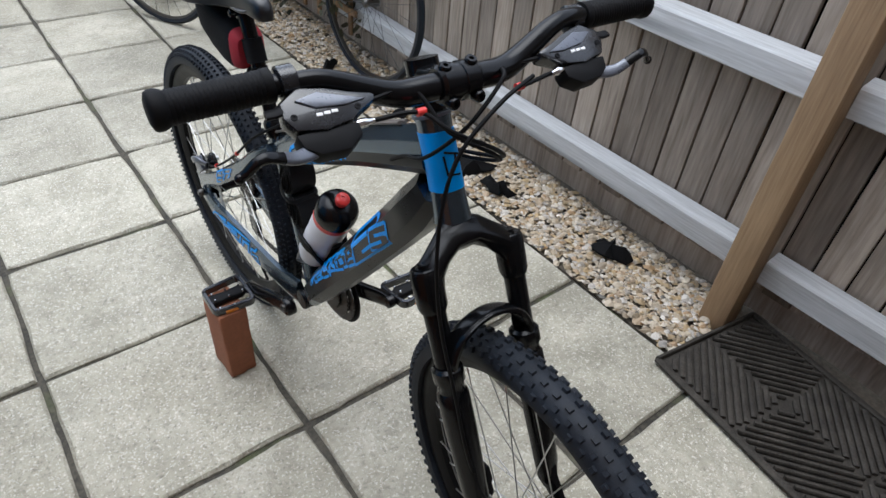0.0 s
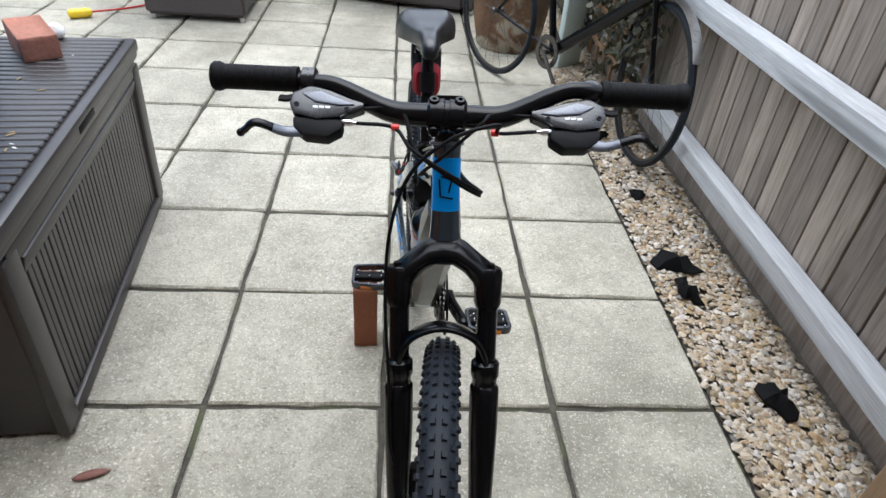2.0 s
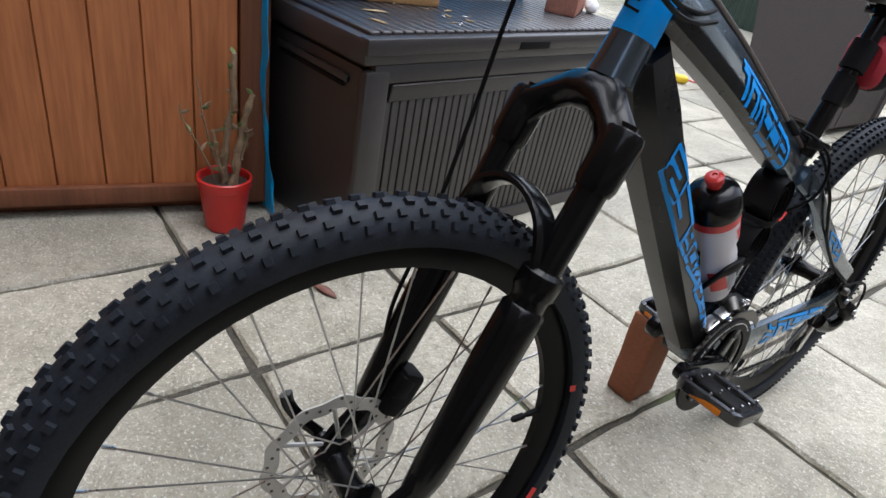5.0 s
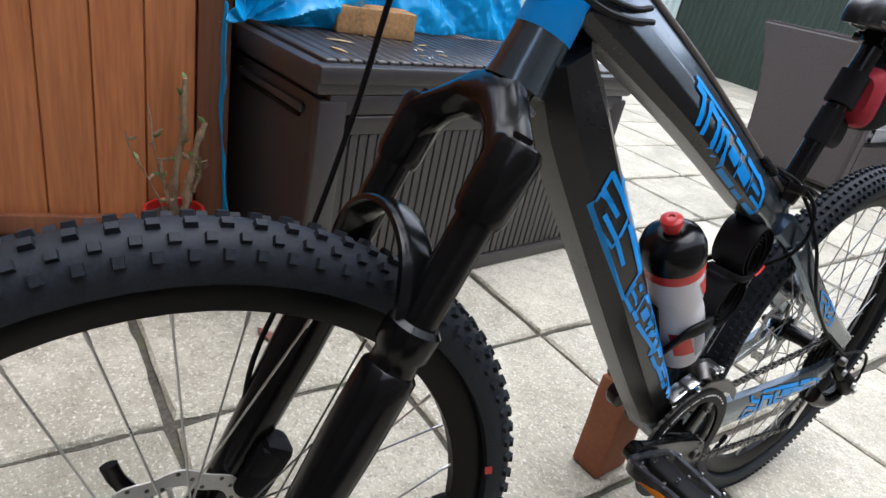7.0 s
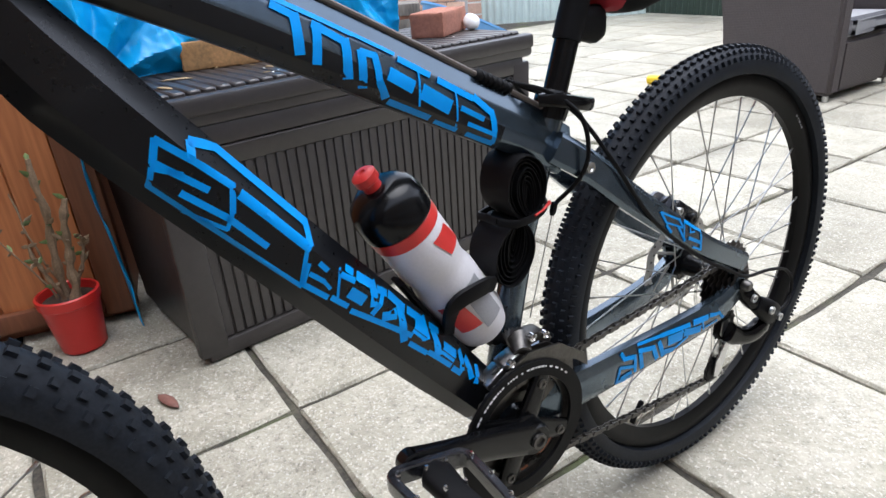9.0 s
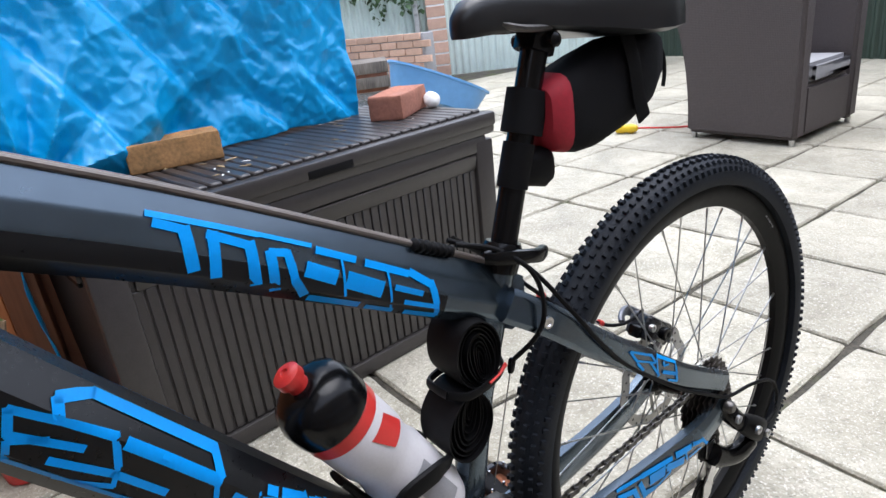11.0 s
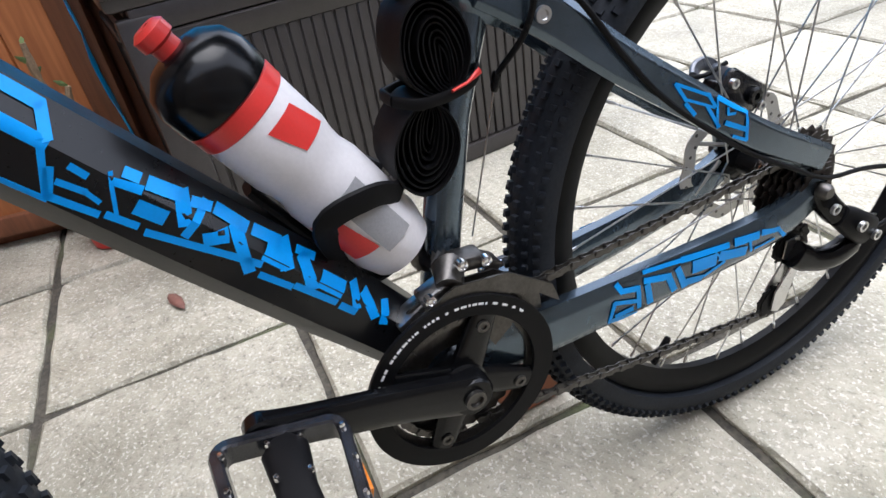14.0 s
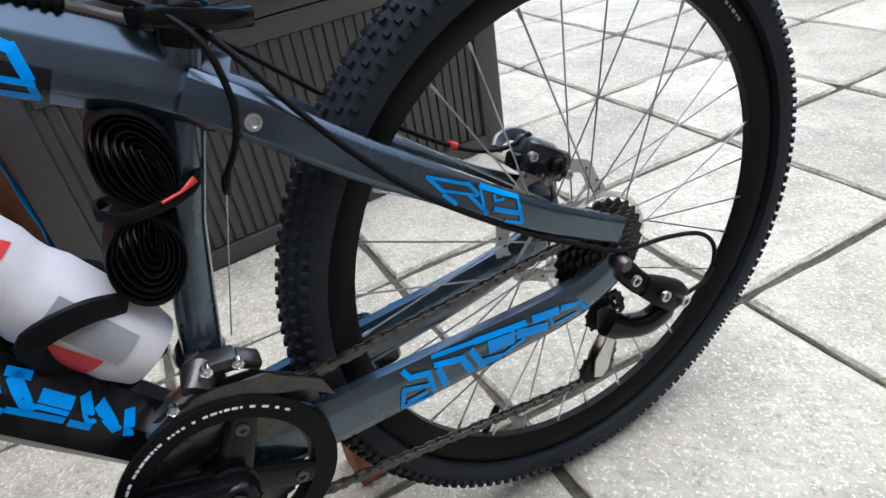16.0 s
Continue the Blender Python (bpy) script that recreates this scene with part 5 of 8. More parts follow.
def build_drivetrain():
    # chainset
    def ring(r0, r1, o0, o1, mat, name, label, teeth=0, n=72):
        bm = B()
        rows = []
        for i in range(n):
            a = 2 * math.pi * i / n
            rt = r1 + (0.0035 if teeth and i % 2 else 0)
            rows.append([bm.verts.new(P(BB[0] + r * math.cos(a), BB[1] + r * math.sin(a), o)) for r, o in ((r0, o0), (rt, o0), (rt, o1), (r0, o1))])
        for i in range(n):
            a, b = rows[i], rows[(i + 1) % n]
            for k in range(4):
                bm.faces.new((a[k], b[k], b[(k + 1) % 4], a[(k + 1) % 4]))
        return part(name, bm, mat, bike, label)
    ring(0.0735, 0.093, 0.052, 0.056, M_MATT, "chain_guard", "black plastic chain guard ring with pale print")
    ring(0.070, 0.083, 0.044, 0.047, M_DKSTEEL, "outer_chainring", "dark steel toothed chainring", teeth=1, n=84)
    ring(0.045, 0.068, 0.037, 0.040, M_DKSTEEL, "middle_chainring", "dark steel chainring", teeth=1, n=64)
    ring(0.028, 0.045, 0.030, 0.033, M_DKSTEEL, "inner_chainring", "small dark steel chainring", teeth=1, n=44)
    bm = B()
    lathe(bm, [(0.022, 0.030), (0.024, 0.034), (0.024, 0.056), (0.020, 0.060)], P(*BB), (1, 0, 0), 24)
    spider = part("chainring_spider", bm, M_BLACK, bike)
    for k in range(4):
        a = radians(64 + 90 * k)
        bm = B()
        sweep(bm, [P(BB[0] + 0.015 * math.cos(a), BB[1] + 0.015 * math.sin(a), 0.050), P(BB[0] + 0.078 * math.cos(a), BB[1] + 0.078 * math.sin(a), 0.051)], [(0.006, 0.017), (0.005, 0.012)], 12, power=3)
        part("spider_arm", bm, M_BLACK, spider)
    for k in range(4):
        a = radians(64 + 90 * k)
        bm = B()
        lathe(bm, [(0.006, 0), (0.006, 0.003), (0.003, 0.003), (0.003, 0.001)], P(BB[0] + 0.062 * math.cos(a), BB[1] + 0.062 * math.sin(a), 0.055), (1, 0, 0), 12)
        part("chainring_bolt", bm, M_DKSTEEL, bike)
    # pale bars of print round the guard
    r = random.Random(5)
    bm = B()
    a = radians(38)
    while a < radians(178):
        w = r.uniform(0.02, 0.07)
        pts = []
        for rad, aa in ((0.0838, a), (0.0860, a), (0.0860, a + w), (0.0838, a + w)):
            pts.append((BB[0] + rad * math.cos(aa), BB[1] + rad * math.sin(aa)))
        plate(bm, pts, 0.0004, lambda u, v, w_: P(u, v, 0.0561 + w_))
        a += w + r.choice((0.018, 0.022, 0.07))
    part("guard_print", bm, M_WHITE, bike, "small pale print too worn to read", smooth=False)
    # cranks and pedals
    for s, end in ((1, (-0.074, 0.366)), (-1, (0.262, 0.222))):
        o0, o1 = s * 0.060, s * 0.078
        bm = B()
        sweep(bm, smooth_path([P(BB[0], BB[1], o0 + s * 0.008), P(BB[0] + (end[0] - BB[0]) * 0.35, BB[1] + (end[1] - BB[1]) * 0.35, o0 + s * 0.010), P(BB[0] + (end[0] - BB[0]) * 0.8, BB[1] + (end[1] - BB[1]) * 0.8, o1), P(*end, o1)], 4),
              [(0.0085, 0.0215 - 0.0006 * i) for i in range(13)], 14, power=3.2)
        lathe(bm, [(0.020, 0), (0.021, s * 0.003), (0.021, s * 0.016), (0.018, s * 0.020)], P(BB[0], BB[1], o0 - s * 0.004), (1, 0, 0), 22)
        lathe(bm, [(0.012, 0), (0.013, s * 0.002), (0.013, s * 0.014), (0.011, s * 0.016)], P(*end, o1 - s * 0.008), (1, 0, 0), 18)
        crank = part("crank_arm", bm, M_BLACK, bike, "forged black crank arm with rubbed edges")
        bm = B()
        lathe(bm, [(0.010, 0), (0.010, s * 0.004), (0.0065, s * 0.004), (0.006, s * 0.001)], P(BB[0], BB[1], o0 + s * 0.0165), (1, 0, 0), 18)
        part("crank_bolt", bm, M_DKSTEEL, crank, "dark steel crank bolt")
        build_pedal(s, Vector(P(*end, o1 + s * 0.012)))


def build_pedal(s, a):
    """Resin body cage pedal on its axle, lying flat."""
    tilt = -14 if s > 0 else 0
    rot = Matrix.Rotation(radians(tilt), 4, "X")

    def L(x, y, z):
        return a + rot @ Vector((s * x * 0.94, y * 0.94 + (0.012 if s > 0 else 0.0), z))
    # outer frame: rounded loop, narrower towards its tip
    loop = []
    for cx, cy, a0 in ((0.084, 0.030, 0), (0.014, 0.036, 90), (0.014, -0.036, 180), (0.084, -0.030, 270)):
        for k in range(5):
            w = radians(a0 + 22.5 * k)
            loop.append((cx + 0.012 * math.cos(w), cy + 0.012 * math.sin(w)))
    b2 = B()
    pts = [L(x, y, 0) for x, y in loop]
    sweep(b2, pts + pts[:2], (0.0095, 0.0050), 10, side=(0, 0, 1), power=5, caps=False)
    ped = part("pedal", b2, M_PEDAL, bike, "black alloy cage pedal with rubbed edges")
    b2 = B()
    sweep(b2, [L(-0.012, 0, 0), L(0.006, 0, 0), L(0.018, 0, 0), L(0.055, 0, 0), L(0.088, 0, 0), L(0.097, 0, 0)], [(0.007, 0.007), (0.008, 0.008), (0.017, 0.0095), (0.014, 0.0085), (0.016, 0.0095), (0.012, 0.008)], 14, side=(0, 1, 0), power=3.5)
    part("pedal_body", b2, M_MATT, ped)
    for y in (-0.050, 0.050):
        b2 = B()
        add_box(b2, L(0.05, y * 0.97, -0.003), (0.046, 0.004, 0.009), 0.001, tilt=(tilt, 0))
        part("reflector", b2, M_AMBER, ped, "amber pedal reflector")
    for x in (0.016, 0.050, 0.084):
        for y in (-0.045, -0.012, 0.012, 0.045):
            b2 = B()
            lathe(b2, [(0.0022, 0), (0.0022, 0.004), (0.0015, 0.005)], L(x, y * (1.0 if x < 0.06 else 0.93), 0.0085), (0, 0, 1), 6)
            part("traction_pin", b2, M_CHROME, ped)


build_drivetrain()


def build_transmission():
    # cassette
    hubc = P(*REAR)
    for k in range(7):
        r = 0.058 - 0.0058 * k
        bm = B()
        n = max(24, int(r * 900) // 2 * 2)
        rows = []
        o0 = 0.036 + 0.0042 * k
        for i in range(n):
            a = 2 * math.pi * i / n
            rt = r + (0.003 if i % 2 else -0.002)
            rows.append([bm.verts.new(Q(HUB[0] + q * math.cos(a), HUB[1] + q * math.sin(a), o)) for q, o in ((0.016, o0), (rt, o0), (rt, o0 + 0.0018), (0.016, o0 + 0.0018))])
        for i in range(n):
            a, b = rows[i], rows[(i + 1) % n]
            for j in range(4):
                bm.faces.new((a[j], b[j], b[(j + 1) % 4], a[(j + 1) % 4]))
        part("sprocket", bm, M_COG, rear_wheel, "dark oily steel sprocket with some rust")
    bm = B()
    lathe(bm, [(0.0600, 0.0318), (0.0665, 0.0322), (0.0665, 0.0328), (0.0600, 0.0332)], Q(*HUB), (1, 0, 0), 48, closed=True)
    guard = part("spoke_guard", bm, material("clear_disc", (0.92, 0.92, 0.90), 0.08, spread=0.03, transmission=1.0, bump=0.0), rear_wheel, "clear plastic spoke guard ring")
    guard.visible_shadow = False
    # derailleur jockey wheels
    J1, J2 = (0.506, 0.262), (0.490, 0.186)
    T1, T2 = (0.5137, 0.262), (0.501, 0.188)
    for y, z in (T1, T2):
        bm = B()
        lathe(bm, [(0.004, 0.044), (0.017, 0.0445), (0.017, 0.0460), (0.0205, 0.0465), (0.0205, 0.0485), (0.017, 0.049), (0.017, 0.0500), (0.004, 0.0505)], Q(y, z), (1, 0, 0), 22)
        wheel_ = part("jockey_wheel", bm, M_MATT, bike, "black toothed jockey wheel")
        for k in range(11):
            w = 2 * math.pi * k / 11
            bm = B()
            add_box(bm, Q(y + 0.0215 * math.cos(w), z + 0.0215 * math.sin(w), 0.0475), (0.002, 0.005, 0.004), 0.0005, tilt=(math.degrees(w), 0), segs=1)
            part("tooth", bm, M_MATT, wheel_)
    for o in (0.0405, 0.0525):
        bm = B()
        outline = [(T1[0] - 0.010, T1[1] + 0.012), (T1[0] + 0.008, T1[1] + 0.012), (T1[0] + 0.014, T1[1] - 0.004), (T1[0] + 0.016, T1[1] - 0.035), (T2[0] + 0.022, T2[1] + 0.022), (T2[0] + 0.014, T2[1] - 0.006), (T2[0] + 0.004, T2[1] - 0.014), (T2[0] - 0.007, T2[1] - 0.008), (T2[0] - 0.004, T2[1] + 0.016), (T1[0] + 0.004, T1[1] - 0.030), (T1[0] - 0.012, T1[1] - 0.010)]
        plate(bm, outline, 0.002, lambda u, v, w: Q(u, v, o + w))
        part("derailleur_cage", bm, M_STEEL, bike, "bright steel derailleur cage", smooth=False)
    bm = B()
    sweep(bm, smooth_path([Q(0.526, 0.334, 0.062), Q(0.534, 0.318, 0.068), Q(0.546, 0.302, 0.074)], 4), [(0.010, 0.011)] * 3 + [(0.012, 0.013)] * 6, 14, power=2.6)
    der = part("rear_derailleur", bm, M_BLACK, bike, "glossy black rear derailleur")
    bm = B()
    sweep(bm, [Q(0.545, 0.303, 0.078), Q(0.562, 0.290, 0.082), Q(0.585, 0.272, 0.082), Q(0.600, 0.262, 0.078)], [(0.010, 0.012), (0.013, 0.016), (0.013, 0.018), (0.009, 0.012)], 16, power=3.2)
    part("upper_link", bm, M_MATT, der, "matt black outer link")
    bm = B()
    sweep(bm, smooth_path([Q(0.594, 0.268, 0.074), Q(0.580, 0.250, 0.074), Q(0.555, 0.240, 0.070), Q(0.528, 0.246, 0.064), Q(0.510, 0.258, 0.060)], 4), [(0.010, 0.011)] * 4 + [(0.012, 0.014)] * 9 + [(0.012, 0.016)] * 4, 14, power=2.6)
    part("knuckle", bm, M_BLACK, der, "glossy black curved knuckle")
    for y, z, o in ((0.533, 0.316, 0.080), (0.559, 0.292, 0.096), (0.590, 0.268, 0.094)):
        bm = B()
        lathe(bm, [(0.0062, 0), (0.0062, 0.004), (0.0036, 0.004), (0.0034, 0.001)], Q(y, z, o), (1, 0, 0), 14)
        part("derailleur_bolt", bm, M_STEEL, der, "bright pivot bolt")
    # chain: path round ring, cassette and jockey wheels
    rc, rs, oc = 0.064, 0.036, 0.044
    top0, top1 = Vector((BB[0] + 0.02, BB[1] + rc)), Vector((REAR[0] + 0.002, REAR[1] + rs))
    low0 = Vector((BB[0] + 0.012, BB[1] - rc))
    path = []
    for k in range(13):
        w = radians(265 - 14.0 * k * 180 / 168)
        path.append((BB[0] + rc * math.cos(w), BB[1] + rc * math.sin(w)))
    path += [tuple(top0.lerp(top1, q)) for q in (0.05, 0.5, 0.97)]
    for k in range(8):
        w = radians(85 - 22 * k)
        path.append((REAR[0] + rs * math.cos(w), REAR[1] + rs * math.sin(w)))
    path += [(J1[0] - 0.012, J1[1] + 0.016), (J1[0] + 0.012, J1[1] + 0.014), (J1[0] + 0.018, J1[1] - 0.006), (J1[0] + 0.004, J1[1] - 0.02), (J2[0] + 0.018, J2[1] + 0.006), (J2[0] + 0.010, J2[1] - 0.016), (J2[0] - 0.006, J2[1] - 0.019)]
    path.append(tuple(low0))
    # even links
    pts = [Vector((*p, 0)) for p in path]
    seg = [(pts[i + 1] - pts[i]).length for i in range(len(pts) - 1)]
    total = sum(seg)
    n = int(total / 0.0127)
    bm = B()
    cum, i = 0.0, 0
    marks = []
    for k in range(n + 1):
        s = total * k / n
        while i < len(seg) - 1 and cum + seg[i] < s:
            cum += seg[i]
            i += 1
        marks.append(pts[i].lerp(pts[i + 1], min(1, max(0, (s - cum) / seg[i]))))
    for k, (a, b) in enumerate(zip(marks, marks[1:])):
        for side in (-1, 1):
            o = oc + side * (0.0030 if k % 2 else 0.0018)
            mid = (a + b) / 2
            d = (b - a).normalized()
            nn = Vector((-d.y, d.x, 0))
            out = []
            for q, h in ((-0.0092, 0.0), (-0.0075, 0.0040), (-0.003, 0.0036), (0, 0.0026), (0.003, 0.0036), (0.0075, 0.0040), (0.0092, 0.0), (0.0075, -0.0040), (0.003, -0.0036), (0, -0.0026), (-0.003, -0.0036), (-0.0075, -0.0040)):
                p = mid + d * q + nn * h
                out.append((p.x, p.y))
            plate(bm, out, 0.0010 * side, lambda u, v, w: P(u, v, o + w))
        rod(bm, P(a.x, a.y, oc - 0.0045), P(a.x, a.y, oc + 0.0045), 0.0022, 6)
    part("chain", bm, M_DKSTEEL, bike, "oily dark steel roller chain", smooth=False)
    # front derailleur
    bm = B()
    plate(bm, [(0.062, 0.378), (0.107, 0.397), (0.157, 0.389), (0.197, 0.357), (0.203, 0.335), (0.182, 0.355), (0.137, 0.376), (0.092, 0.379)], 0.0025, lambda u, v, w: P(u, v, 0.050 + w))
    plate(bm, [(0.065, 0.380), (0.10, 0.394), (0.150, 0.388), (0.190, 0.356), (0.192, 0.320), (0.165, 0.340), (0.12, 0.368)], 0.0025, lambda u, v, w: P(u, v, 0.036 + w))
    fd = part("front_derailleur", bm, M_DKSTEEL, bike, "steel front derailleur cage")
    bm = B()
    sweep(bm, [P(0.108, 0.388, -0.018), P(0.118, 0.400, 0.0), P(0.112, 0.402, 0.030), P(0.105, 0.395, 0.046)], [(0.014, 0.016), (0.021, 0.021), (0.014, 0.015), (0.010, 0.012)], 12, power=2.6)
    part("derailleur_body", bm, M_DKSTEEL, fd)
    for y, z, o, sy, sz, tl in ((0.070, 0.372, 0.030, 0.030, 0.012, 28), (0.096, 0.390, 0.034, 0.036, 0.010, 18), (0.128, 0.404, 0.030, 0.030, 0.014, -8), (0.150, 0.392, 0.026, 0.022, 0.010, -35)):
        bm = B()
        add_box(bm, P(y, z, o), (0.022, sy, sz), 0.003, tilt=(tl, 0))
        part("derailleur_link", bm, M_STEEL if y < 0.1 else M_DKSTEEL, fd, "bright steel derailleur link" if y < 0.1 else "")
    for y, z, o in ((0.084, 0.392, 0.046), (0.118, 0.412, 0.044), (0.142, 0.404, 0.040)):
        bm = B()
        lathe(bm, [(0.005, 0), (0.005, 0.006), (0.003, 0.007), (0.002, 0.005)], P(y, z, o), (1, 0, 0), 12)
        part("derailleur_screw", bm, M_CHROME, fd)
    # rear brake caliper: two rounded halves, an arm with its cable clamp, bolts
    bm = B()
    add_box(bm, Q(0.512, 0.424, -0.036), (0.016, 0.064, 0.036), 0.007, tilt=(-34, 0))
    cal = part("rear_brake_caliper", bm, M_SHIFT, bike, "grey mechanical disc brake caliper")
    bm = B()
    add_box(bm, Q(0.514, 0.424, -0.060), (0.018, 0.058, 0.038), 0.008, tilt=(-34, 0))
    part("outer_half", bm, M_SHELL, cal, "silvery outer caliper half")
    bm = B()
    lathe(bm, [(0.008, 0.0), (0.010, 0.002), (0.010, 0.007), (0.008, 0.009), (0.004, 0.009), (0.003, 0.006)], Q(0.522, 0.418, -0.030), (1, 0, 0), 22)
    part("adjuster_knob", bm, M_BLACK, cal, "black pad adjuster knob")
    bm = B()
    sweep(bm, smooth_path([Q(0.520, 0.436, -0.074), Q(0.500, 0.450, -0.076), Q(0.480, 0.452, -0.070), Q(0.470, 0.446, -0.062)], 4), (0.004, 0.008), 10, power=3)
    part("actuating_arm", bm, M_SHELL, cal, "bright actuating arm")
    bm = B()
    add_box(bm, Q(0.486, 0.432, -0.046), (0.020, 0.026, 0.018), 0.004, tilt=(-20, 0))
    part("cable_clamp", bm, M_BLACK, cal)
    for y, z in ((0.492, 0.440), (0.536, 0.402), (0.506, 0.404)):
        bm = B()
        lathe(bm, [(0.0055, 0), (0.0055, 0.006), (0.0032, 0.006), (0.0032, 0.003)], Q(y, z, -0.030), (1, 0, 0), 12)
        part("caliper_bolt", bm, M_STEEL, cal, "bright socket bolt")
    bm = B()
    m = FORK
    add_box(bm, Vector((-0.050, -0.492, 0.404)), (0.036, 0.032, 0.062), 0.008, tilt=(-30, 0), m=m)
    add_box(bm, Vector((-0.042, -0.493, 0.416)), (0.022, 0.022, 0.030), 0.005, tilt=(-30, 0), m=m)
    part("front_brake_caliper", bm, M_MATT, bike, "black mechanical disc brake caliper")
    y, z = FRONT
    for s in (1, -1):
        bm = B()
        lathe(bm, [(0.009, 0), (0.010, s * 0.003), (0.010, s * 0.010), (0.006, s * 0.014)], FW(y, z, s * 0.062), (1, 0, 0), 14)
        part("front_axle_nut", bm, M_BLACK, front_wheel)
        bm = B()
        lathe(bm, [(0.009, 0), (0.009, s * 0.008), (0.006, s * 0.012)], P(*REAR, s * 0.068), (1, 0, 0), 14)
        part("rear_axle_nut", bm, M_DKSTEEL, rear_wheel)
    bm = B()
    sweep(bm, smooth_path([FW(y, z, -0.08), FW(y - 0.018, z + 0.02, -0.088), FW(y - 0.035, z + 0.05, -0.086), FW(y - 0.042, z + 0.075, -0.080)], 4), (0.004, 0.008), 8)
    part("axle_release_lever", bm, M_BLACK, front_wheel)


build_transmission()


# ---- bottle, cage, spare tube, saddle bag, lamp ----
def build_carried_things():
    a, b = P(-0.012, 0.584), P(0.081, 0.426)
    d = (b - a).normalized()
    n = Vector((0, -d.z, d.y))
    cage = root("bottle_cage", tuple(P(0.05, 0.43)), "black plastic bottle cage bolted to the down tube", "bottle cage")
    for s in (1, -1):
        bm = B()
        p0 = b - d * 0.035 - n * 0.038 + Vector((s * 0.010, 0, 0))
        sweep(bm, smooth_path([p0, b - d * 0.080 - n * 0.020 + Vector((s * 0.036, 0, 0)), b - d * 0.070 + n * 0.018 + Vector((s * 0.038, 0, 0)), b - d * 0.045 + n * 0.034 + Vector((s * 0.020, 0, 0))], 5), (0.004, 0.010), 10, side=(1, 0, 0), power=3)
        part("cage_arm", bm, M_MATT, cage, "black plastic cage arm")
    bm = B()
    sweep(bm, smooth_path([a + d * 0.055 - n * 0.041, b - d * 0.02 - n * 0.040, b + d * 0.008 - n * 0.030, b + d * 0.010 + n * 0.010], 5), (0.012, 0.0035), 10, power=3)
    part("cage_spine", bm, M_MATT, cage)
    bottle = root("water_bottle", tuple(a), "translucent white cycling bottle with red bands, black cap, red nozzle", "bottle")
    r = 0.0365
    bm = B()
    lathe(bm, [(0.034, 0.0), (r, 0.004), (r, 0.058), (0.034, 0.070), (0.0335, 0.080), (r, 0.094), (r - 0.0005, 0.165), (0.031, 0.186), (0.020, 0.190)], a, d, 40)
    part("bottle_body", bm, M_BOTTLE, bottle, "milky translucent plastic bottle body")
    bm = B()
    lathe(bm, [(r + 0.0002, 0.001), (r + 0.0010, 0.002), (r + 0.0010, 0.015), (r + 0.0002, 0.016)], a, d, 40)
    part("upper_band", bm, M_RED, bottle, "bright red printed band")

    def patch(h0, h1, w0, w1, mat, label, slant=0.0):
        bm = B()
        rows = []
        for i in range(7):
            row = []
            for j in range(5):
                q, v = i / 6, j / 4
                w = radians(w0 + (w1 - w0) * q + slant * v)
                h = h0 + (h1 - h0) * v
                rr = r + 0.0009 if not 0.058 < h < 0.094 else r - 0.0012
                row.append(bm.verts.new(a + d * h + n * (rr * math.sin(w)) + Vector((rr * math.cos(w), 0, 0))))
            rows.append(row)
        for r0, r1 in zip(rows, rows[1:]):
            for j in range(4):
                bm.faces.new((r0[j], r0[j + 1], r1[j + 1], r1[j]))
        part("printed_patch", bm, mat, bottle, label)
    patch(0.026, 0.054, 5, 48, M_RED, "red printed flag shape", 14)
    patch(0.105, 0.150, -60, -20, M_RED, "red printed lower band", 10)
    patch(0.096, 0.160, -8, 34, M_CUSHION, "pale grey printed oval")
    bm = B()
    lathe(bm, [(0.0385, 0.0), (0.0390, -0.004), (0.0385, -0.020), (0.034, -0.032), (0.022, -0.041), (0.013, -0.043)], a, d, 36)
    cap = part("cap", bm, M_BLACK, bottle, "glossy black screw cap")
    bm = B()
    lathe(bm, [(0.0095, -0.040), (0.0095, -0.050), (0.0125, -0.052), (0.0125, -0.060), (0.0085, -0.063), (0.004, -0.063), (0.003, -0.061)], a, d, 20)
    part("nozzle", bm, M_RED, bottle, "red pull nozzle")
    # rolled inner tube strapped to the seat tube
    tube = root("spare_inner_tube", tuple(P(0.12, 0.50)), "rolled black inner tube strapped to the seat tube", "inner tube")
    u = Vector((0, 0.28, 0.96))
    c = P(0.125, 0.546, 0.006)
    rng = random.Random(41)
    for lobe, lean in ((1, 24), (-1, 4)):
        # a flat band wound into nested oval loops, seen on its edges
        long = Vector((0, u.y * math.cos(radians(lean)) - u.z * math.sin(radians(lean)), u.y * math.sin(radians(lean)) + u.z * math.cos(radians(lean))))
        wide = Vector((0, long.z, -long.y))
        cc = c + u * (0.0365 * lobe)
        loops = ((0.0375, 0.0270), (0.0350, 0.0238), (0.0325, 0.0205), (0.0290, 0.0160), (0.0262, 0.0120), (0.0225, 0.0085), (0.0190, 0.0055), (0.0150, 0.0022))
        core = None
        for k, (sl, sw) in enumerate(loops):
            bm = B()
            shift = Vector((rng.uniform(-0.0035, 0.0020) - 0.0012 * k, 0, 0)) - long * (0.0035 * k * 0.6 * lobe) + wide * (0.0010 * k)
            pts = []
            for i in range(37):
                w = 2 * math.pi * i / 36
                squash = 1.0 - 0.22 * max(0.0, -lobe * math.sin(w)) ** 2
                pts.append(cc + shift + long * (sl * math.sin(w)) + wide * (sw * squash * math.cos(w) + 0.0006 * math.sin(3 * w + k)))
            sweep(bm, pts, (0.0235 if k else 0.0255, 0.0015), 10, side=(1, 0, 0), caps=False, power=2.4)
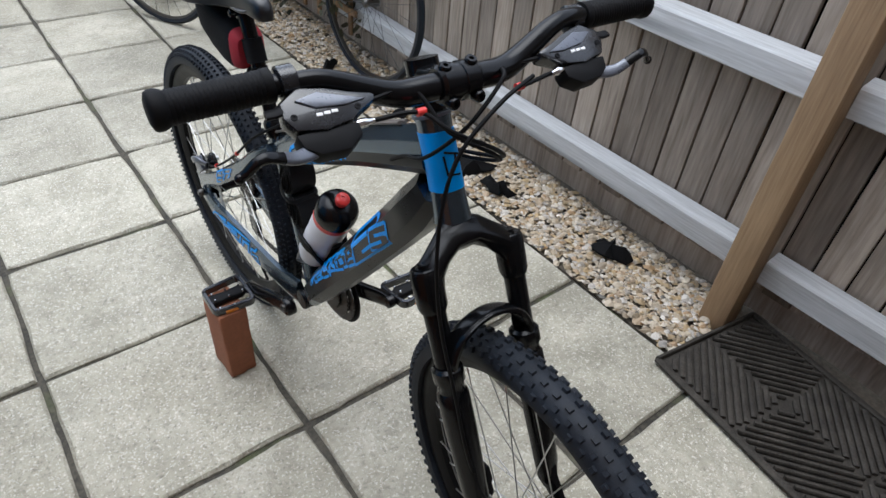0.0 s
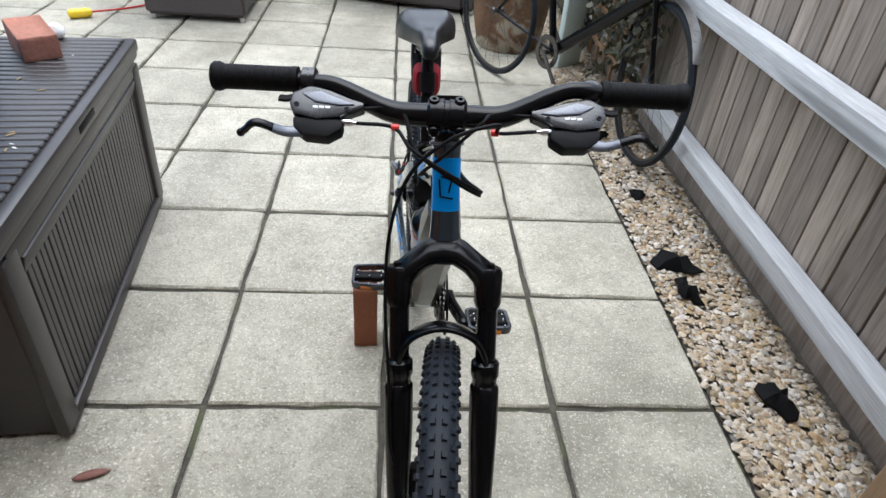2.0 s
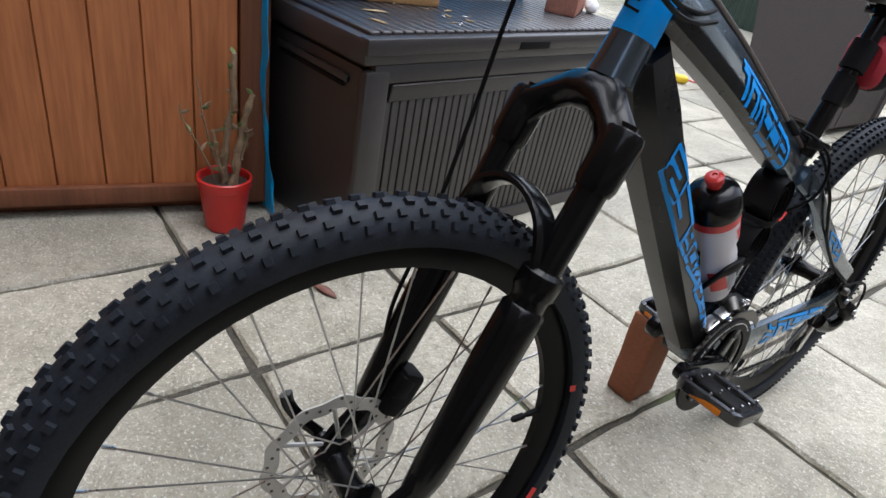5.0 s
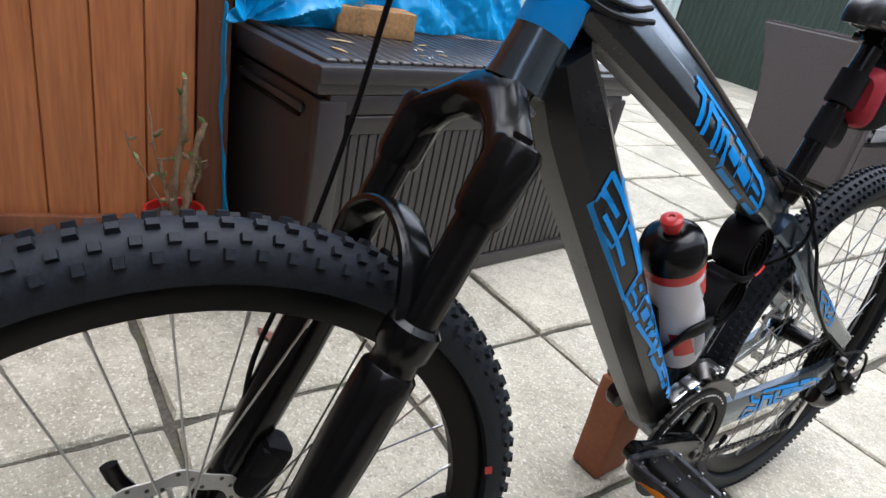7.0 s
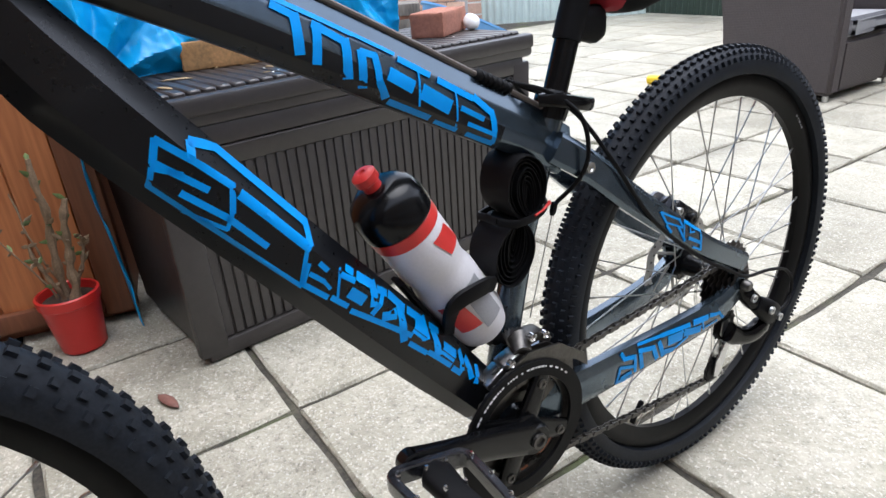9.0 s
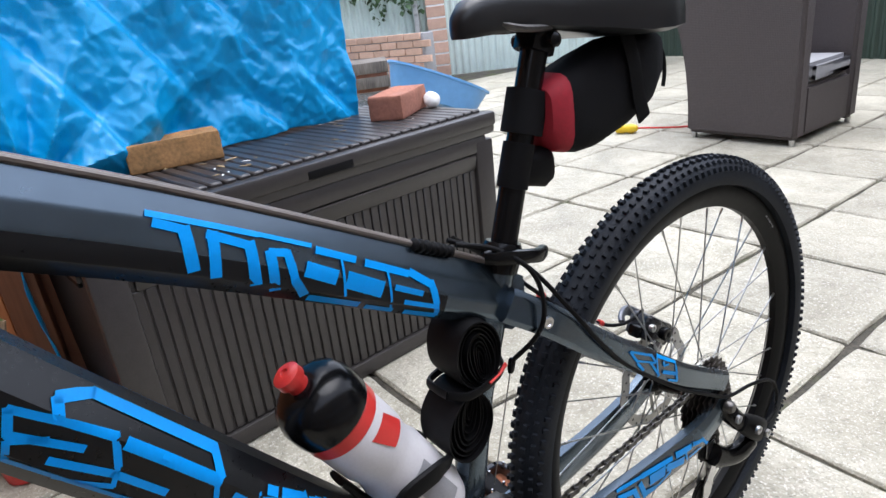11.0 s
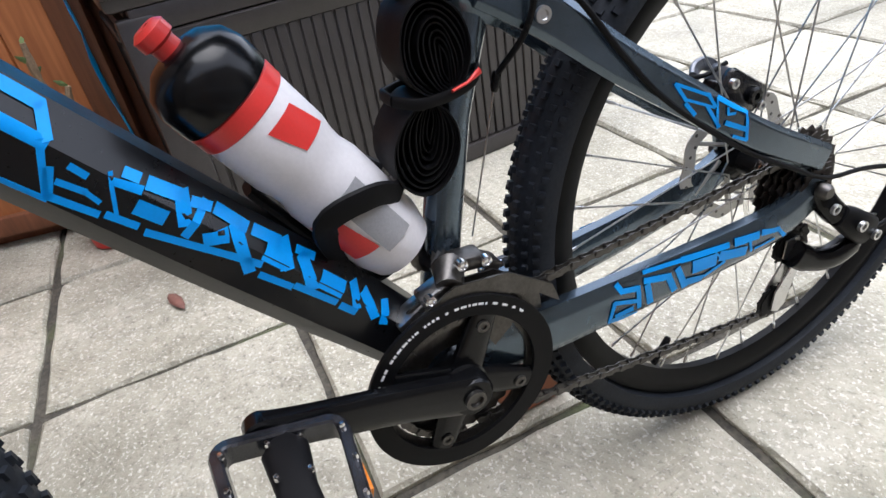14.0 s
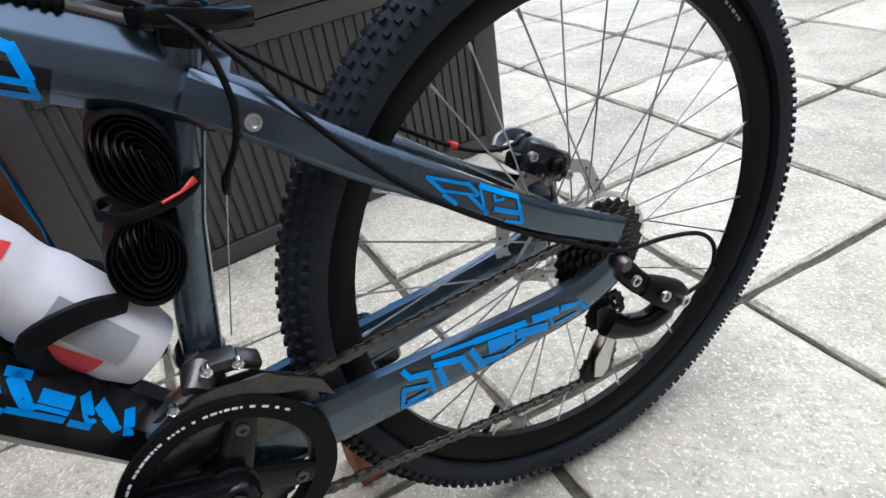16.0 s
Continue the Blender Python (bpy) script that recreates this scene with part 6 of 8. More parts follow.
            if core is None:
                core = part("tube_roll", bm, M_MATT, tube, "flattened black rubber tube wound into an oval")
            else:
                part("tube_fold", bm, M_MATT, core, "flattened fold of black rubber")
    bm = B()
    sweep(bm, smooth_path([P(0.098, 0.552, 0.020), P(0.115, 0.548, 0.032), P(0.145, 0.548, 0.030), P(0.165, 0.553, 0.024), P(0.172, 0.556, 0.0), P(0.150, 0.550, -0.026), P(0.11, 0.545, -0.026), P(0.098, 0.552, 0.0), P(0.098, 0.552, 0.020)], 4), (0.0045, 0.0022), 8, side=(0, 0.2, 1), power=3)
    part("strap", bm, M_MATT, tube, "black rubber strap")
    bm = B()
    sweep(bm, [P(0.140, 0.551, 0.034), P(0.154, 0.553, 0.032), P(0.166, 0.558, 0.029)], [(0.0016, 0.0012), (0.0015, 0.0012), (0.0016, 0.0030)], 8)
    part("band_end", bm, M_RED, tube, "red elastic band end")
    # wedge saddle bag: sections from front to back (y, z low, z high, half width)
    bag = root("saddle_bag", tuple(SP(0.30, 0.75)), "small black wedge saddle bag with a red front panel", "bag")
    rows = [(0.249, 0.762, 0.814, 0.0241), (0.2550, 0.750, 0.820, 0.0292), (0.2810, 0.741, 0.828, 0.0327), (0.3076, 0.741, 0.836, 0.0335), (0.3526, 0.752, 0.846, 0.0335), (0.3931, 0.769, 0.848, 0.0318), (0.4102, 0.792, 0.845, 0.0284), (0.4156, 0.806, 0.838, 0.0224)]

    def loft(rs, grow=0.0):
        bm = B()
        rings = []
        for y, z0, z1, hw in rs:
            ring = []
            for k in range(20):
                w = 2 * math.pi * k / 20
                cx, cz = math.cos(w), math.sin(w)
                ring.append(bm.verts.new(SP(y, (z0 + z1) / 2 + ((z1 - z0) / 2 + grow) * math.copysign(abs(cz) ** 0.55, cz), (hw + grow) * math.copysign(abs(cx) ** 0.55, cx))))
            rings.append(ring)
        for r0, r1 in zip(rings, rings[1:]):
            for k in range(20):
                bm.faces.new((r0[k], r0[(k + 1) % 20], r1[(k + 1) % 20], r1[k]))
        bm.faces.new(rings[0][::-1])
        bm.faces.new(rings[-1])
        return bm
    part("bag_body", loft(rows), M_BAG, bag, "black nylon bag body")
    part("front_panel", loft([(0.246, 0.764, 0.812, 0.024), (0.2540, 0.750, 0.8195, 0.0292), (0.263, 0.7465, 0.8225, 0.0310), (0.2668, 0.7452, 0.8237, 0.0314)], 0.0008), M_REDFAB, bag, "red nylon front panel with piping")
    bm = B()
    sweep(bm, smooth_path([SP(0.346, 0.852, 0.031), SP(0.351, 0.82, 0.036), SP(0.357, 0.785, 0.037), SP(0.367, 0.760, 0.036)], 4), (0.0016, 0.010), 8, power=4)
    part("side_strap", bm, M_MATT, bag, "black webbing strap")
    bm = B()
    sweep(bm, smooth_path([SP(0.409, 0.838, 0.018), SP(0.418, 0.82, 0.022), SP(0.420, 0.80, 0.023), SP(0.416, 0.785, 0.024)], 4), (0.002, 0.003), 8)
    part("zip_pull", bm, M_MATT, bag)
    bm = B()
    sweep(bm, [SP(0.2270, 0.772), SP(0.2400, 0.812)], (0.0165, 0.0205), 14, power=3.2)
    part("post_strap", bm, M_BAG, bag, "black strap round the seat post")
    # rear lamp on the seat post
    lamp = root("rear_lamp", tuple(SP(0.218, 0.72)), "small black rear lamp clipped to the seat post", "lamp")
    bm = B()
    sweep(bm, [SP(0.2097, 0.722), SP(0.2237, 0.764)], (0.0150, 0.0156), 16, power=2.3)
    part("bracket", bm, M_MATT, lamp)
    bm = B()
    sweep(bm, [SP(0.222, 0.738), SP(0.248, 0.734), SP(0.257, 0.734)], [(0.012, 0.017), (0.0155, 0.021), (0.012, 0.017)], 14, power=3)
    part("housing", bm, M_MATT, lamp)
    bm = B()
    sweep(bm, [SP(0.257, 0.734), SP(0.261, 0.734)], [(0.012, 0.017), (0.008, 0.012)], 14, power=3)
    part("lens", bm, M_REDFAB, lamp, "dark red lamp lens")


build_carried_things()

# ---- deck box ----
BOX = pose(-0.266, -0.113, 0, 0, 0, 6.1)
BOX_L, BOX_D, BOX_H = 1.115, 0.52, 0.615


def build_deck_box():
    """Local axes: x out of the front, y along the front, z up."""
    ob = root("deck_box", (BOX @ Vector((-0.26, 0.55, 0))), "large dark brown ribbed plastic garden storage box, closed", "storage box")

    def put(name, bm, mat, parent, label=""):
        bmesh.ops.transform(bm, matrix=BOX, verts=bm.verts)
        return part(name, bm, mat, parent, label)
    bm = B()
    # tapered body
    sub = bmesh.new()
    bmesh.ops.create_cube(sub, size=1.0)
    for v in sub.verts:
        k = 0.0 if v.co.z > 0 else 0.012
        v.co = Vector((-0.015 - k if v.co.x > 0 else -BOX_D + 0.015 + k, 0.012 + k if v.co.y < 0 else BOX_L - 0.012 - k, 0.0 if v.co.z < 0 else 0.535))
    bmesh.ops.bevel(sub, geom=sub.edges[:], offset=0.012, segments=2, affect="EDGES")
    merge(bm, sub)
    body = put("body", bm, M_BOX, ob)
    # front panel ribs, plinth and upper band
    bm = B()
    add_box(bm, (-0.013, BOX_L / 2, 0.515), (0.026, BOX_L - 0.06, 0.046), 0.006)
    put("front_band", bm, M_BOX, body)
    bm = B()
    add_box(bm, (-0.012, BOX_L / 2 + 0.005, 0.468), (0.018, BOX_L - 0.16, 0.046), 0.005, tilt=(0, 14))
    put("front_moulding", bm, M_BOX, body)
    bm = B()
    add_box(bm, (-0.022, BOX_L / 2, 0.022), (0.026, BOX_L - 0.05, 0.042), 0.006)
    put("plinth", bm, M_BOX, body)
    r = random.Random(8)
    y = 0.085
    while y < BOX_L - 0.085:
        w = 0.0255
        bm = B()
        add_box(bm, (-0.0215 + r.uniform(-0.0006, 0.0006), y, 0.245), (0.012, w - 0.0045, 0.40), 0.002, tilt=(0, 1.2), segs=1)
        put("rib", bm, M_BOX, body)
        y += w
    for y in (0.04, BOX_L - 0.04):
        bm = B()
        add_box(bm, (-0.018, y, 0.27), (0.030, 0.070, 0.51), 0.008, tilt=(0, 1.2))
        put("corner_pillar", bm, M_BOX, body)
    for yy, s in ((0.012, -1), (BOX_L - 0.012, 1)):
        bm = B()
        add_box(bm, (-BOX_D / 2 + 0.02, yy + s * 0.002, 0.487), (0.33, 0.014, 0.020), 0.005)
        put("hand_rail", bm, M_BOX, body)
        # no recess is cut: a black strip under the rail gives the groove's shade
        bm = B()
        add_box(bm, (-BOX_D / 2 + 0.02, yy + s * 0.0005, 0.470), (0.30, 0.012, 0.012), 0.002)
        put("hand_groove", bm, M_MATT, body, "black strip painting the shade of the hand groove")
    # lid with raised rim and slats
    bm = B()
    add_box(bm, (-BOX_D / 2, BOX_L / 2, 0.567), (BOX_D + 0.012, BOX_L + 0.012, 0.062), 0.012)
    lid = put("lid", bm, M_BOX, ob, "ribbed brown plastic lid scattered with dead leaves")
    bm = B()
    add_box(bm, (-0.008, BOX_L / 2, 0.580), (0.040, BOX_L + 0.010, 0.040), 0.008)
    put("front_lip", bm, M_BOX, lid)
    y = 0.035
    while y < BOX_L - 0.02:
        bm = B()
        add_box(bm, (-BOX_D / 2 - 0.006, y, 0.601), (BOX_D - 0.022, 0.0275, 0.016), 0.004, segs=1)
        put("slat", bm, M_BOX, lid)
        y += 0.0325
    # catch slot is not cut; a black bar on the lip paints its shade
    bm = B()
    add_box(bm, (0.0105, 0.555, 0.573), (0.006, 0.125, 0.020), 0.002)
    put("latch_slot", bm, M_MATT, lid, "black bar painting the shaded slot of the lid catch")
    return ob


build_deck_box()
LID_Z = 0.608


def loose_brick(name, at, turn, size, mat, label, tilt=(0, 0), seed=0, frog=False):
    r = random.Random(seed)
    bm = B()
    add_box(bm, (0, 0, size[2] / 2), size, 0.004)
    bmesh.ops.subdivide_edges(bm, edges=[e for e in bm.edges if e.calc_length() > 0.03], cuts=5, use_grid_fill=True)
    for v in bm.verts:
        v.co += Vector([r.uniform(-1, 1) * 0.0010 for _ in range(3)])
        if frog and v.co.z > size[2] - 0.004 and abs(v.co.x) < size[0] * 0.32 and abs(v.co.y) < size[1] * 0.36:
            v.co.z -= 0.012
    lo = min(v.co.z for v in bm.verts)
    bmesh.ops.transform(bm, matrix=pose(*at, *tilt, turn) @ Matrix.Translation((0, 0, -lo)), verts=bm.verts)
    return thing(name, bm, mat, label, "brick")


loose_brick("brick", (-0.632, 0.185, LID_Z), -9, (0.102, 0.215, 0.068), M_BRICKB, "mossy buff house brick lying on the box lid", seed=1, frog=True)
loose_brick("brick", (-0.605, 0.830, LID_Z), 36, (0.102, 0.215, 0.068), M_BRICKR, "pinkish red house brick lying on the box lid", seed=2, frog=True)
loose_brick("brick", (0.402, 0.262, 0.0), 4, (0.065, 0.090, 0.210), M_BRICKO, "orange-red brick standing on end under the pedal", seed=3)


# ---- tarpaulin over a stack behind the box ----
def build_tarp():
    """A sheet hung behind the box: long soft folds, sharp creases, a gathered lower corner, and a tail that drops beside the box."""
    def crease(p, scale, seed):
        """Ridged noise: sharp folded lines."""
        n0 = noise.noise(Vector((p[0] * scale + seed, p[1] * scale * 0.8 - seed, seed * 1.7)))
        return max(0.0, 1 - 2.6 * abs(n0)) ** 1.4
    def crumple(p, scale, seed, slope):
        """Tilted flat facets that meet in sharp creases."""
        q = Vector((p[0] * scale + seed, p[1] * scale * 0.75 - seed, seed * 0.37))
        dist, cells = noise.voronoi(q)
        top = low = 0.0
        for dd, c in zip(dist, cells):
            w = math.exp(-24 * (dd - dist[0]))
            g = noise.cell_vector(c * 7.31)
            low += w
            top += w * (g.x * (q.x - c.x) + g.y * (q.y - c.y) + 0.25 * g.z)
        return slope * top / low / scale
    bm = B()
    nu, nv = 230, 260
    grid = []
    for j in range(nv + 1):
        v = j / nv
        z0 = 0.612 + 1.10 * v
        row = []
        left = -0.192 - 0.020 * v + 0.020 * math.sin(5 * v)
        if v < 0.16:
            q = v / 0.16
            left += 0.02 * math.sin(math.pi * min(1, q * 1.05)) - 0.036 * (1 - q)
        for i in range(nu + 1):
            u = i / nu
            y = left + (0.770 - left) * u
            x = -0.672 - 0.088 * u
            p = (y, z0)
            amp = 1.0 - 0.45 * u
            d = 0.034 * amp * noise.noise(Vector((y * 3.2, z0 * 2.2, 0.3)))
            d += 0.012 * amp * crease((y + 0.5 * z0, z0 - 0.3 * y), 3.6, 2.0)
            # sharp pleats that fan out from the gathered corner
            ry, rz = y + 0.16, z0 - 0.60
            rr, th = math.hypot(ry, rz), math.atan2(rz, ry)
            wave = th * 1.9 + 1.5 * noise.noise(Vector((y * 2.6, z0 * 2.2, 5.0))) + 0.4 * rr
            pleat = abs((wave % 1.0) - 0.5) * 2.0
            d += 0.060 * math.exp(-rr / 0.50) * min(1.0, rr / 0.16) * pleat ** 1.3
            d += crumple((1.5 * (y + 0.55 * z0), 0.6 * (z0 - 0.45 * y)), 3.6, 2.0, 0.13) + crumple((0.8 * (y - 0.5 * z0), 1.25 * (z0 + 0.4 * y)), 11.0, 6.0, 0.06) + crumple((1.2 * y + 0.4 * z0, 0.85 * z0), 25.0, 9.0, 0.09) + crumple((y - 0.6 * z0, z0), 44.0, 4.0, 0.13)
            d += 0.0060 * crease((y + 0.7 * z0, z0 - 0.5 * y), 8.0, 7.0) + 0.0040 * crease((y - 0.4 * z0, z0 + 0.2 * y), 17.0, 3.0)
            d += 0.034 * max(0.0, 1 - u / 0.10)
            # bulge and gather towards the foot of the sheet near the shed
            foot = max(0.0, 1 - v / 0.30) * max(0.0, 1 - u / 0.50)
            d += 0.075 * foot * (0.6 + 0.4 * math.sin(7 * u + 9 * v))
            d += 0.045 * math.exp(-((u - 0.34) / 0.07) ** 2) * math.exp(-((v - 0.14) / 0.09) ** 2)
            d -= 0.05 * math.exp(-((u - 0.44) / 0.06) ** 2) * math.exp(-((v - 0.08) / 0.07) ** 2)
            row.append(bm.verts.new((x + d, y, z0 + 0.010 * noise.noise(Vector((y * 9, z0 * 9, 3))))))
        grid.append(row)
    for r0, r1 in zip(grid, grid[1:]):
        for i in range(nu):
            bm.faces.new((r0[i], r0[i + 1], r1[i + 1], r1[i]))
    ob = thing("tarpaulin", bm, M_TARP, "crumpled bright blue plastic tarpaulin draped behind the box", "tarpaulin")
    ob.modifiers.new("thickness", "SOLIDIFY").thickness = 0.0012
    # tail between the box's end and the shed
    flap = []
    bm = B()
    for j in range(41):
        w = j / 40
        row = []
        for i in range(21):
            q = i / 20
            x = -0.73 + 0.10 * q + 0.055 * q * w + 0.016 * math.sin(7 * q + 6 * w)
            y = -0.196 - 0.010 * math.sin(5.0 * w) + 0.014 * crease((q * 0.3, w * 0.7), 6, 3.0) * 0.6
            row.append(bm.verts.new((x, y, 0.635 * (1 - w) + 0.004 + 0.012 * math.sin(9 * q) * (1 - w))))
        flap.append(row)
    for r0, r1 in zip(flap, flap[1:]):
        for i in range(20):
            bm.faces.new((r0[i], r0[i + 1], r1[i + 1], r1[i]))
    tail = part("tarpaulin_tail", bm, M_TARP, ob, "loose blue tail hanging to the ground")
    tail.modifiers.new("thickness", "SOLIDIFY").thickness = 0.0012
    bm = B()
    add_box(bm, (-1.24, 0.30, 0.86), (0.52, 0.90, 1.70), 0.03, turn=6)
    thing("covered_cabinet", bm, M_SHEDTRIM, "dark upright cabinet covered by the blue tarpaulin", "cabinet")


build_tarp()


# ---- potted cactus ----
def build_pot():
    c = Vector((-0.587, -0.320, 0))
    ob = root("potted_plant", c, "leggy dried succulent in a small red pot by the shed", "plant")
    bm = B()
    lathe(bm, [(0.048, 0.0), (0.052, 0.004), (0.066, 0.125), (0.071, 0.128), (0.072, 0.150), (0.067, 0.153), (0.064, 0.150), (0.062, 0.128), (0.060, 0.127)], c, (0, 0, 1), 36)
    part("pot", bm, M_POT, ob, "shiny red plastic pot")
    bm = B()
    lathe(bm, [(0.063, 0.118), (0.062, 0.130), (0.04, 0.135), (0.01, 0.138)], c, (0, 0, 1), 24)
    part("soil", bm, M_SOIL, ob)
    r = random.Random(4)
    stems = [((0.0, 0.0), (0.03, 0.02), 0.36, 0.011), ((0.02, 0.01), (0.02, 0.045), 0.26, 0.012), ((-0.02, 0.0), (-0.05, -0.05), 0.27, 0.003), ((-0.01, -0.02), (-0.02, -0.085), 0.22, 0.0028), ((0.01, -0.01), (0.035, -0.03), 0.17, 0.006), ((0.0, 0.02), (-0.01, 0.05), 0.15, 0.006)]
    for (x0, y0), (dx, dy), h, rad in stems:
        bm = B()
        pts = [c + Vector((x0, y0, 0.125))]
        for k in range(1, 7):
            q = k / 6
            pts.append(c + Vector((x0 + dx * q + r.uniform(-0.006, 0.006), y0 + dy * q + r.uniform(-0.006, 0.006), 0.125 + h * q)))
        path = smooth_path(pts, 3)
        sweep(bm, path, [(rad * (1 + 0.25 * math.sin(i * 1.7)) * (1 - 0.35 * i / len(path)),) * 2 for i in range(len(path))], 8)
        part("stem", bm, M_STEM, ob, "dry brown knobbly stem")
        for k in range(9 if rad > 0.005 else 4):
            p = path[r.randrange(len(path) // 3, len(path))]
            bm = B()
            a = r.uniform(0, 6.28)
            d = Vector((math.cos(a), math.sin(a), r.uniform(0.1, 0.9))) * r.uniform(0.012, 0.028)
            sweep(bm, [p, p + d * 0.5, p + d], [(0.001, 0.003), (0.0025, 0.006), (0.0006, 0.001)], 6)
            part("leaf", bm, M_LEAF if r.random() < 0.45 else M_STEM, ob)


build_pot()


# ---- outdoor seating ----
def build_seat(at, turn, length, label, cushions, dep, arm):
    """A rattan sofa: local x along its length, y from front (minus) to back."""
    m = pose(*at, 0, 0, turn)
    ob = root("garden_sofa" if length > 1 else "garden_armchair", at, label, "sofa" if length > 1 else "armchair", "rattan seating")

    def put(name, bm, mat, lab=""):
        bmesh.ops.transform(bm, matrix=m, verts=bm.verts)
        return part(name, bm, mat, ob, lab)
    h = 0.80

    def slabby(x0, x1, y0, y1, z0, z1, flare=0.0, bev=0.02, back=0.0):
        """A panel that widens in a curve towards its top; back: how far its rear edge leans out."""
        bm = B()
        sub = bmesh.new()
        bmesh.ops.create_cube(sub, size=1.0)
        bmesh.ops.bevel(sub, geom=[e for e in sub.edges], offset=0.0, segments=1, affect="EDGES")
        bmesh.ops.subdivide_edges(sub, edges=[e for e in sub.edges if abs(e.verts[0].co.z - e.verts[1].co.z) > 0.5], cuts=6)
        for v in sub.verts:
            q = v.co.z + 0.5
            k, kb = flare * q ** 2.4, back * q ** 2.4
            v.co = Vector((x0 - k if v.co.x < 0 else x1 + k, y0 if v.co.y < 0 else y1 + k + kb, z0 + (z1 - z0) * q))
        bmesh.ops.remove_doubles(sub, verts=sub.verts, dist=1e-5)
        bmesh.ops.bevel(sub, geom=[e for e in sub.edges if len(e.link_faces) == 2 and e.calc_face_angle(0) > 0.7], offset=bev, segments=3, affect="EDGES")
        merge(bm, sub)
        return bm
    put("backrest", slabby(0.09, length - 0.09, dep - 0.11, dep, 0.03, h, 0.0, back=0.15), M_WICKER, "woven grey-brown rattan back")
    put("armrest", slabby(0, 0.10, 0.02, dep, 0.03, arm, 0.008, back=0.15), M_WICKER, "woven rattan arm")
    put("armrest", slabby(length - 0.10, length, 0.02, dep, 0.03, arm, 0.008, back=0.15), M_WICKER, "woven rattan arm")
    put("seat_base", slabby(0.10, length - 0.10, 0.03, dep - 0.10, 0.03, 0.30), M_WICKER)
    n = max(1, round(length / 0.7))
    if cushions:
        for i in range(n):
            w = (length - 0.24) / n
            put("cushion", slabby(0.12 + i * w + 0.005, 0.12 + (i + 1) * w - 0.005, 0.02, dep - 0.13, 0.302, 0.40, 0, 0.035), M_CUSHION, "pale grey seat cushion")
    for x in (0.03, length - 0.03):
        for y in (0.05, dep - 0.04):
            bm = B()
            lathe(bm, [(0.014, 0), (0.016, 0.03)], (x, y, 0), (0, 0, 1), 10)
            put("foot", bm, M_STEEL, "small silver foot")
    return ob


build_seat((-0.50, 3.12, 0), 90, 0.70, "grey-brown woven rattan armchair with its side to the bicycle", True, 0.645, 0.81)
build_seat((1.19, 4.25, 0), 165.2, 1.18, "grey-brown woven rattan sofa with its back to the bicycle", True, 0.72, 0.80)


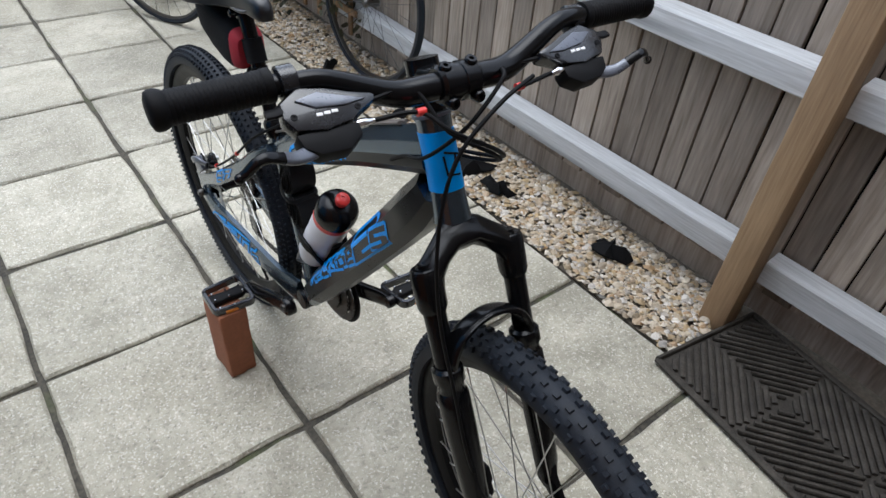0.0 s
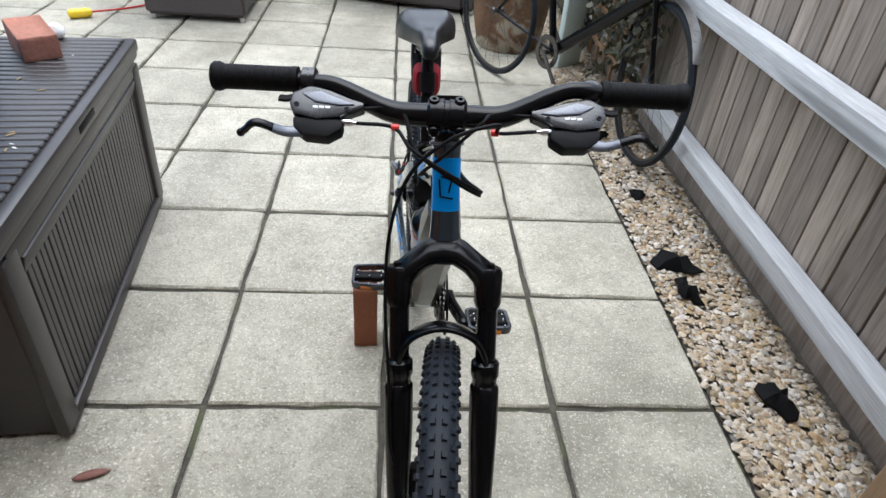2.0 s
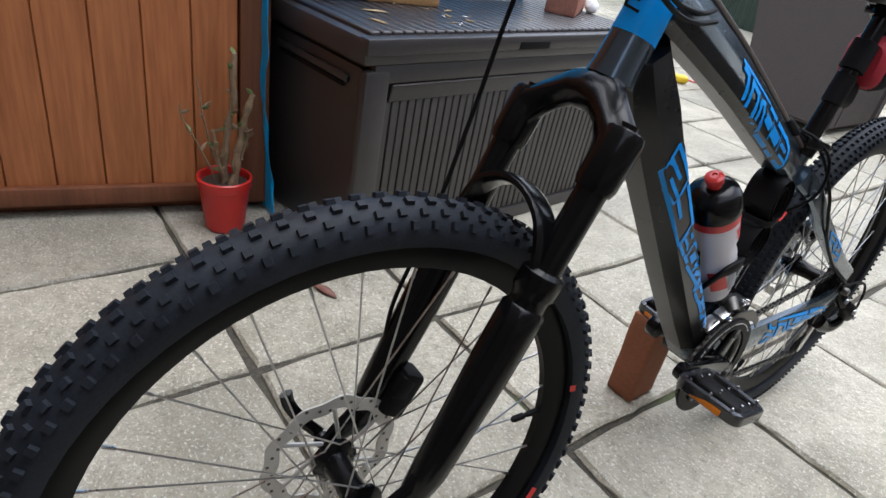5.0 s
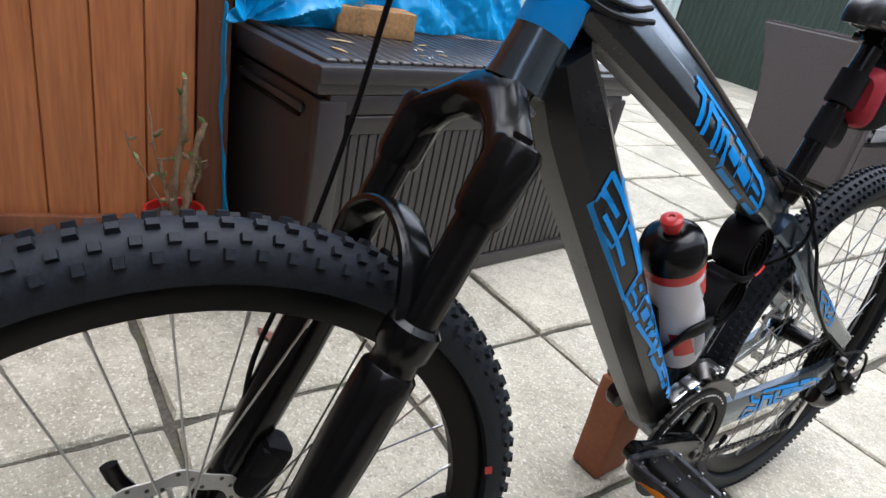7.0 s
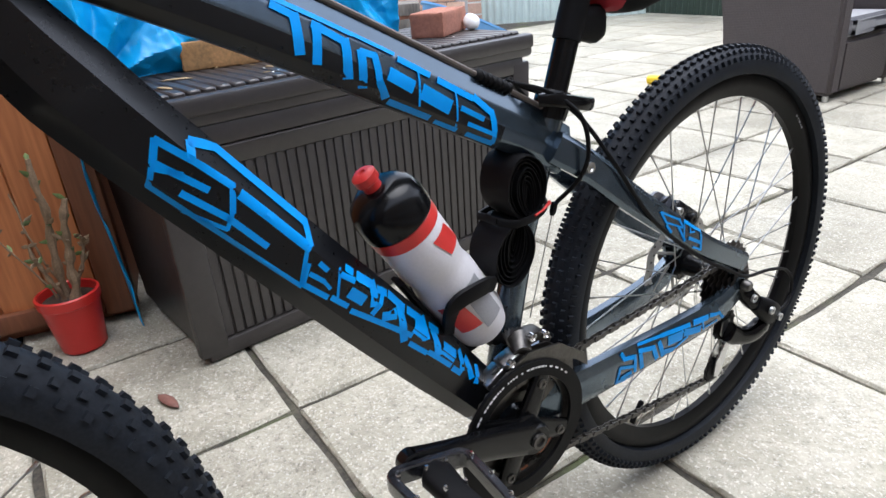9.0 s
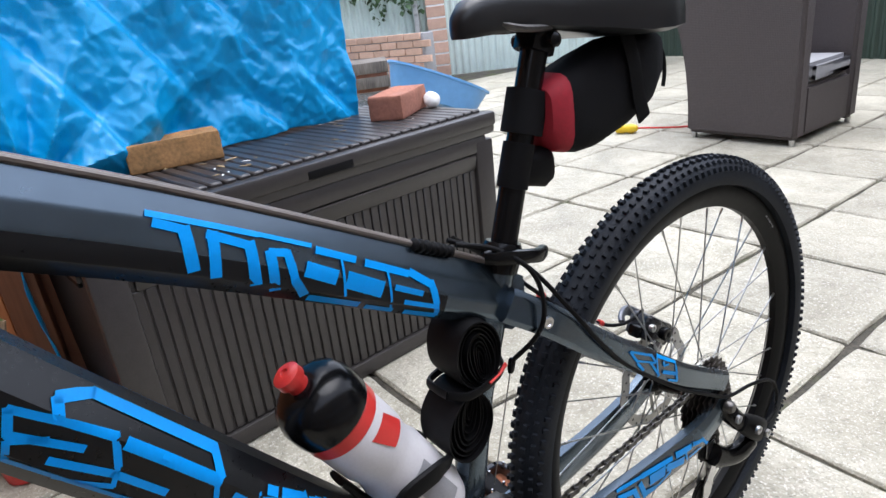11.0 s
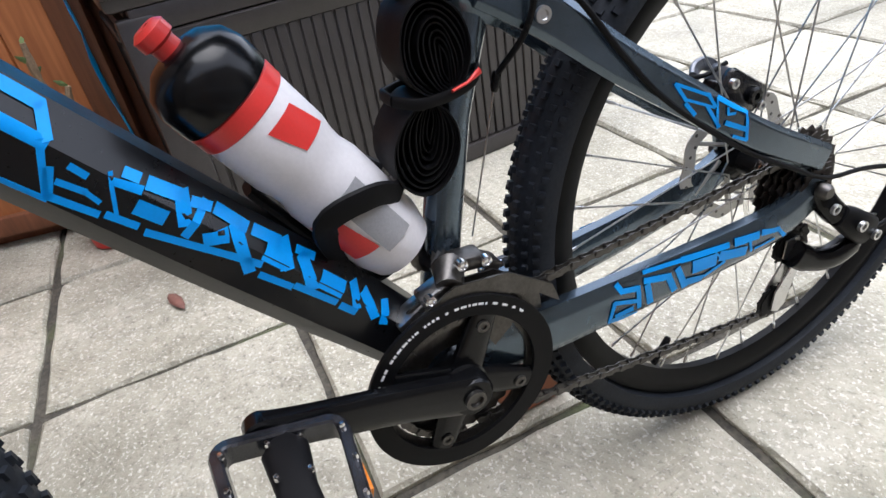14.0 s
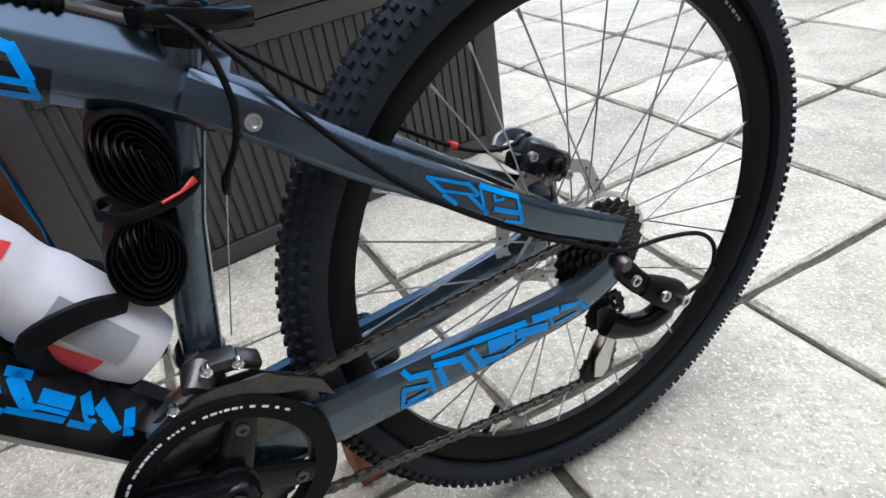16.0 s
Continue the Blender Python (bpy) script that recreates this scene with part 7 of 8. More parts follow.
# ---- things by the far wall ----
def build_far_things():
    # low brick bed and brick pier, with ivy over the wall
    wall = Vector((3.9, 5.1, 0)).normalized()
    ob = root("raised_bed", (-5.4, 3.75, 0), "low pinkish brick raised bed against the pale wall", "planter")
    bm = B()
    add_box(bm, (-5.46, 3.83, 0.31), (1.20, 0.20, 0.62), 0.01, turn=20)
    part("mortar", bm, M_CUSHION, ob)
    for k in range(8):
        for i in range(6):
            bm = B()
            q = -0.55 + 0.225 * i + (0.11 if k % 2 else 0)
            if q < 0.62:
                add_box(bm, (-5.46 + q * 0.94 + 0.034, 3.83 + q * 0.342 - 0.094, 0.04 + 0.079 * k), (0.213, 0.04, 0.069), 0.004, turn=20, segs=1)
                part("brick", bm, M_TERRA, ob)
    ob = root("brick_pier", (-5.86, 4.88, 0), "narrow pink and cream brick pier by the wall", "pier")
    bm = B()
    add_box(bm, (-5.86, 4.88, 1.1), (0.22, 0.22, 2.2), 0.004, turn=52)
    part("mortar", bm, M_WHITE, ob)
    for k in range(15):
        bm = B()
        add_box(bm, (-5.86, 4.88, 0.08 + 0.145 * k), (0.235, 0.235, 0.125), 0.006, turn=52, segs=1)
        part("brick", bm, M_TERRA, ob)
    bm = B()
    add_box(bm, (-5.98, 4.66, 1.1), (0.06, 0.10, 2.2), 0.006, turn=52)
    thing("wooden_post", bm, M_RAIL, "grey weathered timber post beside the brick pier", "post")

    # ivy: hanging strands of leaves over the wall
    def ivy(name, strands, at, span, z_low, mat, label, seed, out=(0.10, -0.08, 0), big=0.05, top=2.15):
        r = random.Random(seed)
        verts, faces = [], []
        for _ in range(strands):
            s = r.random()
            base = Vector(at) + Vector(span) * s
            z, end = top, r.uniform(z_low, z_low + 0.55 * (top - z_low))
            wave = r.uniform(0, 6)
            while z > end:
                c = base + Vector(out) * r.uniform(0.2, 1.2) + Vector(span).normalized() * (0.07 * math.sin(z * 5 + wave) + r.gauss(0, 0.05))
                for _ in range(5):
                    p = c + Vector((r.gauss(0, 0.03), r.gauss(0, 0.03), z + r.gauss(0, 0.03)))
                    a, t = r.uniform(0, 6.28), r.uniform(0.6, 1.1) * big
                    x = Vector((math.cos(a), math.sin(a), r.uniform(-0.5, 0.5))).normalized()
                    y = Vector((r.uniform(-1, 1), r.uniform(-1, 1), -1)).normalized()
                    b0 = len(verts)
                    for u, v, w in ((0, 0, 0), (0.7, 0.5, 0.1), (0.45, 1.0, 0.05), (0, 1.5, -0.1), (-0.45, 1.0, 0.05), (-0.7, 0.5, 0.1)):
                        verts.append(tuple(p + x * u * t + y * v * t + x.cross(y) * w * t))
                    faces.extend([(b0, b0 + 1, b0 + 2, b0 + 3), (b0, b0 + 3, b0 + 4, b0 + 5)])
                z -= r.uniform(0.035, 0.07)
        me = bpy.data.meshes.new(name)
        me.from_pydata(verts, [], faces)
        me.materials.append(mat)
        tagged(new(name, me), label, "ivy", kind="stuff")
    ivy("ivy", 26, tuple(Vector((-6.02, 4.70, 0)) - wall * 1.5), tuple(wall * 1.45), 0.72, M_IVY, "dark green ivy trailing over the pale wall", 11)
    ivy("climbing_plant", 5, (-4.45, 6.62, 0), (0.45, -0.05, 0), 1.0, M_IVY, "green creeper hanging on the dark green wall", 12, out=(0.02, -0.12, 0))
    ivy("creeper", 34, (1.60, 1.62, 0), (0.0, 1.35, 0), 0.05, M_DEADLEAF, "tangled dark creeper on the trellis by the fence", 13, out=(-0.05, 0, 0), big=0.032, top=1.25)
    # blue plastic tub, tipped on its edge
    bm = B()
    prof = [(0.27, 0.0), (0.285, 0.01), (0.335, 0.20), (0.352, 0.207), (0.352, 0.222), (0.328, 0.220), (0.275, 0.025), (0.25, 0.018)]
    lathe(bm, prof, (0, 0, 0), (0, 0, 1), 40)
    for v in bm.verts:
        v.co.y *= 1.30
        v.co.x *= 0.85
    bmesh.ops.transform(bm, matrix=Matrix.Rotation(radians(-8), 4, "Z") @ Matrix.Rotation(radians(-25), 4, "X"), verts=bm.verts)
    z = min(v.co.z for v in bm.verts)
    bmesh.ops.transform(bm, matrix=Matrix.Translation((-3.22, 2.80, -z)), verts=bm.verts)
    thing("plastic_tub", bm, M_TUB, "pale blue plastic tub tipped up on its edge", "tub")
    # low bin behind the deck box, slatted crate and a white stone
    bm = B()
    add_box(bm, (-2.10, 1.36, 0.215), (0.70, 0.62, 0.43), 0.02)
    bin_ = thing("storage_crate", bm, M_BOX, "low dark grey plastic storage crate behind the deck box", "crate")
    bm = B()
    add_box(bm, (-2.10, 1.36, 0.44), (0.74, 0.66, 0.035), 0.012)
    part("lid", bm, M_SHIFT, bin_, "flat grey lid")
    ob = root("wooden_crate", (-4.2, 2.72, 0), "grey-brown slatted wooden crate by the raised bed", "crate")
    for k in range(4):
        bm = B()
        add_box(bm, (-4.2, 2.72, 0.07 + 0.125 * k), (0.52, 0.52, 0.095), 0.006, turn=-30)
        part("slat", bm, M_CRATE, ob)
    bm = B()
    add_box(bm, (-4.2, 2.72, 0.24), (0.49, 0.49, 0.44), 0.004, turn=-30)
    part("crate_side", bm, M_SHEDTRIM, ob)
    bm = B()
    bmesh.ops.create_icosphere(bm, subdivisions=3, radius=0.024)
    for v in bm.verts:
        v.co *= 1 + 0.25 * noise.noise(v.co * 45)
    z = min(v.co.z for v in bm.verts)
    bmesh.ops.transform(bm, matrix=Matrix.Translation((-0.585, 0.935, LID_Z - z)), verts=bm.verts)
    thing("stone", bm, M_WHITESTONE, "small white stone beside the brick on the lid", "stone")
    # yellow toy with a red cord
    bm = B()
    lathe(bm, [(0.01, -0.07), (0.026, -0.062), (0.030, -0.03), (0.026, 0.0), (0.030, 0.03), (0.022, 0.062), (0.01, 0.07)], (-1.53, 3.07, 0.030), (0.9, 0.5, 0), 18)
    toy = thing("skipping_rope", bm, M_YELLOW, "yellow plastic rope handle with a red cord on the slabs", "toy")
    bm = B()
    sweep(bm, smooth_path([(-1.47, 3.11, 0.03), (-1.28, 3.34, 0.008), (-0.98, 3.75, 0.008), (-0.8, 4.2, 0.008)], 5), (0.006, 0.006), 8)
    part("cord", bm, M_RED, toy, "thin red cord")


build_far_things()


# ---- things by the fence ----
def simple_wheel(parent, c, axis, r, name="wheel", tyre_mat=None):
    bm = B()
    lathe(bm, [(r - 0.010, -0.013), (r + 0.004, -0.016), (r + 0.016, 0), (r + 0.004, 0.016), (r - 0.010, 0.013)], c, axis, 48, closed=True)
    w = part(name, bm, tyre_mat or M_TYRE, parent, "thin worn tyre")
    bm = B()
    lathe(bm, [(r - 0.020, -0.008), (r - 0.004, -0.009), (r - 0.004, 0.009), (r - 0.020, 0.008)], c, axis, 48, closed=True)
    part("rim", bm, M_DKSTEEL, w, "dull dark rim")
    bm = B()
    lathe(bm, [(0.012, -0.04), (0.02, -0.03), (0.014, 0), (0.02, 0.03), (0.012, 0.04)], c, axis, 14)
    part("hub", bm, M_DKSTEEL, w)
    x, y, z = axes_to(axis)
    for i in range(24):
        a = 2 * math.pi * i / 24
        bm = B()
        rod(bm, Vector(c) + z * (0.03 if i % 2 else -0.03), Vector(c) + (x * math.cos(a) + y * math.sin(a)) * (r - 0.012), 0.0011, 4)
        part("spoke", bm, M_DKSTEEL, w)


def build_old_bike(a, b, lean, label, colour):
    """A plain old bicycle leaning on the fence: a and b are the wheels' points on the ground."""
    a, b, up = Vector(a), Vector(b), Vector((lean, 0, 1)).normalized()
    r = 0.328
    ob = root("old_bicycle", a, label, "bicycle", "old bicycles by the fence")
    d = (b - a).normalized()
    axis = d.cross(up)
    ca, cb = a + up * (r + 0.014), b + up * (r + 0.014)
    simple_wheel(ob, ca, axis, r)
    simple_wheel(ob, cb, Vector((0.07, -0.997, 0)).cross(up), r)
    bm = B()
    fwd = Vector((0.07, -0.997, 0))
    arc = [cb + (up * math.sin(radians(w)) + fwd * math.cos(radians(w))) * (r + 0.034) for w in range(35, 150, 8)]
    sweep(bm, arc, (0.022, 0.0022), 8, side=tuple(fwd.cross(up)), power=3)
    part("mudguard", bm, M_STEEL, ob, "dull silver front mudguard")
    bbp = a.lerp(b, 0.44) + up * 0.28
    seat = bbp - d * 0.16 + up * 0.46
    head = cb - d * 0.17 + up * 0.50
    headl = cb - d * 0.12 + up * 0.36
    for p, q, rad, name in ((bbp, seat, 0.018, "seat_tube"), (seat, head, 0.019, "top_tube"), (bbp, headl, 0.029, "down_tube"), (head + up * 0.06, headl, 0.019, "head_tube"), (headl, cb, 0.013, "fork"), (ca, seat, 0.009, "seat_stay"), (ca, bbp, 0.010, "chain_stay")):
        bm = B()
        rod(bm, p, q, rad, 10)
        part(name, bm, colour, ob)
    bm = B()
    side = axis.normalized()
    h = head + up * 0.13
    sweep(bm, smooth_path([h - side * 0.25 - d * 0.05, h - side * 0.12, h, h + side * 0.12, h + side * 0.25 - d * 0.05], 4), (0.011, 0.011), 8)
    rod(bm, head, h, 0.013, 8)
    part("handlebar", bm, M_BLACK, ob)
    bm = B()
    s = seat + up * 0.14 - d * 0.03
    sweep(bm, [s - d * 0.13, s - d * 0.10, s, s + d * 0.13], [(0.05, 0.02), (0.07, 0.028), (0.035, 0.024), (0.015, 0.015)], 12, side=tuple(side))
    rod(bm, seat, s, 0.012, 8)
    part("saddle", bm, M_SADDLE, ob)
    bm = B()
    lathe(bm, [(0.06, -0.003), (0.085, -0.003), (0.085, 0.003), (0.06, 0.003)], bbp + side * 0.04, side, 30, closed=True)
    rod(bm, bbp - side * 0.06, bbp + side * 0.06, 0.014, 10)
    rod(bm, bbp + side * 0.06, bbp + side * 0.06 + d * 0.12 - up * 0.12, 0.010, 8)
    rod(bm, bbp - side * 0.06, bbp - side * 0.06 - d * 0.12 + up * 0.12, 0.010, 8)
    part("chainset", bm, M_DKSTEEL, ob)


build_old_bike((1.00, 2.50, 0.0), (1.545, 1.46, 0.0), 0.05, "old black road bicycle parked against the fence", M_BLACK)


def planter_material():
    """Old glazed earthenware: rust brown, cream scale, dark damp and moss in drifts."""
    m = material("stained_earthenware", (0.17, 0.088, 0.042), 0.75, spread=0.4, size=7, fine=60, bump=0.5, second=(0.075, 0.045, 0.028), distance=0.006)
    n, l = m.node_tree.nodes, m.node_tree.links
    b = n["Principled BSDF"]
    for scale, lo, hi, amount, colour in ((5.0, 0.54, 0.64, 0.8, (0.46, 0.40, 0.31)), (3.2, 0.53, 0.66, 0.85, (0.045, 0.042, 0.030))):
        t = n.new("ShaderNodeTexNoise")
        t.inputs["Scale"].default_value, t.inputs["Detail"].default_value, t.inputs["Distortion"].default_value = scale, 8.0, 0.8
        l.new(n.new("ShaderNodeTexCoord").outputs["Object"], t.inputs["Vector"])
        mr = n.new("ShaderNodeMapRange")
        for k, v in enumerate((lo, hi, 0.0, amount)):
            mr.inputs[k + 1].default_value = v
        l.new(t.outputs[0], mr.inputs[0])
        mx = n.new("ShaderNodeMix")
        mx.data_type = "RGBA"
        mx.inputs[7].default_value = (*colour, 1)
        l.new(mr.outputs[0], mx.inputs[0])
        l.new(b.inputs["Base Color"].links[0].from_socket, mx.inputs[6])
        l.new(mx.outputs[2], b.inputs["Base Color"])
    return m


def build_log_planter():
    c = Vector((1.17, 2.98, 0))
    ob = root("round_planter", c, "old round rust-brown planter stained with scale and moss", "planter")
    mat = planter_material()
    bm = B()
    lathe(bm, [(0.185, 0.0), (0.196, 0.012), (0.222, 0.14), (0.238, 0.28), (0.240, 0.375), (0.212, 0.372), (0.205, 0.26), (0.18, 0.16)], c, (0, 0, 1), 48)
    for v in bm.verts:
        k = 1 + 0.018 * noise.noise(Vector((v.co.x * 7, v.co.y * 7, v.co.z * 5)))
        v.co.x, v.co.y = c.x + (v.co.x - c.x) * k, c.y + (v.co.y - c.y) * k
    part("body", bm, mat, ob)
    bm = B()
    lathe(bm, [(0.236, 0.368), (0.254, 0.372), (0.258, 0.392), (0.252, 0.412), (0.228, 0.416), (0.214, 0.406), (0.212, 0.372)], c, (0, 0, 1), 48, closed=True)
    part("rim", bm, material("worn_clay_rim", (0.30, 0.17, 0.11), 0.7, spread=0.35, size=14, fine=120, bump=0.4), ob, "worn reddish clay rim")
    bm = B()
    lathe(bm, [(0.200, 0.155), (0.204, 0.235), (0.05, 0.25)], c, (0, 0, 1), 24)
    part("soil", bm, M_SOIL, ob)


build_log_planter()

bm = B()
add_box(bm, (1.495, 2.63, 0.34), (0.04, 0.21, 0.68), 0.012, turn=-53)
thing("panel", bm, M_MINT, "pale blue-green panel standing by the fence", "panel")


def build_trellis():
    ob = root("trellis", (1.60, 2.2, 0), "dark square wooden trellis fixed to the fence", "trellis")
    for k in range(7):
        bm = B()
        add_box(bm, (1.615, 1.72 + 0.15 * k, 0.75), (0.014, 0.028, 1.3), 0.002)
        part("upright", bm, M_LOG, ob)
        bm = B()
        add_box(bm, (1.600, 2.17, 0.22 + 0.17 * k), (0.014, 1.05, 0.028), 0.002)
        part("crossbar", bm, M_LOG, ob)


build_trellis()


# ---- door mat and scraps ----
def build_mat():
    m = pose(1.312, -0.352, 0, 0, 0, -8)
    ob = root("door_mat", (1.5, -0.7, 0), "dark brown rubber mat with a raised chevron pattern", "mat")

    def put(name, bm, lab=""):
        bmesh.ops.transform(bm, matrix=m, verts=bm.verts)
        return part(name, bm, M_MAT, ob, lab)
    L, W = 0.75, 0.385
    bm = B()
    add_box(bm, (W / 2, -L / 2, 0.004), (W, L, 0.007), 0.002)
    put("base", bm)
    for a, b in (((0, 0), (W, 0)), ((0, -L), (W, -L)), ((0, 0), (0, -L)), ((W, 0), (W, -L))):
        bm = B()
        sweep(bm, [(*a, 0.011), (*b, 0.011)], (0.010, 0.006), 8, side=(1, 0, 0), power=3)
        put("border", bm)
    # four panels of slanting ribs
    for px in (0, 1):
        for py in (0, 1, 2):
            x0, y0 = 0.015 + px * (W / 2 - 0.01), -0.015 - py * (L / 3 - 0.007)
            w, h = W / 2 - 0.022, L / 3 - 0.014
            flip = (px + py) % 2
            for k in range(-9, 10):
                o = k * 0.027
                pts = []
                for q in range(25):
                    u = w * q / 24
                    v = (u if flip else w - u) + o
                    if 0 <= v <= h:
                        pts.append((x0 + u, y0 - v, 0.012))
                if len(pts) > 2:
                    bm = B()
                    sweep(bm, [pts[0], pts[-1]], (0.0055, 0.0075), 8, side=(1, 1, 0), power=2.5)
                    put("rib", bm)


build_mat()


def scrap(at, w, h, seed, turn=0):
    r = random.Random(seed)
    bm = B()
    n = 12
    top = []
    for k in range(n):
        a = 2 * math.pi * k / n
        q = 0.55 + 0.6 * abs(math.sin(a * 1.5 + seed)) + r.uniform(-0.15, 0.15)
        top.append((w * q * math.cos(a), h * q * math.sin(a)))
    c = bm.verts.new((0, 0, 0.042))
    ring = [bm.verts.new((x, y, 0.008 + r.uniform(0, 0.02))) for x, y in top]
    mid = [bm.verts.new((x * 0.55, y * 0.55, 0.028 + r.uniform(-0.012, 0.030))) for x, y in top]
    for k in range(n):
        bm.faces.new((c, mid[k], mid[(k + 1) % n]))
        bm.faces.new((mid[k], ring[k], ring[(k + 1) % n], mid[(k + 1) % n]))
    g = bmesh.ops.extrude_face_region(bm, geom=bm.faces[:])
    for v in g["geom"]:
        if isinstance(v, bmesh.types.BMVert):
            v.co.z -= 0.006
    bmesh.ops.transform(bm, matrix=pose(*at, 0, 0, turn), verts=bm.verts)
    thing("membrane_scrap", bm, M_CLOTH, "crumpled scrap of black weed membrane lying on gravel", "scrap", "membrane scraps")


scrap((1.475, 1.09, 0.004), 0.035, 0.03, 1)
scrap((1.465, 0.63, 0.004), 0.085, 0.05, 2, -25)
scrap((1.455, 0.475, 0.004), 0.030, 0.070, 3, 10)
scrap((1.545, 0.02, 0.004), 0.045, 0.075, 4, 15)
scrap((1.44, 1.62, 0.004), 0.06, 0.02, 5, 30)


def leaf(at, size, mat, label, turn, seed=0):
    bm = B()
    pts = [(-1, 0), (-0.6, 0.22), (0, 0.3), (0.6, 0.2), (1, 0), (0.6, -0.2), (0, -0.3), (-0.6, -0.22)]
    mid = [bm.verts.new((u, 0, 0.10)) for u in (-0.6, 0, 0.6)]
    vs = [bm.verts.new((u, v, 0.22 * abs(v))) for u, v in pts]
    for f in ((vs[0], mid[0], vs[1]), (vs[1], mid[0], mid[1], vs[2]), (vs[2], mid[1], mid[2], vs[3]), (vs[3], mid[2], vs[4]), (vs[4], mid[2], vs[5]), (vs[5], mid[2], mid[1], vs[6]), (vs[6], mid[1], mid[0], vs[7]), (vs[7], mid[0], vs[0])):
        bm.faces.new(f)
    bmesh.ops.transform(bm, matrix=pose(*at, 0, 0, turn) @ Matrix.Diagonal((size, size, size, 1)), verts=bm.verts)
    ob = thing("leaf", bm, mat, label, "leaf", "fallen leaves")
    sol = ob.modifiers.new("thickness", "SOLIDIFY")
    sol.thickness = 0.001


leaf((-0.196, -0.206, 0.003), 0.042, M_REDLEAF, "curled reddish fallen leaf on the slab", 18)
for u, v, s, t in ((-0.10, 0.10, 0.030, 20), (-0.20, 0.16, 0.036, 70), (-0.16, 0.37, 0.020, 10), (-0.10, 0.40, 0.014, 50), (-0.21, 0.42, 0.022, 110), (-0.28, 0.40, 0.016, 160), (-0.12, 0.66, 0.012, 30), (-0.2, 0.74, 0.012, 80), (-0.3, 0.30, 0.02, 140)):
    leaf(BOX @ Vector((u, v, LID_Z + 0.002)), s, M_DRY, "small dry tan leaf on the box lid", t)
rnd = random.Random(17)
for k in range(16):
    u, v = (rnd.uniform(-0.24, -0.06), rnd.uniform(0.30, 0.46)) if k < 9 else (rnd.uniform(-0.42, -0.05), rnd.uniform(0.05, 1.0))
    leaf(BOX @ Vector((u, v, LID_Z + 0.002)), rnd.uniform(0.005, 0.012), M_DRY if k % 3 else M_WHITESTONE, "tiny pale crumb of dead leaf on the box lid", rnd.uniform(0, 180))

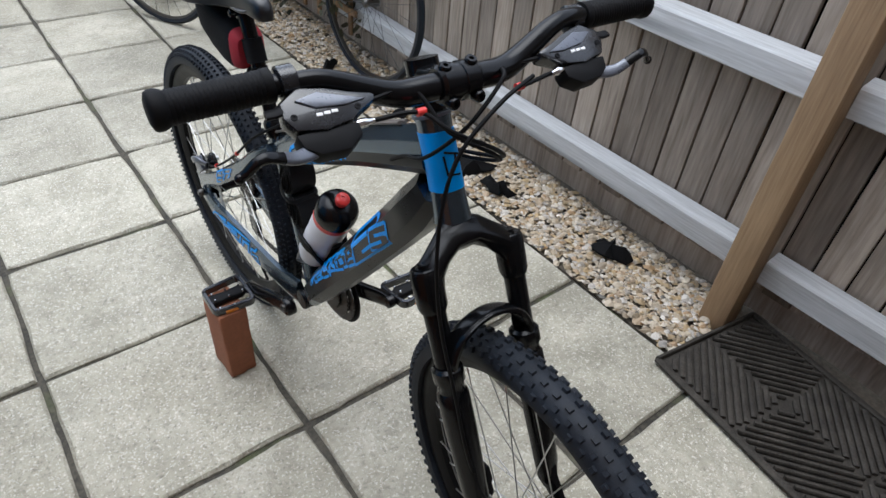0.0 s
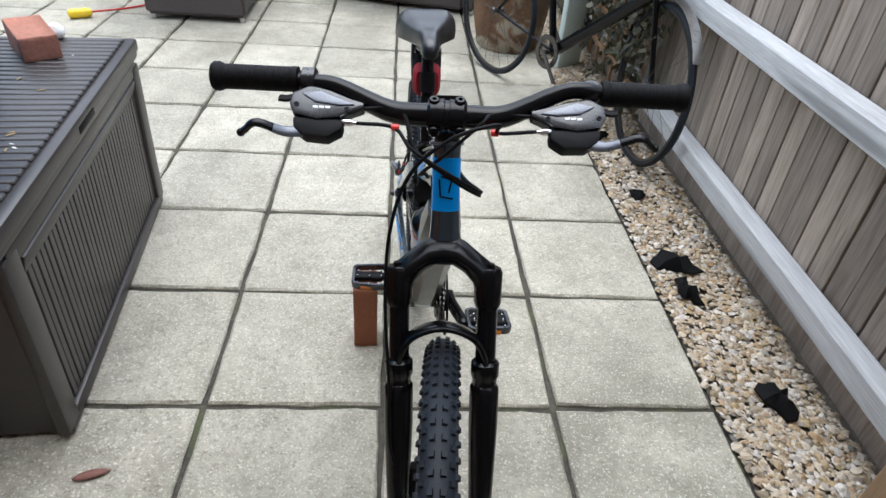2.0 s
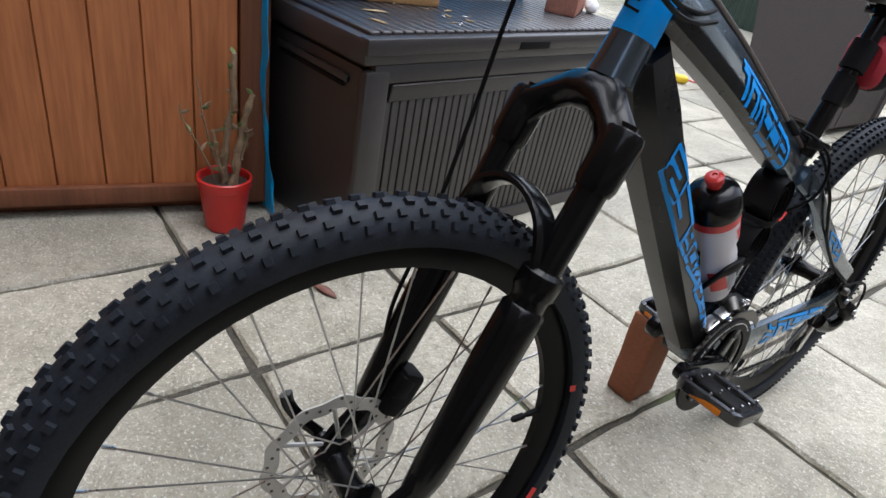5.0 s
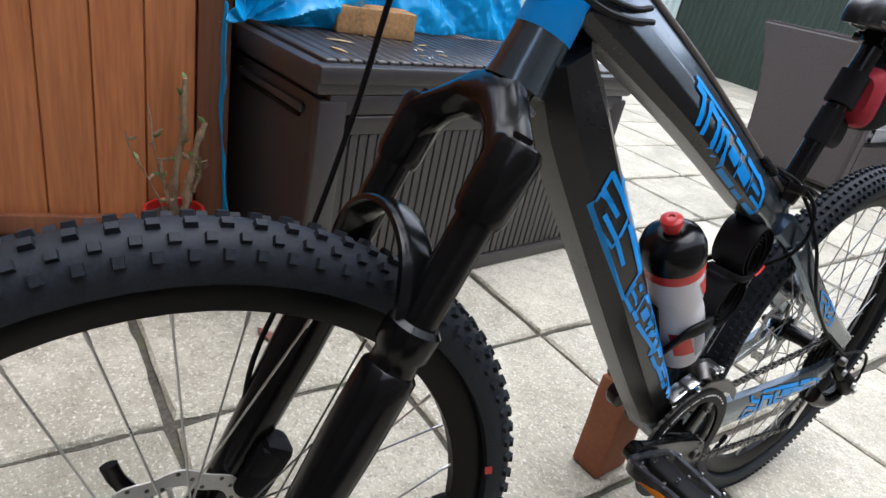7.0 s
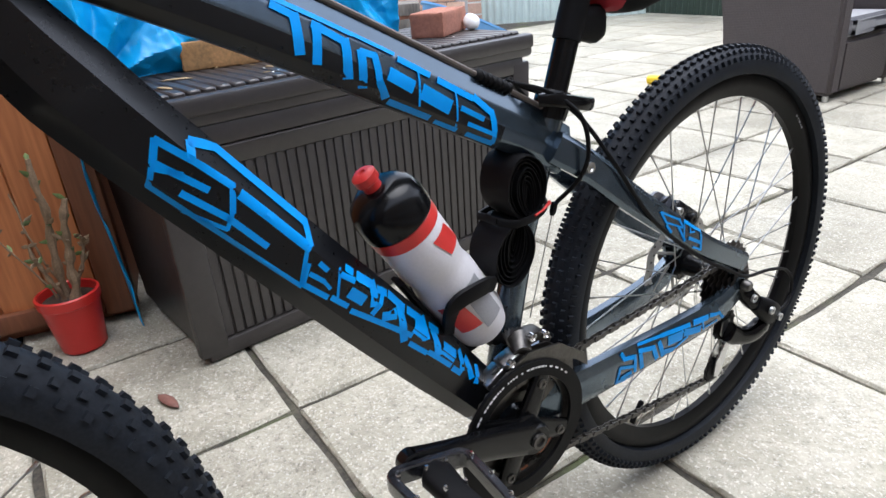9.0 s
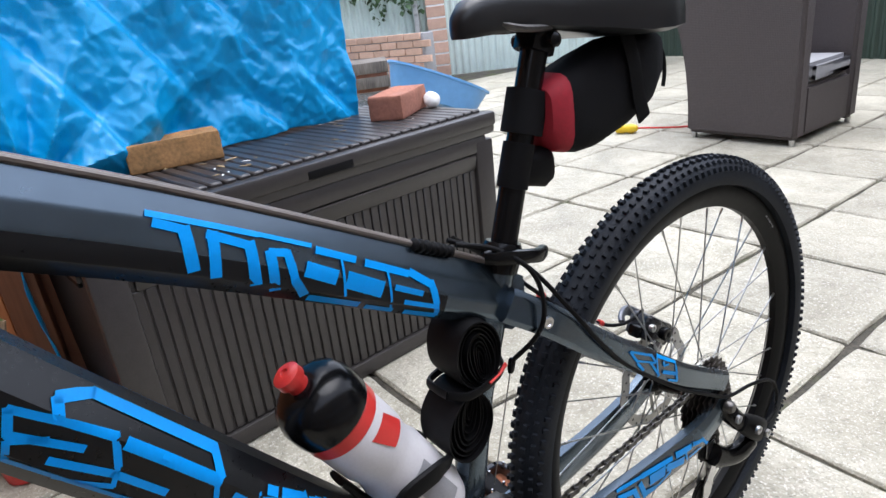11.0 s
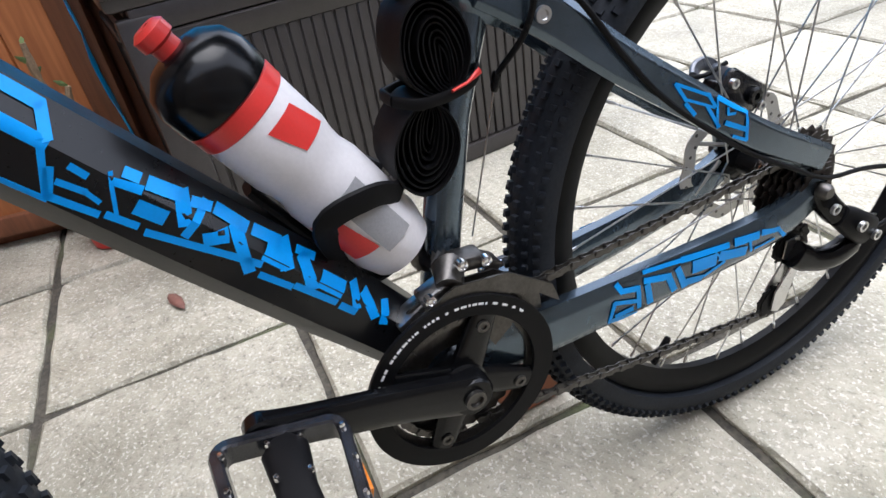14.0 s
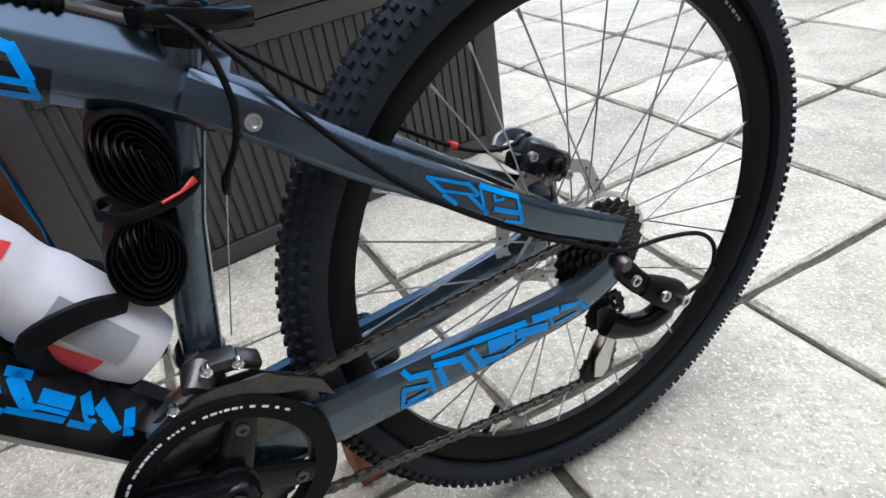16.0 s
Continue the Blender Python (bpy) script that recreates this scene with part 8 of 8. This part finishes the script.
# ---- gravel and slabs, last ----
def build_gravel():
    r = np.random.RandomState(4)
    base = np.array([(1, 0, 0), (-1, 0, 0), (0, 1, 0), (0, -1, 0), (0, 0, 1), (0, 0, -1), (.7, .7, .15), (-.7, .7, -.1), (.7, -.7, .1), (-.7, -.7, .05)], float)
    tri = [(0, 6, 4), (6, 2, 4), (2, 7, 4), (7, 1, 4), (1, 9, 4), (9, 3, 4), (3, 8, 4), (8, 0, 4), (6, 0, 5), (2, 6, 5), (7, 2, 5), (1, 7, 5), (9, 1, 5), (3, 9, 5), (8, 3, 5), (0, 8, 5)]
    verts, faces = [], []
    for layer, count in ((0, 8200), (1, 9200)):
        for _ in range(count):
            y = -0.9 + 5.5 * r.rand() ** 1.25
            x = 1.372 + 0.325 * r.rand()
            if y < -0.36:
                continue
            s = 0.0052 + 0.0085 * r.rand() ** 2
            v = base * (1 + 0.6 * (r.rand(10, 1) - 0.5)) * np.array([s * (0.8 + 0.7 * r.rand()), s, s * (0.45 + 0.3 * r.rand())])
            a, b = r.rand() * 6.28, (r.rand() - 0.5) * 0.9
            ca, sa, cb, sb = np.cos(a), np.sin(a), np.cos(b), np.sin(b)
            v = v @ np.array([[1, 0, 0], [0, cb, -sb], [0, sb, cb]]).T @ np.array([[ca, -sa, 0], [sa, ca, 0], [0, 0, 1]]).T
            v += np.array([x, y, 0.000 + 0.010 * layer * r.rand()])
            k = len(verts)
            verts.extend(map(tuple, v))
            faces.extend([(i + k, j + k, q + k) for i, j, q in tri])
    me = bpy.data.meshes.new("gravel")
    me.from_pydata(verts, [], faces)
    me.materials.append(M_GRAVEL)
    tagged(new("gravel", me), "loose tan, cream and rust coloured gravel beside the fence", "gravel", kind="stuff")


build_gravel()


def slab_mesh(seed, w, h):
    """Riven slab with chipped, wavy edges."""
    r = random.Random(seed)
    ring = []
    n = 7
    for k in range(4 * n):
        s, q = divmod(k, n)
        t = q / n + (r.uniform(-0.05, 0.05) if q else 0.0)
        x, y = ((t, 0), (1, t), (1 - t, 1), (0, 1 - t))[s]
        inset = r.uniform(-0.001, 0.0045) if q else r.uniform(0.001, 0.007)
        ring.append(((x - 0.5) * (w - 2 * inset), (y - 0.5) * (h - 2 * inset)))
    k = len(ring)
    verts = [(p[0] * f, p[1] * f, r.uniform(-0.0012, 0.0004)) for p, f in ((p, r.uniform(0.962, 0.984)) for p in ring)]
    verts += [(p[0], p[1], -0.006 + r.uniform(-0.003, 0.001)) for p in ring]
    verts += [(p[0], p[1], -0.02) for p in ring]
    faces = [tuple(range(k))]
    for i in range(k):
        j = (i + 1) % k
        faces.append((k + i, k + j, j, i))
        faces.append((2 * k + i, 2 * k + j, k + j, k + i))
    me = bpy.data.meshes.new("slab")
    me.from_pydata(verts, [], faces)
    me.materials.append(M_SLAB)
    return me


def build_slabs():
    r = random.Random(21)
    full = [slab_mesh(i, PITCH - 0.011, PITCH - 0.011) for i in range(8)]
    edge = [slab_mesh(20 + i, 0.440, PITCH - 0.011) for i in range(3)]
    for i in range(-11, 3):
        for j in range(-5, 15):
            last = i == 2
            ob = new("slab", r.choice(edge if last else full))
            ob.parent = patio
            cx = (0.9265 + 0.219) if last else PITCH * (i + 0.5)
            ob.matrix_basis = pose(cx + r.uniform(-0.002, 0.002), PITCH * (j + 0.5) + r.uniform(-0.002, 0.002), r.uniform(-0.003, 0.0), 0, 0, r.choice((0, 180)) + r.uniform(-0.3, 0.3))


build_slabs()
